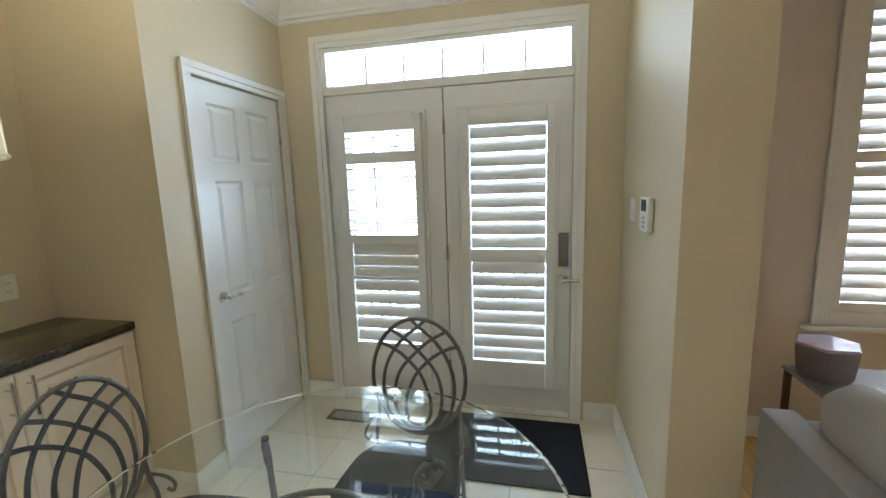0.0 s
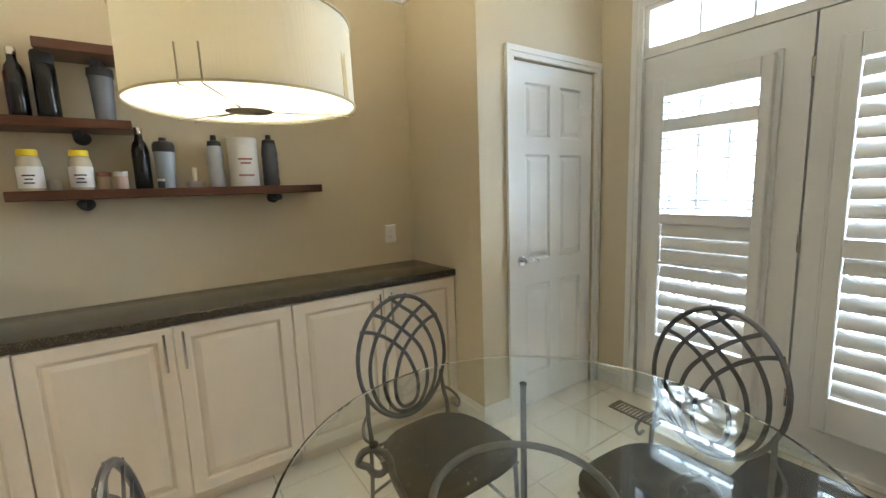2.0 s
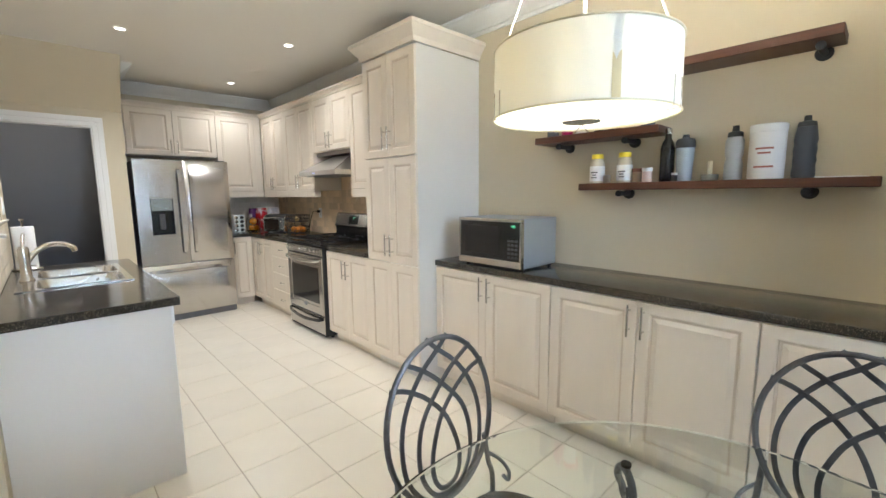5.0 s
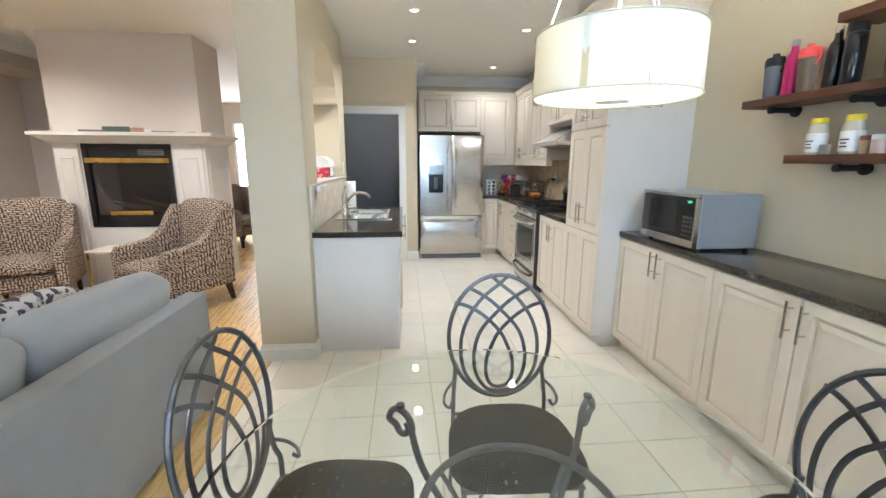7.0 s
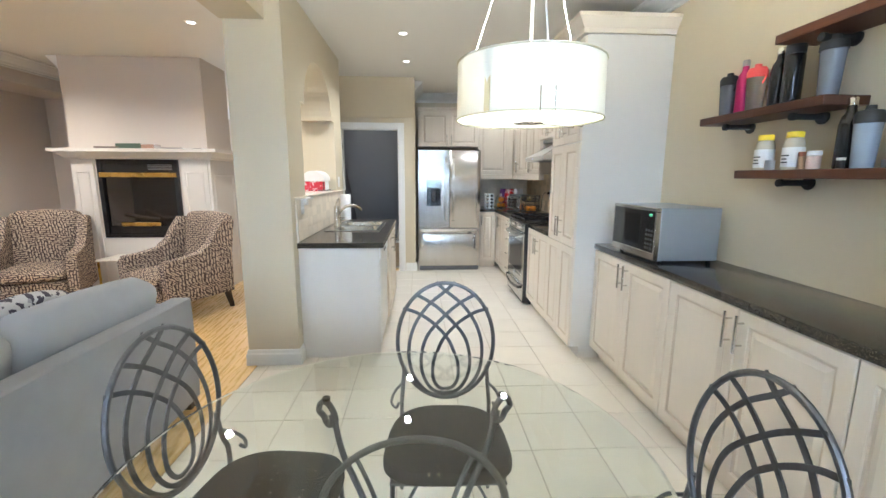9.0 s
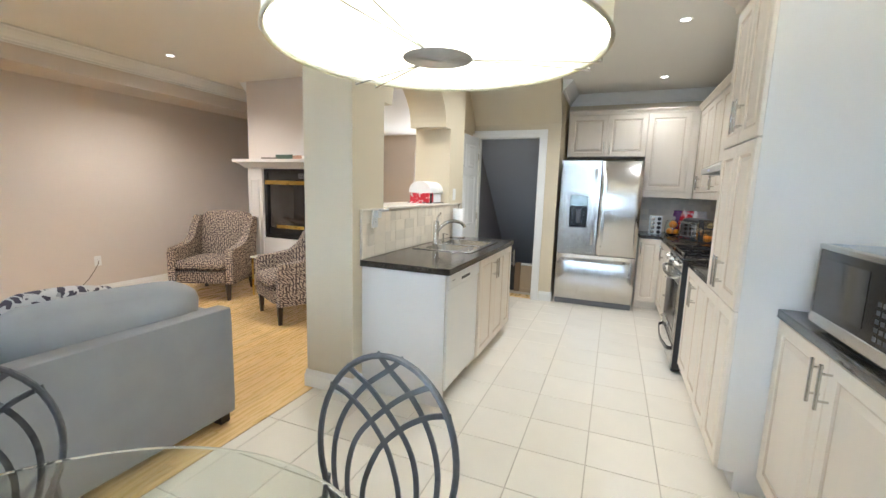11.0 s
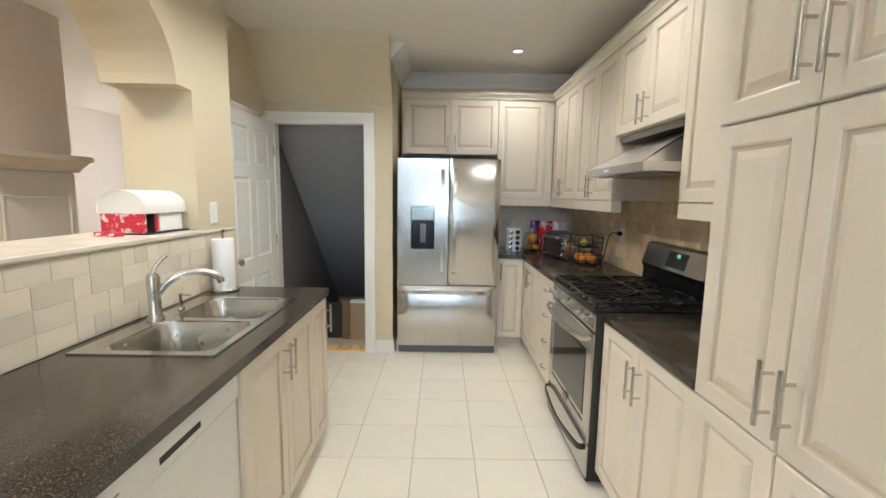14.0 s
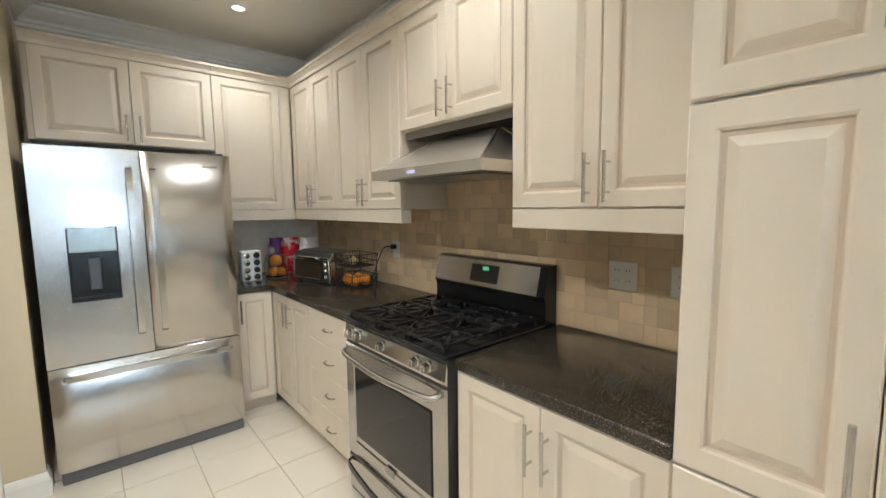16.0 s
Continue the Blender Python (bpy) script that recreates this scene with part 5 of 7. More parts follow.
cyl(bm, (0.87, 2.78, Z2 + 0.007), (0.87, 2.78, Z2 + 0.095), 0.010, 12)
part("candle", bm, mat("wax", (0.8, 0.72, 0.5), 0.5), c)
bottle("grey sports bottle with a black spout", 0.87, 2.875, Z2, [(0.002, 0), (0.033, 0), (0.036, 0.006), (0.036, 0.07), (0.030, 0.09), (0.036, 0.11), (0.036, 0.165), (0.028, 0.18), (0.002, 0.18)], GREYP, [(0.002, 0.181), (0.030, 0.181), (0.028, 0.20), (0.014, 0.205), (0.012, 0.228), (0.002, 0.229)], BLACKM)
c = bottle("large white supplement tub with a label", 0.875, 3.00, Z2, [(0.002, 0), (0.064, 0), (0.068, 0.006), (0.068, 0.205), (0.002, 0.205)], PLASTW, [(0.002, 0.206), (0.069, 0.206), (0.070, 0.236), (0.066, 0.24), (0.002, 0.24)], PLASTW, n=32, name="tub", k=1.0)
bm = bmesh.new()
for dz, w in ((0.13, 0.5), (0.11, 0.35), (0.05, 0.55)):
    loft(bm, [[(0.875 + 0.0686 * math.cos(t), 3.0 + 0.0686 * math.sin(t), Z2 + dz + h) for t in [w * (k / 6 - 0.5) * 2 for k in range(7)]] for h in (0, 0.008)], closed=False, cap=False)
part("print_bars", bm, mat("rust_print", (0.35, 0.12, 0.08), 0.6), c, smooth=False)
bottle("dark grey ribbed sports bottle with a pull cap", 0.87, 3.13, Z2, [(0.002, 0), (0.038, 0), (0.041, 0.01)] + [(0.041 - (0.003 if i % 2 else 0), 0.03 + 0.022 * i) for i in range(8)] + [(0.034, 0.215), (0.002, 0.215)], mat("charcoal_plastic", (0.05, 0.055, 0.065), 0.4), [(0.002, 0.216), (0.034, 0.216), (0.030, 0.235), (0.014, 0.24), (0.012, 0.262), (0.002, 0.263)], BLACKM, k=1.0)
c = thing("paper_stack", "few loose white papers on the shelf", "paper", (0.87, 3.25, Z2))
for k in range(3):
    bm = bmesh.new()
    box(bm, 0.80, 3.175, Z2 + 0.001 + k * 0.0015, 0.945, 3.335 - k * 0.01, Z2 + 0.002 + k * 0.0015)
    part("sheet", bm, PAPER, c, smooth=False)

# microwave
c = thing("microwave", "stainless microwave with a black glass front on the counter", "microwave", (1.0, 1.66, 0.914))
MX0, MX1, MY0, MY1, MZ0, MZ1 = 0.83, 1.215, 1.39, 1.912, 0.926, 1.232
bm = bmesh.new()
box(bm, MX0, MY0, MZ0, MX1 - 0.03, MY1, MZ1, 0.004)
part("case", bm, mat("grey_case", (0.42, 0.45, 0.49), 0.35, 0.6, vary=0.03), c, smooth=False)
bm = bmesh.new()
for x in (MX0 + 0.03, MX1 - 0.06):
    for y in (MY0 + 0.03, MY1 - 0.03):
        cyl(bm, (x, y, 0.9145), (x, y, MZ0 + 0.001), 0.012, 10)
part("feet", bm, BLACKM, c)
bm = bmesh.new()
box(bm, MX1 - 0.03, MY0, MZ0 + 0.001, MX1, MY1, MZ0 + 0.045, 0.003)
box(bm, MX1 - 0.03, MY0, MZ1 - 0.022, MX1, MY1, MZ1 - 0.001, 0.003)
box(bm, MX1 - 0.03, MY0, MZ0 + 0.045, MX1, MY0 + 0.016, MZ1 - 0.022, 0.003)
box(bm, MX1 - 0.03, MY1 - 0.016, MZ0 + 0.045, MX1, MY1, MZ1 - 0.022, 0.003)
part("front_frame", bm, STEEL, c, "brushed steel front", smooth=False)
bm = bmesh.new()
box(bm, MX1 - 0.026, MY0 + 0.016, MZ0 + 0.045, MX1 - 0.003, MY1 - 0.125, MZ1 - 0.022)
door = part("door", bm, BLACK, c, "black glass door", smooth=False)
bm = bmesh.new()
box(bm, MX1 - 0.003, MY0 + 0.06, MZ0 + 0.075, MX1 - 0.0015, MY1 - 0.17, MZ1 - 0.05)
part("window", bm, mat("oven_glass", (0.03, 0.028, 0.027), 0.08), door, smooth=False)
bm = bmesh.new()
box(bm, MX1 - 0.026, MY1 - 0.124, MZ0 + 0.045, MX1 - 0.002, MY1 - 0.016, MZ1 - 0.022)
cp = part("control_panel", bm, BLACK, c, smooth=False)
bm = bmesh.new()


def digits(bm, text, m, w=0.008, h=0.014, gap=0.004, t=0.0018):
    """Seven-segment figures in the plane of m (along, up)."""
    seg = {"1": "bc", "2": "abged", "3": "abgcd", "7": "abc", "8": "abcdefg", "0": "abcdef", "9": "abcdfg", "5": "afgcd"}
    x = 0
    for ch_ in text:
        if ch_ == ":":
            for v in (0.3, 0.7):
                rings(bm, t, t, [(0, 0.0004)], m @ Matrix.Translation((x, h * v, 0)), back=0)
            x += t + gap
            continue
        where = {"a": (0, h - t, w, t), "d": (0, 0, w, t), "g": (0, h / 2 - t / 2, w, t), "f": (0, h / 2, t, h / 2), "b": (w - t, h / 2, t, h / 2), "e": (0, 0, t, h / 2), "c": (w - t, 0, t, h / 2)}
        for s in seg[ch_]:
            q = where[s]
            rings(bm, q[2], q[3], [(0, 0.0004)], m @ Matrix.Translation((x, q[1], 0) if s not in "bc" else (x + q[0], q[1], 0)), back=0)
        x += w + gap


digits(bm, "1:37", place((MX1 - 0.0018, MY1 - 0.085, MZ1 - 0.052), (0, 1, 0), (1, 0, 0)))
part("display", bm, DISPLAY, cp, "green figures", smooth=False)
bm = bmesh.new()
for i in range(3):
    for j in range(5):
        box(bm, MX1 - 0.002, MY1 - 0.105 + i * 0.028, MZ0 + 0.06 + j * 0.026, MX1 - 0.0012, MY1 - 0.085 + i * 0.028, MZ0 + 0.074 + j * 0.026)
part("buttons", bm, mat("button_dark", (0.06, 0.06, 0.06), 0.5), cp, smooth=False)

# ---- fridge ----
FX0, FX1, FY, FZ = 1.662, 2.576, -1.975, 1.78
c = thing("fridge", "stainless french-door fridge with a water dispenser", "fridge", ((FX0 + FX1) / 2, -2.35, 0))
bm = bmesh.new()
box(bm, FX0 + 0.004, YS + 0.03, 0.06, FX1 - 0.004, FY - 0.068, FZ - 0.015, 0.004)
part("body", bm, mat("fridge_side", (0.05, 0.05, 0.052), 0.5), c, "dark grey cabinet", smooth=False)
bm = bmesh.new()
box(bm, FX0 + 0.01, FY - 0.09, 0.001, FX1 - 0.01, FY - 0.015, 0.068, 0.006)
part("base_grille", bm, mat("grille_grey", (0.12, 0.12, 0.125), 0.45), c, smooth=False)
XM = (FX0 + FX1) / 2
DX0, DX1, DZ0, DZ1 = 2.245, 2.455, 0.975, 1.365


def steel_door(name, x0, x1, z0, z1, hole=None):
    bm = bmesh.new()
    if hole:
        a0, a1, b0, b1 = hole
        for q in ((x0, a0, z0, z1), (a1, x1, z0, z1), (a0, a1, z0, b0), (a0, a1, b1, z1)):
            box(bm, q[0], FY - 0.065, q[2], q[1], FY, q[3])
        bmesh.ops.remove_doubles(bm, verts=bm.verts, dist=1e-5)
    else:
        t = bmesh.new()
        n = 16
        loops = []
        for i in range(n + 1):
            x = x0 + (x1 - x0) * i / n
            e = min(x - x0, x1 - x)
            f = -0.010 * max(0, 1 - e / 0.03) ** 2
            loops.append([(x, FY - 0.065, z0), (x, FY - 0.004 + f, z0), (x, FY + f, z0 + 0.006), (x, FY + f, z1 - 0.006), (x, FY - 0.004 + f, z1), (x, FY - 0.065, z1)])
        loft(bm, loops)
        t.free()
    return part(name, bm, STEEL, c, "brushed stainless door")


dl = steel_door("door", XM + 0.002, FX1, 0.645, FZ, (DX0, DX1, DZ0, DZ1))
dr = steel_door("door", FX0, XM - 0.002, 0.645, FZ)
fz = steel_door("freezer_drawer", FX0, FX1, 0.072, 0.636)
bm = bmesh.new()
box(bm, DX0, FY - 0.060, DZ0, DX1, FY - 0.052, DZ1)
box(bm, DX0, FY - 0.052, DZ0, DX0 + 0.006, FY - 0.001, DZ1)
box(bm, DX1 - 0.006, FY - 0.052, DZ0, DX1, FY - 0.001, DZ1)
box(bm, DX0 + .006, FY - 0.052, DZ0, DX1 - .006, FY + 0.002, DZ0 + 0.012)
disp = part("dispenser", bm, BLACK, dl, "black dispenser recess", smooth=False)
bm = bmesh.new()
box(bm, DX0 + 0.006, FY - 0.050, 1.235, DX1 - 0.006, FY + 0.001, DZ1, 0.003)
part("dispenser_panel", bm, mat("panel_silver", (0.35, 0.38, 0.36), 0.2, 0.8), dl, "silver control panel")
bm = bmesh.new()
box(bm, 2.325, FY - 0.052, 1.03, 2.375, FY - 0.03, 1.20, 0.006)
part("paddle", bm, mat("paddle_grey", (0.08, 0.08, 0.085), 0.3), dl)
for x, par in ((XM + 0.055, dl), (XM - 0.055, dr)):
    bm = bmesh.new()
    tube(bm, spline([(x, FY + 0.002, 0.76), (x, FY + 0.035, 0.785), (x, FY + 0.050, 0.90), (x, FY + 0.056, 1.22), (x, FY + 0.050, 1.54), (x, FY + 0.035, 1.655), (x, FY + 0.002, 1.68)], 5), 0, flat=(0.030, 0.014), up=(0, 1, 0))
    part("handle", bm, STEEL, par, "bowed steel handle")
bm = bmesh.new()
tube(bm, spline([(FX0 + 0.07, FY + 0.002, 0.575), (FX0 + 0.09, FY + 0.035, 0.580), (XM - .2, FY + 0.050, 0.585), (XM + .2, FY + 0.050, 0.585), (FX1 - 0.09, FY + 0.035, 0.580), (FX1 - 0.07, FY + 0.002, 0.575)], 5), 0, flat=(0.030, 0.014), up=(0, 1, 0))
part("handle", bm, STEEL, fz, "bowed steel handle")
bm = bmesh.new()
for k in range(6):
    box(bm, FX0 + 0.075 + k * 0.014, FY + 0.0002, 1.700, FX0 + 0.085 + k * 0.014, FY + 0.0014, 1.712)
part("badge", bm, STEEL_H, dr, "small metal badge", smooth=False)
for x in (FX0 + 0.03, FX1 - 0.11):
    bm = bmesh.new()
    box(bm, x, FY - 0.10, FZ - 0.014, x + 0.08, FY - 0.02, FZ + 0.012, 0.004)
    part("hinge_cover", bm, BLACKM, c, smooth=False)

# ---- range and hood ----
RX, RY0, RY1 = 1.435, -0.945, -0.185
c = thing("range", "stainless gas range with a black cooktop and oven window", "range", (1.1, -0.565, 0))
bm = bmesh.new()
box(bm, XW + 0.02, RY0 + 0.002, 0.03, RX - 0.002, RY1 - 0.002, 0.905, 0.003)
part("body", bm, BLACKM, c, "black side panels", smooth=False)
bm = bmesh.new()
t = bmesh.new()
box(t, XW + 0.09, RY0, 0.906, RX + 0.012, RY1, 0.926)
bmesh.ops.bevel(t, geom=t.edges[:], offset=0.008, segments=3, profile=0.5, affect="EDGES")
join(bm, t)
t.free()
part("cooktop", bm, BLACK, c, "black enamel cooktop")
m = place((RX - 0.03, RY0 + 0.003, 0), (0, 1, 0), (1, 0, 0))
RW = RY1 - RY0 - 0.006
bm = bmesh.new()
loft(bm, [[(RX - 0.035, y, 0.815), (RX + 0.002, y, 0.815), (RX + 0.008, y, 0.83), (RX - 0.004, y, 0.904), (RX - 0.035, y, 0.904)] for y in (RY0 + 0.003, RY1 - 0.003)])
cpn = part("control_panel", bm, STEEL, c, "steel knob panel", smooth=False)
for y in (-0.875, -0.80, -0.60, -0.36, -0.285):
    bm = bmesh.new()
    loft(bm, [[(x, y + r * math.cos(2 * math.pi * k / 18), 0.862 + r * math.sin(2 * math.pi * k / 18)) for k in range(18)]
              for x, r in ((RX + 0.001, 0.022), (RX + 0.010, 0.022), (RX + 0.012, 0.017), (RX + 0.034, 0.015), (RX + 0.037, 0.012))])
    box(bm, RX + 0.030, y - 0.004, 0.846, RX + 0.043, y + 0.004, 0.878, 0.002)
    part("knob", bm, CHROME, cpn, "metal control knob")
bm = bmesh.new()
rings(bm, RW, 0.565, [(0, 0.030), (0.006, 0.036), (0.075, 0.036), (0.080, 0.030)], m @ Matrix.Translation((0, 0.235, 0)), back=0.0)
od = part("oven_door", bm, STEEL, c, "stainless oven door", smooth=False)
bm = bmesh.new()
rings(bm, RW - 0.17, 0.345, [(0, 0.0345), (0.004, 0.037)], m @ Matrix.Translation((0.085, 0.345, 0)), back=0.0305)
part("window", bm, mat("oven_window", (0.02, 0.018, 0.016), 0.06, vary=0.1), od, "dark oven glass", smooth=False)
bm = bmesh.new()
hy = [(RX + 0.004, RY0 + 0.035, 0.775), (RX + 0.045, RY0 + 0.06, 0.765), (RX + 0.062, -0.70, 0.758), (RX + 0.066, -0.565, 0.755), (RX + 0.062, -0.43, 0.758), (RX + 0.045, RY1 - 0.06, 0.765), (RX + 0.004, RY1 - 0.035, 0.775)]
tube(bm, spline(hy, 5), 0.0125, 10)
part("handle", bm, CHROME, od, "bowed oven handle")
bm = bmesh.new()
box(bm, RX + 0.0062, -0.60, 0.285, RX + 0.009, -0.53, 0.32, 0.001)
part("badge", bm, STEEL_H, od, smooth=False)
bm = bmesh.new()
rings(bm, RW, 0.175, [(0, 0.030), (0.006, 0.036), (0.008, 0.036)], m @ Matrix.Translation((0, 0.05, 0)), back=0.0)
wd = part("warming_drawer", bm, STEEL, c, "stainless drawer", smooth=False)
bm = bmesh.new()
hy = [(RX + 0.004, RY0 + 0.03, 0.205), (RX + 0.035, RY0 + 0.06, 0.195), (RX + 0.050, -0.70, 0.178), (RX + 0.053, -0.565, 0.172), (RX + 0.050, -0.43, 0.178), (RX + 0.035, RY1 - 0.06, 0.195), (RX + 0.004, RY1 - 0.03, 0.205)]
tube(bm, spline(hy, 5), 0, flat=(0.028, 0.010), up=(1, 0, 0))
part("handle", bm, BLACK, wd, "curved black handle")
bm = bmesh.new()
for y in (RY0 + 0.05, RY1 - 0.05):
    for x in (XW + 0.08, RX - 0.10):
        cyl(bm, (x, y, 0.0005), (x, y, 0.031), 0.016, 10)
part("feet", bm, BLACKM, c)
bm = bmesh.new()
loft(bm, [[(XW + 0.012, y, 0.906), (XW + 0.095, y, 0.906), (XW + 0.092, y, 1.02), (XW + 0.105, y, 1.045), (XW + 0.070, y, 1.175), (XW + 0.050, y, 1.185), (XW + 0.012, y, 1.185)] for y in (RY0 + 0.004, RY1 - 0.004)])
bg = part("backguard", bm, BLACK, c, "black back panel", smooth=False)
bm = bmesh.new()
loft(bm, [[(XW + 0.1035, y, 1.047), (XW + 0.1065, y, 1.048), (XW + 0.0735, y, 1.176), (XW + 0.0705, y, 1.176)] for y in (RY0 + 0.01, RY1 - 0.045)])
part("face_plate", bm, STEEL, bg, "steel control face", smooth=False)
bm = bmesh.new()
loft(bm, [[(XW + 0.1015, y, 1.068), (XW + 0.1025, y, 1.068), (XW + 0.0800, y, 1.156), (XW + 0.0780, y, 1.156)] for y in (-0.66, -0.47)])
part("display", bm, BLACK, bg, "black display", smooth=False)
bm = bmesh.new()
dmx = Matrix.Translation((XW + 0.0875, -0.585, 1.128)) @ Matrix(((0, -0.25, 0.97, 0), (1, 0, 0, 0), (0, 0.97, 0.25, 0), (0, 0, 0, 1)))
digits(bm, "1:37", dmx, w=0.010, h=0.017)
part("clock_figures", bm, DISPLAY, bg, "green clock figures", smooth=False)
for gx in range(2):
    for gy in range(3):
        x0, x1 = (XW + 0.125, 1.10) if gx == 0 else (1.108, RX - 0.015)
        w3 = (RY1 - RY0 - 0.06) / 3
        y0 = RY0 + 0.03 + w3 * gy + 0.003
        y1 = y0 + w3 - 0.006
        cx, cy = (x0 + x1) / 2, (y0 + y1) / 2
        bm = bmesh.new()
        for a, b in (((x0, y0), (x1, y0)), ((x1, y0), (x1, y1)), ((x1, y1), (x0, y1)), ((x0, y1), (x0, y0)), ((cx, y0), (cx, cy - 0.025)), ((cx, y1), (cx, cy + 0.025)),
                     ((x0, cy), (cx - 0.025, cy)), ((x1, cy), (cx + 0.025, cy)), ((x0, y0), (cx - 0.03, cy - 0.02)), ((x1, y0), (cx + 0.03, cy - 0.02)), ((x1, y1), (cx + 0.03, cy + 0.02)), ((x0, y1), (cx - 0.03, cy + 0.02))):
            tube(bm, [(*a, 0.950), (*b, 0.950)], 0, flat=(0.008, 0.012), up=(0, 0, 1))
        for q in ((x0, y0), (x1, y0), (x1, y1), (x0, y1)):
            box(bm, q[0] - 0.005, q[1] - 0.005, 0.9262, q[0] + 0.005, q[1] + 0.005, 0.946)
        part("grate", bm, mat("grate_iron", (0.02, 0.02, 0.021), 0.26, vary=0.2, scale=12, bump=0.15, bscale=150), c, "cast iron grate", smooth=False)
        if gy != 1 or gx == 0:
            bm = bmesh.new()
            lathe(bm, [(0.002, 0.9262), (0.050, 0.9262), (0.048, 0.930), (0.034, 0.932), (0.034, 0.940), (0.028, 0.943), (0.002, 0.944)], cx, cy, 20)
            part("burner", bm, BLACKM, c, "black burner cap")

c = thing("range_hood", "stainless under-cabinet range hood with a sloping front", "range hood", (1.0, -0.565, 1.58))
bm = bmesh.new()
hb = [(XW + 0.011, RY0, 1.585), (1.262, RY0, 1.585), (1.262, RY1, 1.585), (XW + 0.011, RY1, 1.585)]
hm = [(p[0], p[1], 1.628) for p in hb]
ht = [(XW + 0.011, -0.76, 1.80), (0.95, -0.76, 1.80), (0.95, -0.37, 1.80), (XW + 0.011, -0.37, 1.80)]
loft(bm, [hb, hm, ht])
part("canopy", bm, mat("hood_steel", (0.66, 0.63, 0.58), 0.40, 1.0, vary=0.03, scale=4, bump=0.1, bscale=30, stretch=(1, 6, 1)), c, "brushed steel canopy", smooth=False)
for i, j in ((1, 1), (1, 0), (2, 2), (2, 3)):
    bm = bmesh.new()
    a, b = Vector(ht[i]), Vector(hm[j])
    tube(bm, [a, b], 0.0045, 6)
    part("seam", bm, CHROME, c, "bright folded seam")
bm = bmesh.new()
box(bm, XW + 0.011, RY0 + 0.003, 1.801, 1.05, RY1 - 0.003, 1.838)
box(bm, XW + 0.011, RY0 + 0.002, 1.60, XW + 0.014, RY1 - 0.002, 1.80)
part("mounting_plate", bm, STEEL_H, c, smooth=False)
bm = bmesh.new()
box(bm, 1.2622, -0.645, 1.600, 1.264, -0.585, 1.613)
part("controls", bm, BLUEDISP, c, "small blue display", smooth=False)
for k in range(2):
    bm = bmesh.new()
    box(bm, 0.86, RY0 + 0.05 + k * 0.34, 1.578, 1.20, RY0 + 0.37 + k * 0.34, 1.5845, 0.003)
    part("filter", bm, STEEL_H, c, smooth=False)

# ---- sink side ----
c = thing("dishwasher", "white built-in dishwasher under the granite counter", "dishwasher", (3.1, 0.735, 0))
bm = bmesh.new()
box(bm, 2.895, 0.425, 0.10, 3.46, 1.045, 0.87)
box(bm, 2.94, 0.43, 0.001, 3.40, 1.04, 0.10)
part("body", bm, BLACKM, c, smooth=False)
m = place((2.894, 1.044, 0), (0, -1, 0), (-1, 0, 0))
bm = bmesh.new()
rings(bm, 0.618, 0.665, [(0, 0.028), (0.004, 0.033), (0.008, 0.033)], m @ Matrix.Translation((0, 0.105, 0)), back=0)
dd = part("door", bm, PLASTW, c, smooth=False)
bm = bmesh.new()
rings(bm, 0.618, 0.096, [(0, 0.036), (0.006, 0.043), (0.008, 0.043)], m @ Matrix.Translation((0, 0.773, 0)), back=0)
cp = part("control_panel", bm, PLASTW, c, smooth=False)
bm = bmesh.new()
rings(bm, 0.17, 0.018, [(0, 0.0445), (0.003, 0.0448)], m @ Matrix.Translation((0.225, 0.80, 0)), back=0.043)
part("handle_slot", bm, BLACKM, cp, "dark handle slot", smooth=False)
bm = bmesh.new()
rings(bm, 0.05, 0.006, [(0, 0.0438)], m @ Matrix.Translation((0.05, 0.82, 0)), back=0.043)
part("badge", bm, STEEL_H, cp, smooth=False)

c = thing("sink", "stainless double-bowl kitchen sink set in the granite", "sink", (3.16, 0.035, 0.914))
SX0, SX1, SY0, SY1 = 2.925, 3.415, -0.36, 0.43


def rrect(x0, y0, x1, y1, r, z, n=5):
    out = []
    for cx, cy, a in ((x1 - r, y1 - r, 0), (x0 + r, y1 - r, 90), (x0 + r, y0 + r, 180), (x1 - r, y0 + r, 270)):
        out += [(cx + r * math.cos(radians(a + 90 * i / n)), cy + r * math.sin(radians(a + 90 * i / n)), z) for i in range(n + 1)]
    return out


for y0, y1 in ((-0.325, 0.015), (0.055, 0.395)):
    bm = bmesh.new()
    x0, x1 = 2.955, 3.335
    loft(bm, [rrect(x0 - .001, y0 - .001, x1 + .001, y1 + .001, 0.06, 0.9205), rrect(x0 + 0.004, y0 + 0.004, x1 - 0.004, y1 - 0.004, 0.06, 0.912), rrect(x0 + 0.012, y0 + 0.012, x1 - 0.012, y1 - 0.012, 0.065, 0.77),
              rrect(x0 + 0.04, y0 + 0.04, x1 - 0.04, y1 - 0.04, 0.05, 0.745), rrect(x0 + 0.15, y0 + 0.14, x1 - 0.15, y1 - 0.14, 0.02, 0.740)], cap=False)
    bmesh.ops.holes_fill(bm, edges=[e for e in bm.edges if e.is_boundary and e.verts[0].co.z < 0.75])
    b = part("bowl", bm, mat("sink_steel", (0.52, 0.51, 0.48), 0.26, 1.0, vary=0.08, scale=9), c, "deep steel bowl")
    bm = bmesh.new()
    lathe(bm, [(0.002, 0.7412), (0.038, 0.7412), (0.040, 0.744), (0.034, 0.7445), (0.002, 0.7425)], (x0 + x1) / 2, (y0 + y1) / 2, 20)
    part("drain", bm, STEEL_H, b)
bm = bmesh.new()
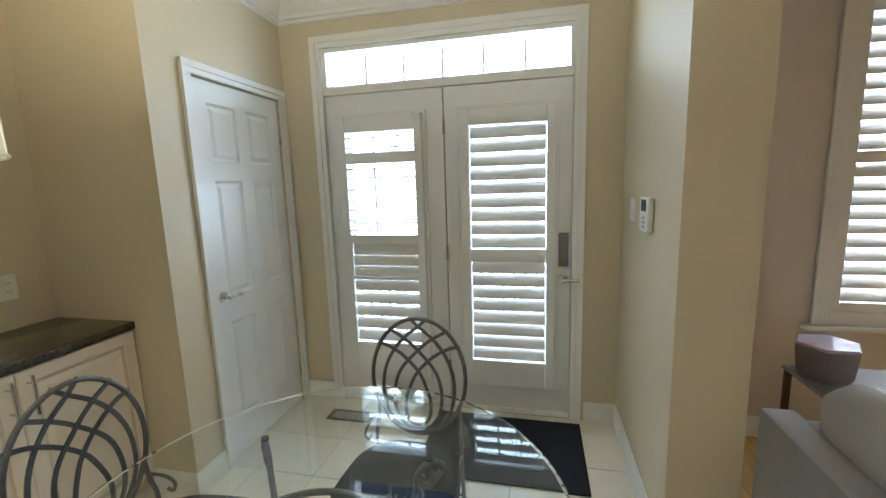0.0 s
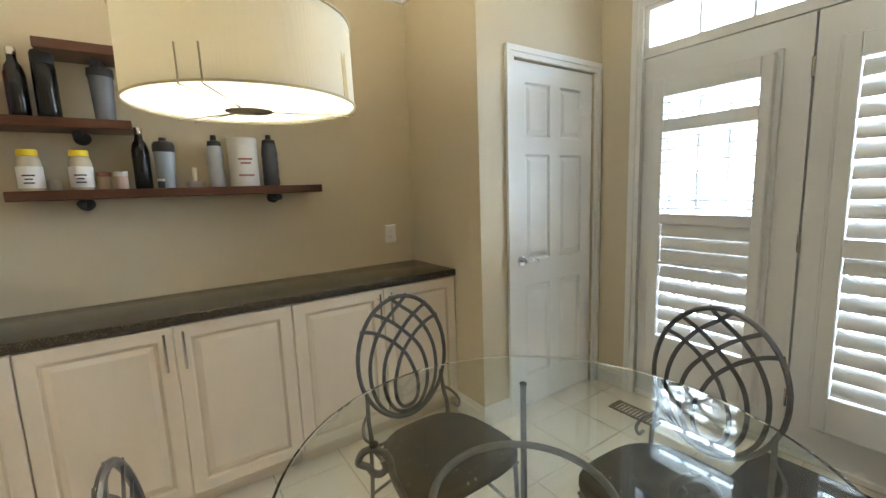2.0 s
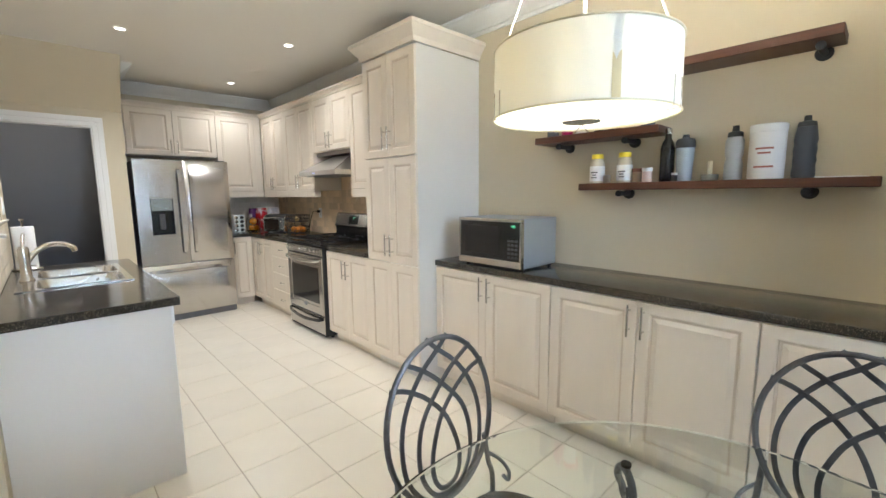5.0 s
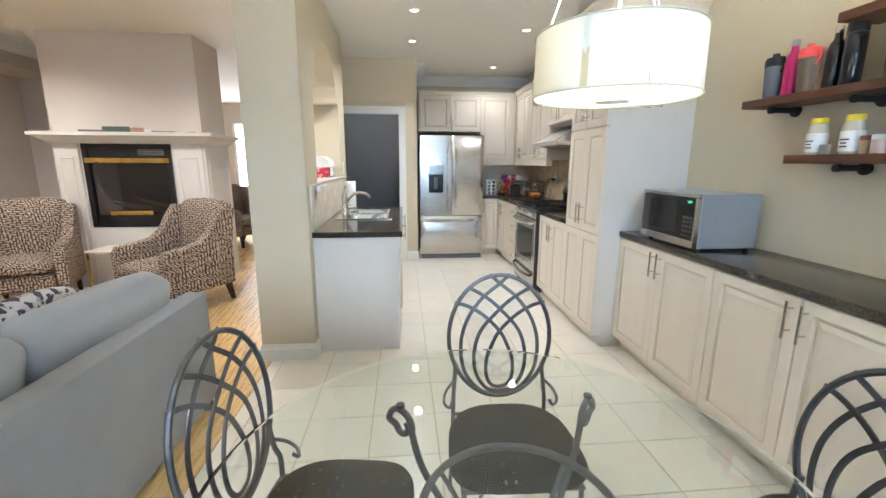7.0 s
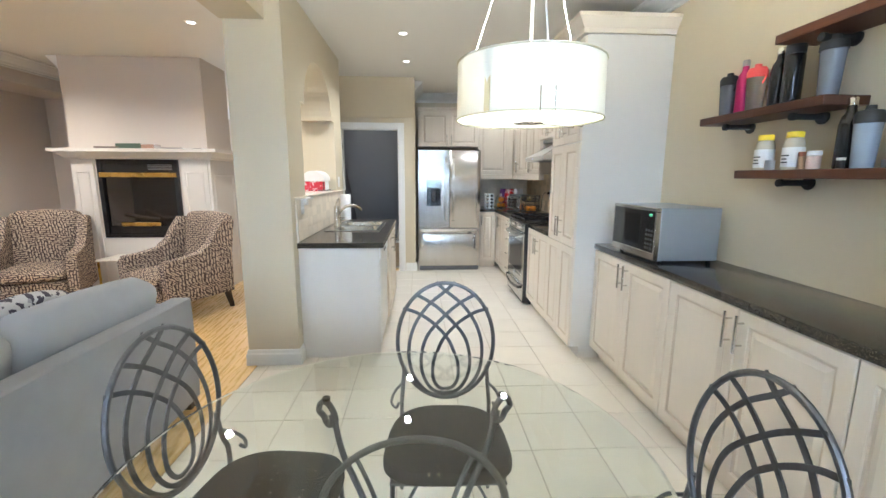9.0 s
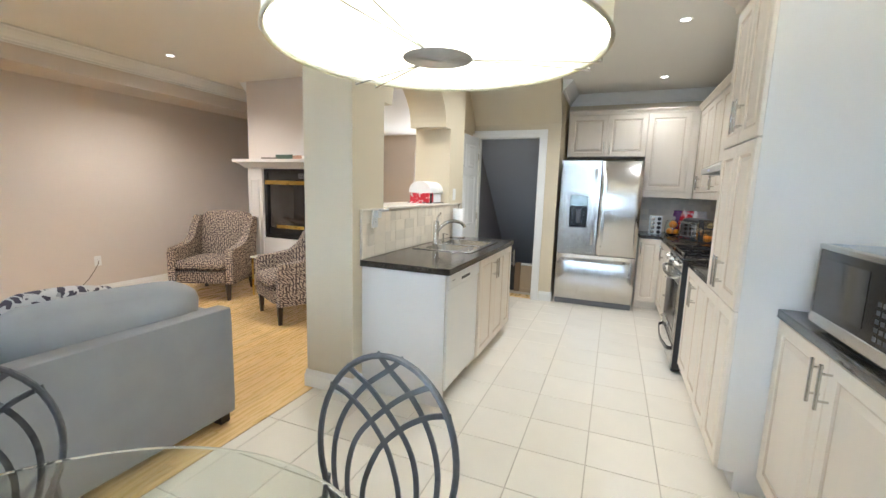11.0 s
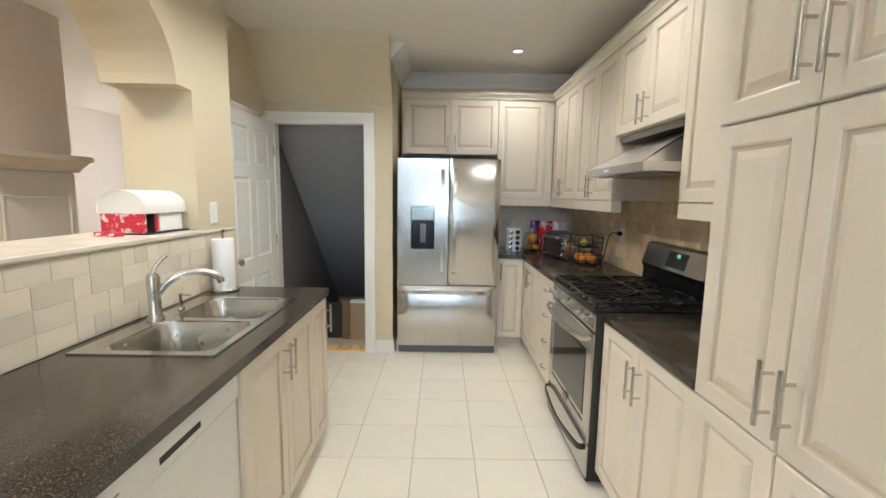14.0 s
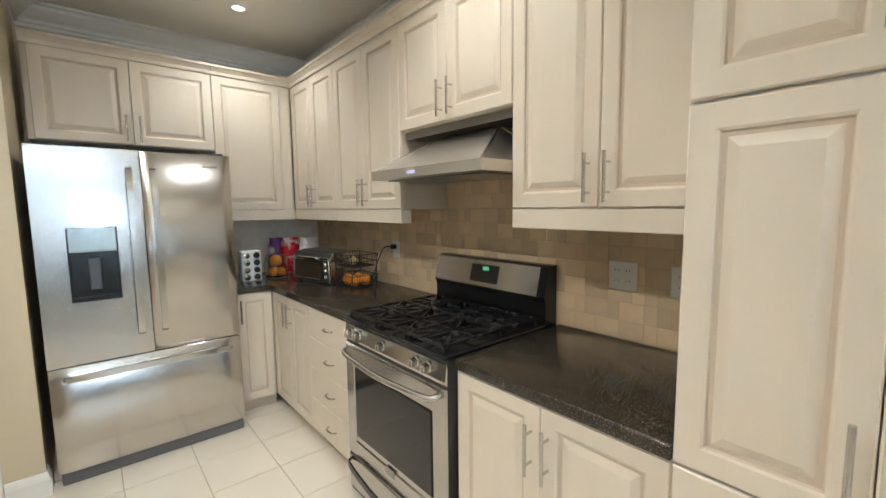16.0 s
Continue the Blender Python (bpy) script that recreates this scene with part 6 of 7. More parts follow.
for q in ((SX0, SY0, 2.957, SY1), (3.333, SY0, SX1, SY1), (2.957, SY0, 3.333, -0.323), (2.957, 0.013, 3.333, 0.057), (2.957, 0.393, 3.333, SY1)):
    box(bm, q[0], q[1], 0.9145, q[2], q[3], 0.9200)
bmesh.ops.remove_doubles(bm, verts=bm.verts, dist=1e-5)
for y0, y1 in ((-0.325, 0.015), (0.055, 0.395)):
    for cx, cy, sx, sy in ((2.955, y0, 1, 1), (3.335, y0, -1, 1), (2.955, y1, 1, -1), (3.335, y1, -1, -1)):
        arc = [(cx + sx * (0.06 - 0.06 * math.cos(radians(a))), cy + sy * (0.06 - 0.06 * math.sin(radians(a)))) for a in (0, 18, 36, 54, 72, 90)]
        loft(bm, [[(x, y, z) for x, y in [(cx, cy)] + arc] for z in (0.9150, 0.9196)])
part("rim", bm, STEEL, c, "flat steel rim", smooth=False)

c = thing("faucet", "brushed nickel single-lever faucet with an arched spout behind the sink", "faucet", (3.375, 0.05, 0.92))
bm = bmesh.new()
lathe(bm, [(0.002, 0.9205), (0.034, 0.9205), (0.033, 0.930), (0.025, 0.940), (0.024, 1.02), (0.026, 1.05), (0.026, 1.10), (0.018, 1.118), (0.002, 1.120)], 3.375, 0.05, 24)
part("body", bm, CHROME, c)
bm = bmesh.new()
tube(bm, spline([(3.370, 0.045, 1.015), (3.33, 0.025, 1.075), (3.27, -0.005, 1.112), (3.21, -0.035, 1.112), (3.165, -0.055, 1.090), (3.152, -0.062, 1.062)], 6), 0.015, 14)
part("spout", bm, CHROME, c)
bm = bmesh.new()
tube(bm, spline([(3.375, 0.05, 1.112), (3.375, 0.035, 1.140), (3.372, -0.005, 1.168), (3.370, -0.035, 1.180)], 4), 0.008, 10)
part("lever", bm, CHROME, c)
c = thing("soap_pump", "nickel soap pump on the sink deck", "soap dispenser", (3.375, -0.12, 0.92))
bm = bmesh.new()
lathe(bm, [(0.002, 0.9205), (0.016, 0.9205), (0.014, 0.93), (0.007, 0.935), (0.007, 0.985), (0.011, 0.99), (0.002, 0.995)], 3.375, -0.12, 12)
tube(bm, [(3.375, -0.12, 0.988), (3.33, -0.12, 0.985)], 0.004, 6)
part("pump", bm, CHROME, c)
c = thing("paper_towel", "white paper towel roll on an upright holder", "paper towel", (3.38, -0.53, 0.914))
bm = bmesh.new()
lathe(bm, [(0.018, 0.928), (0.055, 0.928), (0.056, 0.932), (0.056, 1.198), (0.054, 1.202), (0.018, 1.202), (0.018, 0.928)], 3.385, -0.53, 32, cap=False)
part("roll", bm, PAPER, c)
bm = bmesh.new()
lathe(bm, [(0.002, 0.9145), (0.075, 0.9145), (0.076, 0.922), (0.070, 0.927), (0.002, 0.927)], 3.385, -0.53, 28)
cyl(bm, (3.385, -0.53, 0.927), (3.385, -0.53, 1.235), 0.006, 8)
lathe(bm, [(0.002, 1.235), (0.012, 1.24), (0.012, 1.25), (0.002, 1.256)], 3.385, -0.53, 12)
part("holder", bm, CHROME, c)
c = thing("adapter_plug", "white night light plugged into the sink outlet", "night light", (3.45, 0.93, 1.20))
bm = bmesh.new()
box(bm, 3.415, 0.905, 1.185, 3.4485, 0.955, 1.235, 0.008, 2)
part("housing", bm, PLASTW, c)
bm = bmesh.new()
box(bm, 3.385, 0.86, 1.228, 3.43, 0.93, 1.244, 0.005, 2)
part("cover", bm, PLASTW, c)

# on the sill of the pass-through
c = thing("tea_box", "white roll-top box with red and black packets on the sill", "box", (3.64, -0.30, 1.255))
REDP = mat("red_print", (0.55, 0.02, 0.04), 0.45, vary=0.2, color2=(0.8, 0.7, 0.68), cscale=45)
BX0, BX1, BY0, BY1 = 3.53, 3.75, -0.54, -0.15
bm = bmesh.new()
prof = [(BX0, 1.352)] + [(BX0 + 0.11 - 0.11 * math.cos(math.pi * i / 12), 1.375 + 0.085 * math.sin(math.pi * i / 12)) for i in range(13)] + [(BX1, 1.352)]
inner = [(3.64 + (x - 3.64) * 0.96, 1.352 + (z - 1.352) * 0.96) for x, z in reversed(prof)]
loft(bm, [[(x, y, z) for x, z in prof + inner] for y in (BY0 + 0.03, BY1)])
loft(bm, [[(3.64 + (x - 3.64) * k, y, 1.352 + (z - 1.352) * k) for x, z in prof] for y, k in ((BY1 - 0.012, 0.955), (BY1 - 0.004, 0.955))])
part("lid", bm, PLASTW, c, "rounded white lid")
bm = bmesh.new()
loft(bm, [[(3.64 + (x - 3.64) * 0.94, y, 1.352 + (z - 1.352) * 0.94) for x, z in prof] for y in (BY0 + 0.035, BY0 + 0.045)])
part("end_panel", bm, BLACK, c, "dark curved end", smooth=False)
bm = bmesh.new()
box(bm, BX0 + 0.012, -0.44, 1.262, BX1 - 0.01, -0.265, 1.350, 0.004)
part("box_body", bm, PAPER, c, smooth=False)
for y0, y1, x0, m_ in ((-0.262, -0.240, 3.545, REDP), (-0.238, -0.182, 3.550, BLACK), (-0.180, -0.155, 3.545, REDP), (-0.475, -0.445, 3.57, BLACK), (-0.505, -0.478, 3.54, REDP), (-0.538, -0.510, 3.55, REDP)):
    bm = bmesh.new()
    box(bm, x0, y0, 1.262, 3.74, y1, 1.350, 0.002)
    part("packet", bm, m_, c, "printed packet", smooth=False)
bm = bmesh.new()
box(bm, BX0 - 0.008, BY0 - 0.005, 1.2555, BX1 + 0.008, BY1 + 0.005, 1.2615)
part("tray", bm, BLACKM, c, smooth=False)
for k, (x, y) in enumerate(((3.60, -0.06), (3.67, -0.075))):
    c = thing("small_packet", "small dark red packet lying on the sill", "packet", (x, y, 1.2555))
    bm = bmesh.new()
    box(bm, x - 0.025, y - 0.02, 1.2557, x + 0.025, y + 0.02, 1.275, 0.005, 2)
    part("wrapper", bm, REDP, c)

# ---- on the corner counter ----
CT = 0.9145
c = thing("spice_rack", "white spice rack with rows of round jar lids on the counter", "spice rack", (1.44, -2.42, CT))
bm = bmesh.new()
box(bm, 1.385, -2.47, CT, 1.525, -2.38, CT + 0.225, 0.004)
part("box_body", bm, PLASTW, c, smooth=False)
for i in range(2):
    for j in range(4):
        bm = bmesh.new()
        x, z = 1.42 + i * 0.07, CT + 0.03 + j * 0.054
        loft(bm, [[(x + r * math.cos(2 * math.pi * k / 14), y, z + r * math.sin(2 * math.pi * k / 14)) for k in range(14)] for y, r in ((-2.379, 0.022), (-2.366, 0.022), (-2.364, 0.017))])
        part("jar_lid", bm, CHROME if i else BLACKM, c, "round jar lid")
ORANGE = mat("orange_peel", (0.85, 0.28, 0.01), 0.45, vary=0.1, bump=0.5, bscale=160)
c = thing("cookie_jar", "clear jar with a round orange and snacks inside", "jar", (1.26, -2.43, CT))
bm = bmesh.new()
lathe(bm, [(0.002, CT), (0.075, CT), (0.085, CT + 0.02), (0.092, CT + 0.10), (0.075, CT + 0.17), (0.060, CT + 0.185), (0.057, CT + 0.185), (0.072, CT + 0.168), (0.089, CT + 0.10), (0.082, CT + 0.022), (0.002, CT + 0.006)], 1.26, -2.43, 28)
part("glass_body", bm, GLASS, c)
bm = bmesh.new()
for k, (dx, dy, z, r) in enumerate(((0, 0, 0.13, 0.045), (0.035, 0.02, 0.05, 0.035), (-0.035, 0.01, 0.045, 0.034))):
    t = bmesh.new()
    bmesh.ops.create_icosphere(t, subdivisions=3, radius=r, matrix=Matrix.Translation((1.26 + dx, -2.43 + dy, CT + z)))
    join(bm, t)
    t.free()
part("contents", bm, ORANGE, c)
c = thing("snack_bag", "red and purple snack bags behind the toaster oven", "bag", (1.05, -2.5, CT))
for k, (x, y, col) in enumerate(((1.10, -2.55, (0.5, 0.02, 0.03)), (0.98, -2.45, (0.65, 0.60, 0.58)), (1.18, -2.60, (0.12, 0.03, 0.15)))):
    bm = bmesh.new()
    loft(bm, [[(x + (0.085 * w) * math.cos(t), y + 0.045 * w * math.sin(t) + 0.01 * math.sin(3 * t + h * 20), CT + h) for t in [2 * math.pi * i / 20 for i in range(20)]]
              for h, w in ((0.001, 0.7), (0.04, 1.0), (0.14, 1.05), (0.22, 0.9), (0.28, 0.75), (0.30, 0.8))])
    part("bag", bm, mat("bag_%d" % k, col, 0.25, vary=0.3, scale=25, color2=(0.6, 0.5, 0.5), cscale=9), c)
c = thing("toaster_oven", "chrome and black toaster oven on the corner counter", "toaster oven", (1.05, -2.0, CT))
m = pose(1.03, -2.02, CT, 0, 0, 14)
bm = bmesh.new()
loft(bm, [[m @ Vector((x, y, z)) for x, z in ((-0.13, 0.015), (0.13, 0.015), (0.13, 0.17), (0.10, 0.215), (0.04, 0.228), (-0.10, 0.225), (-0.13, 0.20))] for y in (-0.20, 0.20)])
part("body", bm, mat("toaster_black", (0.03, 0.03, 0.03), 0.3), c, smooth=False)
for y0, y1 in ((0.2005, 0.208), (-0.208, -0.2005)):
    bm = bmesh.new()
    loft(bm, [[m @ Vector((x, y, z)) for x, z in ((-0.132, 0.012), (0.134, 0.012), (0.134, 0.172), (0.102, 0.220), (0.04, 0.232), (-0.10, 0.229), (-0.132, 0.203))] for y in (y0 - 0.006, y1 + 0.006)])
    part("end_cap", bm, CHROME, c, smooth=False)
bm = bmesh.new()
box(bm, 0.1302, -0.185, 0.03, 0.138, 0.10, 0.175, 0.003, m=m)
od = part("door", bm, mat("toaster_glass", (0.05, 0.035, 0.025), 0.05), c, "glass door", smooth=False)
bm = bmesh.new()
for z0, z1, y0, y1 in ((0.166, 0.178, -0.188, 0.103), (0.026, 0.038, -0.188, 0.103)):
    box(bm, 0.1382, y0, z0, 0.146, y1, z1, 0.002, m=m)
part("door_trim", bm, CHROME, od, "chrome trim", smooth=False)
bm = bmesh.new()
tube(bm, [m @ Vector(p) for p in spline([(0.136, -0.17, 0.185), (0.165, -0.15, 0.188), (0.165, 0.07, 0.188), (0.136, 0.09, 0.185)], 4)], 0.008, 8)
part("handle", bm, CHROME, od)
bm = bmesh.new()
box(bm, 0.1302, 0.105, 0.02, 0.142, 0.198, 0.175, 0.002, m=m)
box(bm, 0.1302, -0.198, 0.176, 0.142, 0.198, 0.192, 0.002, m=m)
box(bm, 0.1302, -0.198, 0.016, 0.142, 0.104, 0.0295, 0.002, m=m)
box(bm, 0.1302, -0.198, 0.030, 0.142, -0.186, 0.175, 0.002, m=m)
for z in (0.05, 0.095, 0.14):
    cyl(bm, m @ Vector((0.136, 0.15, z)), m @ Vector((0.155, 0.15, z)), 0.016, 14)
part("control_panel", bm, CHROME, c, smooth=True)
bm = bmesh.new()
for x in (-0.1, 0.1):
    for y in (-0.17, 0.17):
        cyl(bm, m @ Vector((x, y, 0)), m @ Vector((x, y, 0.016)), 0.012, 8)
part("feet", bm, BLACKM, c)

c = thing("fruit_basket", "two-tier black wire basket holding oranges and onions", "basket", (1.0, -1.63, CT))
BX, BY = 1.0, -1.62
for z in (0.012, 0.15):
    bm = bmesh.new()
    for dz, w in ((0, 0.86), (0.035, 0.93), (0.08, 1.0)):
        tube(bm, [(BX + 0.10 * w * sx, BY + 0.12 * w * sy, CT + z + dz) for sx, sy in ((1, 1), (-1, 1), (-1, -1), (1, -1))], 0.0028, 6, closed=True)
    for i in range(11):
        f = -1 + 2 * i / 10
        for sd in (1, -1):
            cyl(bm, (BX + 0.086 * sd, BY + 0.103 * f, CT + z), (BX + 0.10 * sd, BY + 0.12 * f, CT + z + 0.08), 0.0016, 5)
            cyl(bm, (BX + 0.086 * f, BY + 0.103 * sd, CT + z), (BX + 0.10 * f, BY + 0.12 * sd, CT + z + 0.08), 0.0016, 5)
        cyl(bm, (BX - 0.086, BY + 0.103 * f, CT + z), (BX + 0.086, BY + 0.103 * f, CT + z), 0.0016, 5)
    part("tier", bm, BLACKM, c, "black wire tray")
for sx in (1, -1):
    for sy in (1, -1):
        bm = bmesh.new()
        cyl(bm, (BX + 0.088 * sx, BY + 0.107 * sy, CT), (BX + 0.096 * sx, BY + 0.115 * sy, CT + 0.235), 0.004, 6)
        part("post", bm, BLACKM, c)
for dx, dy, dz in ((0.035, -0.052, 0.051), (0.038, 0.040, 0.051), (-0.042, -0.045, 0.051), (-0.040, 0.045, 0.051)):
    o = thing("orange", "ripe orange lying in the wire basket", "orange", (BX + dx, BY + dy, CT + dz - 0.037), group="oranges in the basket")
    bm = bmesh.new()
    bmesh.ops.create_icosphere(bm, subdivisions=3, radius=0.037, matrix=Matrix.Translation((BX + dx, BY + dy, CT + dz)))
    part("fruit", bm, ORANGE, o)
o = thing("onion", "yellow onion in the upper tray of the basket", "onion", (BX, BY, CT + 0.152))
bm = bmesh.new()
lathe(bm, [(0.002, CT + 0.1525), (0.020, CT + 0.156), (0.032, CT + 0.172), (0.030, CT + 0.188), (0.012, CT + 0.202), (0.004, CT + 0.216), (0.002, CT + 0.217)], BX + 0.01, BY - 0.02, 20)
part("bulb", bm, mat("onion_skin", (0.50, 0.36, 0.12), 0.4, vary=0.2), o)
c = thing("power_cord", "black power cord plugged in above the counter", "cord", (XW + .02, -1.47, 1.165))
bm = bmesh.new()
box(bm, XW + 0.017, -1.487, 1.17, XW + 0.05, -1.455, 1.20, 0.004)
tube(bm, spline([(XW + 0.045, -1.47, 1.185), (XW + 0.09, -1.50, 1.18), (XW + 0.08, -1.60, 1.08), (XW + 0.05, -1.72, 0.96), (XW + 0.06, -1.80, 0.924)], 6), 0.004, 6)
part("cord", bm, BLACKM, c)

# ---- living room ----
def softbox(bm, x0, y0, z0, x1, y1, z1, r=0.05, puff=0.0, m=None, seed=1):
    """A stuffed block: rounded edges, and faces that swell."""
    t = bmesh.new()
    box(t, x0, y0, z0, x1, y1, z1)
    bmesh.ops.subdivide_edges(t, edges=t.edges[:], cuts=7, use_grid_fill=True)
    c = Vector(((x0 + x1) / 2, (y0 + y1) / 2, (z0 + z1) / 2))
    h = Vector((abs(x1 - x0) / 2, abs(y1 - y0) / 2, abs(z1 - z0) / 2))
    r = min(r, min(h) * 0.95)
    for v in t.verts:
        d = v.co - c
        q = Vector([max(-(h[i] - r), min(h[i] - r, d[i])) for i in range(3)])
        e = d - q
        u = Vector([d[i] / h[i] for i in range(3)])
        if e.length > 1e-6:
            e = e.normalized() * r
        w = Vector([puff * u[i] * max(0, 1 - u[(i + 1) % 3] ** 2) * max(0, 1 - u[(i + 2) % 3] ** 2) for i in range(3)])
        n = noise.noise(v.co * 6 + Vector((seed, seed, seed))) * puff * 0.25
        v.co = c + q + e + w + d.normalized() * n
    join(bm, t, m)
    t.free()


c = thing("sofa", "pale grey linen sofa with its back to the dining table", "sofa", (4.4, 2.9, 0))
SYA, SYB = 1.70, 4.12
bm = bmesh.new()
softbox(bm, 3.925, SYA, 0.05, 4.05, SYB, 0.690, 0.02)
part("backrest", bm, SOFA, c, "flat upholstered back")
bm = bmesh.new()
softbox(bm, 4.052, SYA + 0.20, 0.05, 4.95, SYB - 0.20, 0.30, 0.02)
part("base", bm, SOFA, c)
for a, b in ((SYA, SYA + 0.198), (SYB - 0.198, SYB)):
    bm = bmesh.new()
    softbox(bm, 4.052, a, 0.05, 4.97, b, 0.66, 0.03)
    part("armrest", bm, SOFA, c)
for a in (SYA + 0.205, (SYA + SYB) / 2 + 0.003):
    b = a + (SYB - SYA - 0.41) / 2 - 0.006
    bm = bmesh.new()
    softbox(bm, 4.06, a, 0.302, 4.96, b, 0.46, 0.04, 0.012)
    part("seat_cushion", bm, SOFA, c)
for x in (3.98, 4.88):
    for y in (SYA + 0.06, SYB - 0.06):
        bm = bmesh.new()
        box(bm, x - 0.03, y - 0.03, 0.0, x + 0.03, y + 0.03, 0.052)
        part("foot", bm, DARKWOOD, c, smooth=False)
for k, (a, b) in enumerate(((1.80, 2.62), (2.60, 3.40), (3.38, 4.06))):
    q = thing("back_cushion", "plump light grey cushion leaning on the sofa back", "cushion", (4.18, (a + b) / 2, 0.47), group="sofa back cushions")
    bm = bmesh.new()
    m = pose(4.17, (a + b) / 2, 0.66, 0, -14, (-5, 4, 2)[k])
    softbox(bm, -0.10, -(b - a) / 2, -0.19, 0.10, (b - a) / 2, 0.19, 0.095, 0.03, m=m, seed=k + 2)
    part("cover", bm, CUSH, q)
q = thing("throw_pillow", "patterned grey and white throw pillow on the sofa", "cushion", (4.45, 2.35, 0.5))
bm = bmesh.new()
softbox(bm, -0.24, -0.24, -0.07, 0.24, 0.24, 0.07, 0.06, 0.04, m=pose(4.42, 2.30, 0.63, 12, 62, 12), seed=9)
part("cover", bm, PILLOWCLOTH, q)

c = thing("ottoman", "low pale grey upholstered ottoman beside the sofa", "ottoman", (5.3, 1.95, 0))
bm = bmesh.new()
softbox(bm, 5.02, 1.72, 0.06, 5.75, 2.45, 0.45, 0.04, 0.01)
part("seat", bm, SOFA, c)
for x in (5.1, 5.67):
    for y in (1.8, 2.37):
        bm = bmesh.new()
        box(bm, x - 0.02, y - 0.02, 0, x + 0.02, y + 0.02, 0.062)
        part("foot", bm, DARKWOOD, c, smooth=False)


def armchair():
    """Wing chair facing +y."""
    c = thing("armchair", "patterned wing armchair with rolled arms and dark wooden legs", "armchair", (0, 0, 0), group="fireside armchairs")
    bm = bmesh.new()
    softbox(bm, -0.28, -0.27, 0.20, 0.28, 0.36, 0.36, 0.03, 0.0)
    part("seat_base", bm, ARMCLOTH, c)
    bm = bmesh.new()
    softbox(bm, -0.275, -0.22, 0.362, 0.275, 0.38, 0.48, 0.045, 0.02)
    part("seat_cushion", bm, ARMCLOTH, c)
    bm = bmesh.new()
    t = pose(0, -0.30, 0.40, 10, 0, 0)
    softbox(bm, -0.31, -0.085, -0.15, 0.31, 0.075, 0.62, 0.06, 0.02, m=t)
    part("backrest", bm, ARMCLOTH, c)
    for s in (1, -1):
        bm = bmesh.new()
        prof = [(-0.36, 0.20), (0.34, 0.20), (0.35, 0.56), (0.31, 0.62), (0.16, 0.63), (-0.02, 0.66), (-0.13, 0.74), (-0.20, 0.86), (-0.29, 0.97), (-0.42, 0.95), (-0.37, 0.6)]
        loops = []
        for x, k in ((0.285, 0.96), (0.295, 1.0), (0.365, 1.0), (0.378, 0.97)):
            cy, cz = -0.02, 0.50
            loops.append([(s * x, cy + (y - cy) * k, cz + (z - cz) * k if z > 0.25 else z) for y, z in prof])
        loft(bm, loops)
        part("arm_wing", bm, ARMCLOTH, c, "upholstered arm and wing")
        for y, r in ((0.31, 0.0), (-0.32, -0.05)):
            bm = bmesh.new()
            x = s * 0.30
            loft(bm, [[(x + k * w, y + r * (1 - z / 0.2) + l * w, z) for k, l in ((-1, -1), (1, -1), (1, 1), (-1, 1))] for z, w in ((0.0, 0.016), (0.199, 0.026))])
            part("leg", bm, DARKWOOD, c, "tapered dark leg", smooth=False)
    return c


ac = armchair()
copy_thing(ac, pose(5.05, -0.12, 0, 0, 0, -28))
copy_thing(ac, pose(5.60, -3.4, 0, 0, 0, 60))
ac.matrix_basis = pose(6.52, -0.28, 0, 0, 0, 25)

# small side table between the chairs
c = thing("side_table", "small side table with a pale top and thin brass legs", "side table", (5.85, -0.55, 0))
bm = bmesh.new()
box(bm, 5.62, -0.80, 0.475, 6.08, -0.42, 0.495, 0.004)
part("tabletop", bm, MARBLE, c, smooth=False)
for x in (5.64, 6.06):
    for y in (-0.78, -0.44):
        bm = bmesh.new()
        box(bm, x - 0.008, y - 0.008, 0.0, x + 0.008, y + 0.008, 0.474)
        part("leg", bm, BRASS, c, smooth=False)

# fireplace surround, mantel and insert
MW = mat("mantel_paint", (0.66, 0.61, 0.54), 0.45, vary=0.02, scale=3)
c = thing("fireplace_surround", "white panelled fireplace surround with a deep mantel shelf", "fireplace", (5.9, -1.1, 0))
c["kind"] = "structure"
F = CF
for x0, x1 in ((5.005, 5.31), (6.27, 6.515)):
    bm = bmesh.new()
    mm = place((x0, F, 0), (1, 0, 0), (0, 1, 0))
    rings(bm, x1 - x0, 1.585, [(0, 0.028), (0.004, 0.032)], mm, back=0.001)
    col = part("column", bm, MW, c, smooth=False)
    bm = bmesh.new()
    rings(bm, x1 - x0 - 0.10, 1.18, [(0, 0.040), (0.012, 0.044), (0.02, 0.036), (0.03, 0.036)], mm @ Matrix.Translation((0.05, 0.27, 0)), back=0.033)
    part("panel", bm, MW, col, smooth=False)
bm = bmesh.new()
box(bm, 5.311, F + 0.001, 0.001, 6.269, F + 0.022, FBZ0 + 0.003)
part("panel", bm, MW, c, smooth=False)
mm = place((5.00, CF + 0.03, 0), (0, -1, 0), (-1, 0, 0))
bm = bmesh.new()
rings(bm, 0.62, 1.585, [(0, 0.024), (0.004, 0.028)], mm, back=0.001)
col = part("column", bm, MW, c, smooth=False)
bm = bmesh.new()
rings(bm, 0.50, 1.18, [(0, 0.036), (0.012, 0.040), (0.02, 0.032), (0.03, 0.032)], mm @ Matrix.Translation((0.06, 0.24, 0)), back=0.029)
part("panel", bm, MW, col, smooth=False)
bm = bmesh.new()
loops = []
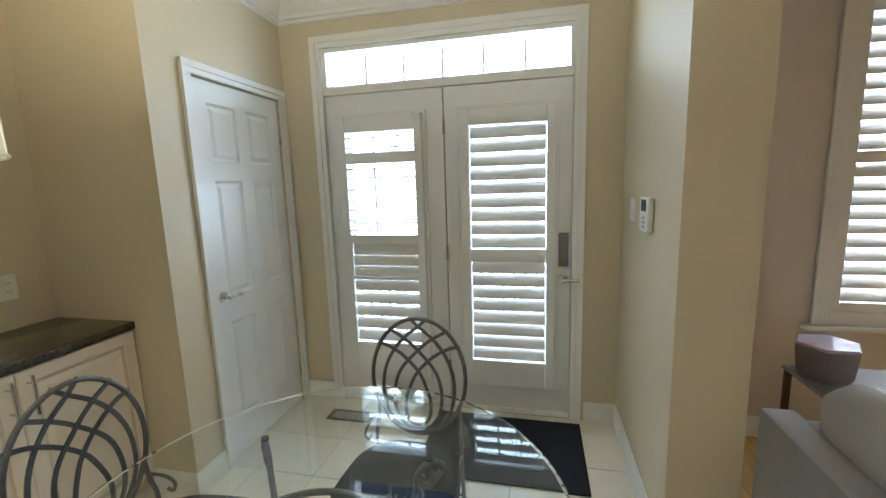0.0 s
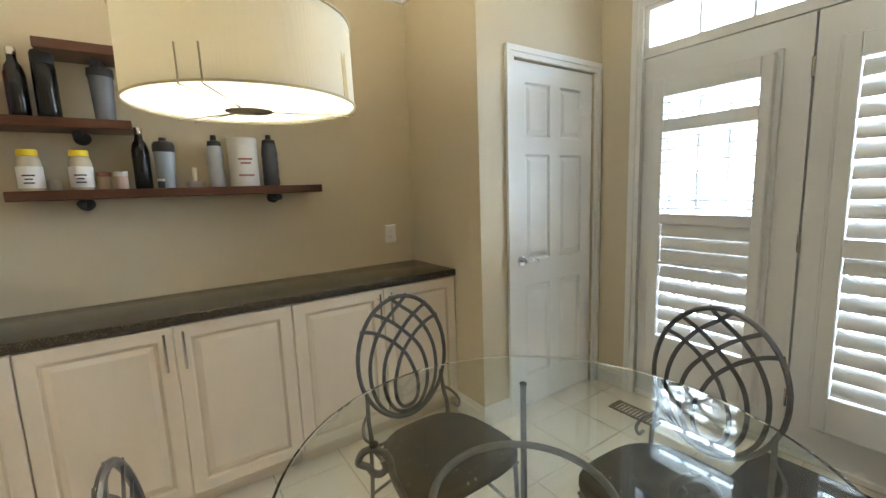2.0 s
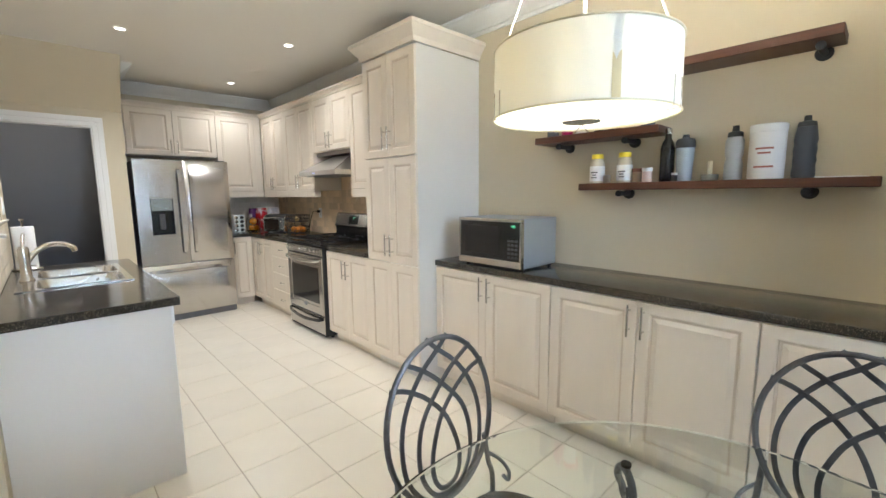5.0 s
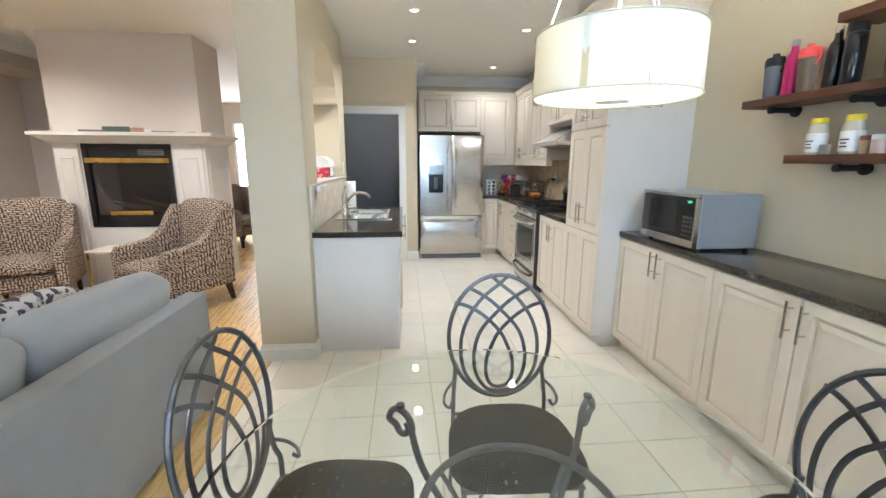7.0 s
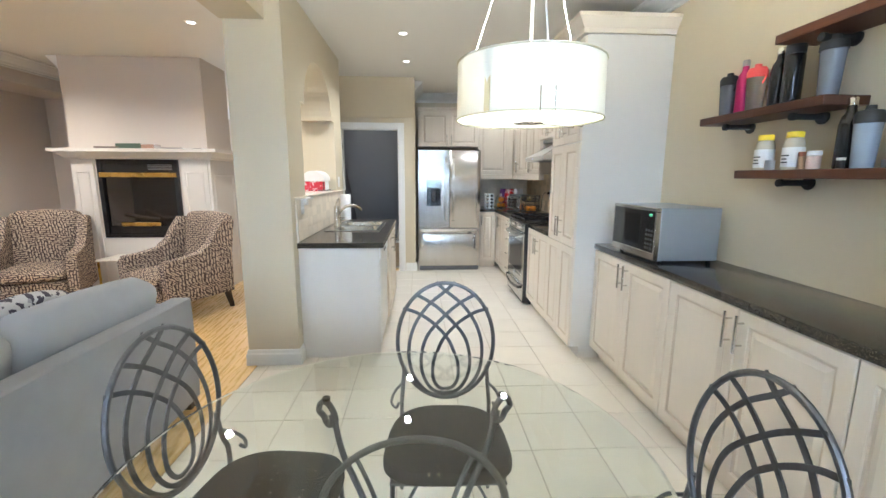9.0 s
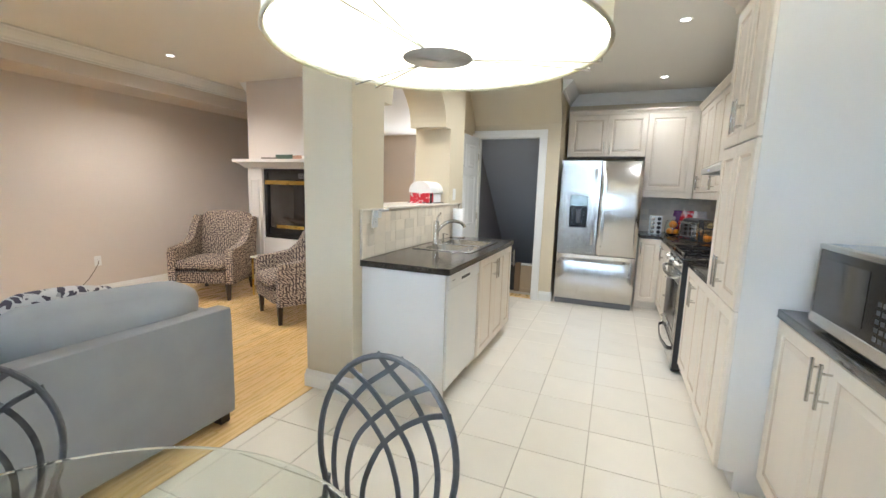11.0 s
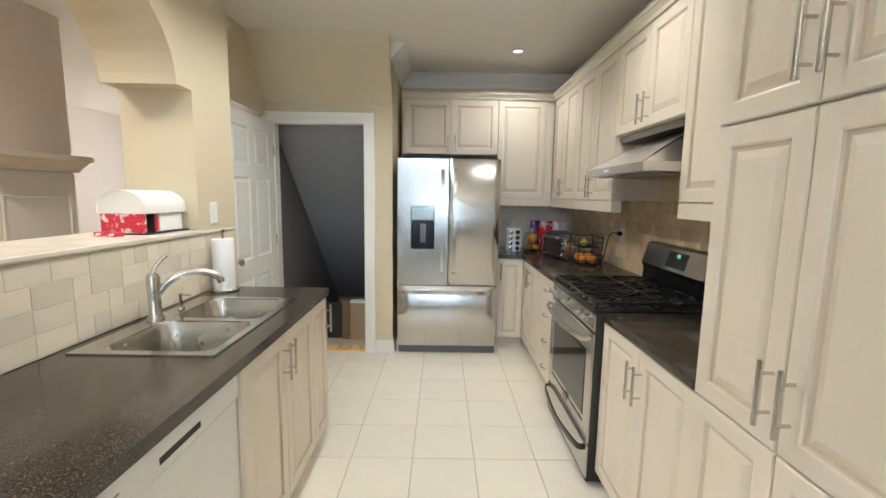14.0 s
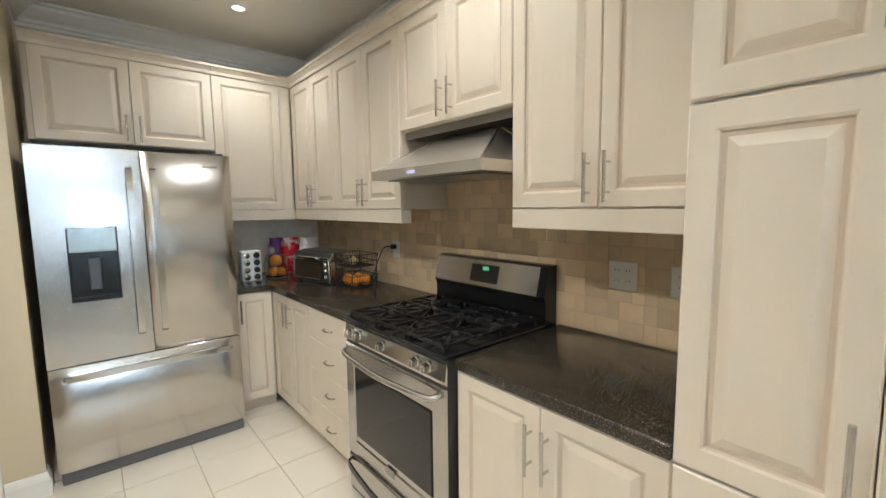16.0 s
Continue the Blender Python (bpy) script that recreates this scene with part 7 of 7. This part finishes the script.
for z, d in ((1.588, 0.04), (1.61, 0.05), (1.645, 0.10), (1.66, 0.12), (1.665, 0.155), (1.700, 0.155), (1.702, 0.145)):
    loops.append([(6.53 + d * 0.8, CF + 0.002, z), (6.53 + d * 0.8, CF + d, z), (5.00 - d, CF + d, z), (5.00 - d, -1.50, z), (4.999, -1.50, z), (4.999, CF + 0.002, z)])
loft(bm, loops)
part("mantel_shelf", bm, MW, c, smooth=False)
c = thing("fireplace_insert", "black glass-fronted gas fireplace with brass bars", "fireplace", (5.79, -1.0, 0.68))
X0, X1, Z0, Z1 = FBX0 + 0.002, FBX1 - 0.002, FBZ0 + 0.004, FBZ1 - 0.004
bm = bmesh.new()
frame_boxes(bm, X0, X1, CF - 0.03, CF + 0.03, Z0, Z1, 0.05)
part("frame", bm, BLACK, c, smooth=False)
for name, lo, hi in (("vent_panel", 1.445, Z1 - 0.051), ("lower_panel", Z0 + 0.051, 0.82)):
    bm = bmesh.new()
    box(bm, X0 + 0.051, CF - 0.03, lo, X1 - 0.051, CF + 0.012, hi)
    part(name, bm, BLACK, c, smooth=False)
bm = bmesh.new()
box(bm, X0, -1.399, Z0, X1, -1.394, Z1)
part("back_plate", bm, BLACKM, c, smooth=False)
for k in range(4):
    bm = bmesh.new()
    box(bm, 5.41, CF + 0.013, 1.470 + k * 0.017, 5.68, CF + 0.018, 1.477 + k * 0.017)
    part("vent_slat", bm, STEEL_H, c, smooth=False)
for z0, z1, x0, x1 in ((1.385, 1.437, 5.36, 6.22), (0.820, 0.862, 5.60, 6.04)):
    bm = bmesh.new()
    box(bm, x0, CF + 0.013, z0, x1, CF + 0.036, z1, 0.004)
    part("brass_bar", bm, BRASS, c, "polished brass bar", smooth=False)
bm = bmesh.new()
box(bm, X0 + 0.05, CF - 0.01, 0.82, X1 - 0.05, CF - 0.005, 1.445)
part("pane", bm, SMOKE, c, "dark glass", smooth=False).visible_shadow = False
bm = bmesh.new()
for j in range(9):
    for i in range(6):
        x = FBX0 + 0.02 + i * 0.15 + (0.07 if j % 2 else 0)
        box(bm, x, -1.393, 0.74 + j * 0.075, min(x + 0.145, FBX1 - 0.01), -1.375, 0.81 + j * 0.075)
part("firebrick", bm, mat("fire_brick", (0.09, 0.06, 0.05), 0.9, vary=0.3), c, smooth=False)
bm = bmesh.new()
random.seed(4)
for k in range(5):
    x = 5.58 + k * 0.11
    a = random.uniform(-0.5, 0.5)
    cyl(bm, (x - 0.14 * math.cos(a), -1.20 + 0.06 * random.random(), 0.86), (x + 0.14 * math.cos(a), -1.14 + 0.05 * k / 4, 0.89 + 0.05 * (k % 3)), 0.03, 9, r2=0.022)
part("log", bm, mat("char_log", (0.14, 0.09, 0.06), 0.9, vary=0.5, bump=0.8, bscale=60), c)
bm = bmesh.new()
box(bm, 5.45, -1.36, 0.79, 6.15, -1.00, 0.83)
part("grate", bm, BLACKM, c, smooth=False)

for x, y, w, d, t, col, rz, lab in ((6.02, -0.80, 0.26, 0.16, 0.018, (0.16, 0.12, 0.09), 5, "thin brown book lying on the mantel"), (5.78, -0.81, 0.28, 0.17, 0.052, (0.06, 0.09, 0.06), -3, "dark green book lying on the mantel"),
                               (5.585, -0.80, 0.14, 0.15, 0.042, (0.42, 0.24, 0.16), 2, "tan book lying on the mantel"), (5.336, -0.81, 0.22, 0.16, 0.010, (0.25, 0.22, 0.2), 8, "thin grey magazine lying on the mantel"), (5.06, -0.83, 0.14, 0.10, 0.008, (0.3, 0.25, 0.2), -20, "small notebook lying on the mantel")):
    b = thing("book", lab, "book", (x, y, 1.702), group="books on the mantel")
    m = pose(x, y, 1.7035, 0, 0, rz)
    bm = bmesh.new()
    e = min(0.002, t * 0.2)
    box(bm, -w / 2, -d / 2, 0, w / 2, d / 2, e, m=m)
    box(bm, -w / 2, -d / 2, t - e, w / 2, d / 2, t, m=m)
    box(bm, -w / 2, d / 2 - 0.003, e, w / 2, d / 2, t - e, m=m)
    part("cover", bm, mat("book_%d" % int(t * 1000 + w * 100), col, 0.5), b, smooth=False)
    bm = bmesh.new()
    box(bm, -w / 2 + 0.003, -d / 2 + 0.003, e, w / 2 - 0.003, d / 2 - 0.0031, t - e, m=m)
    part("pages", bm, PAPER, b, smooth=False)

# by the living room window
c = thing("end_table", "glass and dark metal end table under the window", "end table", (4.62, 4.62, 0))
for x in (4.34, 4.93):
    for y in (4.24, 4.74):
        bm = bmesh.new()
        box(bm, x - 0.012, y - 0.012, 0, x + 0.012, y + 0.012, 0.568)
        part("leg", bm, mat("dark_bronze", (0.10, 0.06, 0.04), 0.4, 0.7), c, smooth=False)
bm = bmesh.new()
box(bm, 4.32, 4.22, 0.569, 4.95, 4.76, 0.588, 0.003)
part("tabletop", bm, mat("polished_top", (0.35, 0.36, 0.38), 0.08, 0.3), c, "polished grey top", smooth=False)
c = thing("round_basket", "ribbed round canister with a hexagonal patterned lid", "canister", (4.43, 4.64, 0.59))
bm = bmesh.new()
loft(bm, [[(4.43 + (r + 0.004 * (k % 2)) * math.cos(2 * math.pi * k / 60), 4.64 + (r + 0.004 * (k % 2)) * math.sin(2 * math.pi * k / 60), 0.589 + h) for k in range(60)] for h, r in ((0, 0.085), (0.02, 0.098), (0.12, 0.108), (0.14, 0.108), (0.15, 0.10))])
part("body", bm, mat("ribbed_clay", (0.22, 0.17, 0.16), 0.6, vary=0.1), c)
bm = bmesh.new()
lathe(bm, [(0.002, 0.7395), (0.125, 0.741), (0.128, 0.746), (0.120, 0.755), (0.002, 0.757)], 4.43, 4.64, 6)
part("lid", bm, mat("lid_print", (0.38, 0.34, 0.42), 0.12, vary=0.3, scale=12, color2=(0.55, 0.22, 0.16), cscale=10), c, smooth=False)

# on the far wall and floor
plate("outlet", "white wall outlet low on the living room wall", "outlet", (XE, 0.42, 0.42), (-1, 0, 0), kind="outlet")
c = thing("loose_cable", "thin brown cable hanging from the wall outlet", "cable", (XE, 0.45, 0.42))
bm = bmesh.new()
tube(bm, spline([(XE - 0.02, 0.42, 0.42), (XE - 0.05, 0.45, 0.38), (XE - 0.05, 0.56, 0.22), (XE - 0.06, 0.70, 0.12), (XE - 0.06, 0.9, 0.05), (XE - 0.08, 1.1, 0.006)], 6), 0.004, 6)
part("cable", bm, mat("cable_brown", (0.15, 0.11, 0.08), 0.6), c)

# stairwell
BEI = mat("ledge_beige", (0.40, 0.31, 0.20), 0.6)
setting("stair_landing", [(2.73, -2.33, -0.10, 3.75, -2.121, -0.012)], BEI, "beige landing inside the basement door")
setting("stair_steps", [(2.73, -2.62, -0.30, 3.75, -2.331, -0.20), (2.73, -2.91, -0.50, 3.75, -2.621, -0.40), (2.73, -3.20, -0.70, 3.75, -2.911, -0.60), (2.73, -4.59, -0.90, 3.75, -3.201, -0.80)], DARKWOOD, "dark steps going down", bev=0.004)
setting("stair_shaft_floor", [(2.62, -4.7, -1.5, 3.86, -2.12, -1.4)], BEI, "beige floor at the foot of the basement steps")
setting("stair_half_wall", [(2.722, -2.40, -0.012, 3.09, -2.335, 0.37)], BEI, "beige half wall beside the steps")
setting("stair_post", [(3.092, -2.40, -0.012, 3.17, -2.325, 0.40)], mat("post_brown", (0.20, 0.13, 0.075), 0.5), "brown wooden post beside the steps", bev=0.003)
# solid black block: the shade of an opening put into its colour
setting("stair_recess", [(3.172, -2.40, -0.012, 3.33, -2.36, 0.36)], BLACKM, "black block standing in for the shaded opening beside the stair post")
setting("stair_base", [(2.725, -2.334, -0.012, 3.088, -2.322, 0.05)], BEI, "beige baseboard of the half wall")
setting("stair_half_wall_cap", [(2.722, -2.41, 0.371, 3.09, -2.325, 0.392)], TRIM, "white cap of the half wall", bev=0.004)

# ---- outside, seen through the doors and windows ----
c = thing("house_opposite", "pale brick house across the street with dark windows", "house", (3, 18, -1))
bm = bmesh.new()
box(bm, -8, 18, -1, 12, 24, 5.5)
part("wall", bm, mat("far_brick", (0.42, 0.36, 0.31), 0.9, vary=0.15, scale=8), c, smooth=False)
bm = bmesh.new()
loft(bm, [[(x, 17.6, 5.4), (x, 24.4, 5.4), (x, 21, 8.2)] for x in (-8.4, 12.4)])
part("roof", bm, mat("far_roof", (0.12, 0.11, 0.11), 0.9), c, smooth=False)
for x in (-5, -1.5, 2, 5.5, 9):
    for z in (0.2, 3.0):
        bm = bmesh.new()
        box(bm, x, 17.93, z, x + 1.2, 17.99, z + 1.5)
        wnd = part("window", bm, TRIM, c, smooth=False)
        bm = bmesh.new()
        box(bm, x + 0.08, 17.90, z + 0.08, x + 1.12, 17.925, z + 1.42)
        part("pane", bm, mat("far_pane", (0.10, 0.13, 0.16), 0.1), wnd, smooth=False)

c = thing("porch_frame", "white painted porch posts with a beam and railing outside the entry", "porch", (2.4, 6.5, -0.05))
bm = bmesh.new()
box(bm, 0.7, 6.42, 2.26, 4.3, 6.56, 2.40, 0.004)
part("beam", bm, DOORW, c, smooth=False)
for x in (0.95, 1.78, 3.30, 4.15):
    bm = bmesh.new()
    box(bm, x - 0.06, 6.43, -0.049, x + 0.06, 6.55, 2.259, 0.006)
    part("post", bm, DOORW, c, smooth=False)
for z in (0.10, 0.88):
    bm = bmesh.new()
    box(bm, 0.7, 6.47, z, 4.3, 6.51, z + 0.05, 0.004)
    part("rail", bm, DOORW, c, smooth=False)
for k in range(33):
    x = 0.78 + k * 0.107
    if min(abs(x - p) for p in (0.95, 1.78, 3.30, 4.15)) > 0.085:
        bm = bmesh.new()
        box(bm, x - 0.014, 6.476, 0.151, x + 0.014, 6.504, 0.879)
        part("baluster", bm, DOORW, c, smooth=False)

# ---- pieces: backsplash stones, floor tiles, boards ----
def pieces(parent, name, material, cells, mesh_of, limit=None):
    cache = {}
    for key, loc in cells:
        if key not in cache:
            bm = bmesh.new()
            mesh_of(bm, key)
            me = bpy.data.meshes.new(name)
            bmesh.ops.recalc_face_normals(bm, faces=bm.faces[:])
            bm.to_mesh(me)
            bm.free()
            me.materials.append(material)
            cache[key] = me
        ob = new(name, cache[key])
        ob.parent = parent
        ob.location = loc


def stone_x(sign):
    def make(bm, key):
        w, h = key
        e = 0.003
        loft(bm, [[(sign * d, i, i), (sign * d, w - i, i), (sign * d, w - i, h - i), (sign * d, i, h - i)] for d, i in ((0, 0), (0.0012, 0.0004), (0.0019, e * 0.6))])
    return make


def stone_y(bm, key):
    w, h = key
    loft(bm, [[(i, d, i), (w - i, d, i), (w - i, d, h - i), (i, d, h - i)] for d, i in ((0, 0), (0.0012, 0.0004), (0.0019, 0.0018))])


def bond(a0, a1, z0, z1, cw, chh, gap, rng, two=True):
    """Rows of stones, some of them halves, laid in a broken bond: (width, height), (along, up)."""
    out = []
    row, z = 0, z0
    while z < z1 - 0.02:
        h = min(chh, z1 - z)
        a = a0 - (cw * 0.5 if row % 2 else 0)
        while a < a1 - 0.004:
            w = cw * (0.5 if two and rng.random() < 0.35 else 1.0)
            lo, hi = max(a, a0), min(a + w, a1)
            if hi - lo > 0.012:
                out.append(((round(hi - lo - gap, 4), round(h - gap, 4)), (lo + gap / 2, z + gap / 2)))
            a += w
        z += chh
        row += 1
    return out


rng = random.Random(11)
bs = setting("backsplash", [(XW + 0.0005, -2.755, 0.9155, XW + 0.003, 0.547, 1.44), (XW + 0.0005, -0.944, 1.441, XW + 0.003, -0.186, 1.62)], STONEG, "travertine backsplash behind the range")
cells = bond(-2.75, 0.546, 0.916, 1.439, 0.100, 0.0745, 0.0018, rng)
cells += bond(-0.943, -0.187, 1.442, 1.60, 0.100, 0.0745, 0.0018, rng)
pieces(bs, "stone_tile", STONE, [(k, (XW + 0.003, a, z)) for k, (a, z) in cells], stone_x(1))
bs = setting("backsplash_end", [(XW + 0.013, -2.7595, 0.9155, 1.66, -2.757, 1.44)], STONEGL, "pale travertine backsplash beside the fridge")
pieces(bs, "stone_tile", STONEL, [(k, (a, -2.757, z)) for k, (a, z) in bond(XW + 0.014, 1.65, 0.916, 1.439, 0.100, 0.0745, 0.0018, rng)], stone_y)
bs = setting("backsplash_sink", [(3.4635, -0.80, 0.9155, 3.4665, 1.09, 1.232)], STONEGL, "pale travertine backsplash behind the sink")
pieces(bs, "stone_tile", STONEL, [(k, (3.4635, a, z)) for k, (a, z) in bond(-0.80, 1.08, 0.916, 1.230, 0.150, 0.0785, 0.0018, rng)], stone_x(-1))
setting("backsplash_edge", [(3.452, 1.081, 0.9155, 3.4665, 1.096, 1.247), (3.452, -0.80, 1.233, 3.4665, 1.081, 1.247)], MARBLE, "cream stone edge strip", bev=0.002)


def tile_mesh(bm, key):
    w, d = key
    loft(bm, [[(i, i, z), (w - i, i, z), (w - i, d - i, z), (i, d - i, z)] for z, i in ((-0.004, 0), (-0.0012, 0), (0.0, 0.0018))])


fl = bpy.data.objects["floor"]
PX, PY, GP = 0.343, 0.335, 0.005
cells = []
for i in range(-4, 6):
    x0, x1 = max(1.98 + i * PX, XW), min(1.98 + (i + 1) * PX, WOODX)
    if x1 - x0 < 0.02:
        continue
    for j in range(-10, 15):
        y0, y1 = max(0.265 + j * PY, YS), min(0.265 + (j + 1) * PY, YN)
        if y1 - y0 < 0.02:
            continue
        if x0 >= 2.65 and y1 <= -2.05 or (x1 < 1.3 and y0 > 4.1):
            continue
        cells.append(((round(x1 - x0 - GP, 4), round(y1 - y0 - GP, 4)), (x0 + GP / 2, y0 + GP / 2, 0)))
pieces(fl, "tile", TILE, cells, tile_mesh)
setting("threshold", [(WOODX, A1 + .02, -0.004, WOODX + 0.035, 4.07, 0.005)], OAK, "oak edge strip between tiles and boards", bev=0.003)


def board_mesh(bm, key):
    w, l = key
    loft(bm, [[(i, i, z), (w - i, i, z), (w - i, l - i, z), (i, l - i, z)] for z, i in ((-0.006, 0), (-0.001, 0), (0.0, 0.0009))])


fl = bpy.data.objects["floor_wood"]
BW = 0.083
near, far = [], []
x = WOODX + 0.036
col = 0
while x < XE - 0.01:
    w = min(BW, XE - x)
    y = -6.19 - rng.random() * 0.6
    while y < YN:
        l = rng.choice((0.6, 0.8, 1.0, 1.2))
        y0, y1 = max(y, -6.19), min(y + l, YN)
        if y1 - y0 > 0.03:
            item = ((round(w - 0.001, 4), round(y1 - y0 - 0.001, 4)), (x, y0, 0))
            (near if x < 6.2 and y0 > -1.9 and y0 < 2.6 else far).append(item)
        y += l
    x += BW
    col += 1
if len(near) > 295:
    far += near[295:]
    near = near[:295]
pieces(fl, "board", OAK, near, board_mesh)
bm = bmesh.new()
for (w, l), (a, b, _) in far:
    box(bm, a, b, -0.0058, a + w, b + l, 0)
OAKF = OAK.copy()
OAKF.name = "oak_boards_far"
for nd in OAKF.node_tree.nodes:
    if nd.bl_idname == "ShaderNodeObjectInfo":
        geo = OAKF.node_tree.nodes.new("ShaderNodeNewGeometry")
        for l in list(nd.outputs["Random"].links):
            OAKF.node_tree.links.new(geo.outputs["Random Per Island"], l.to_socket)
        break
tagged(part("boards_far", bm, OAKF, fl, smooth=False), label="oak boards further off", kind="stuff")
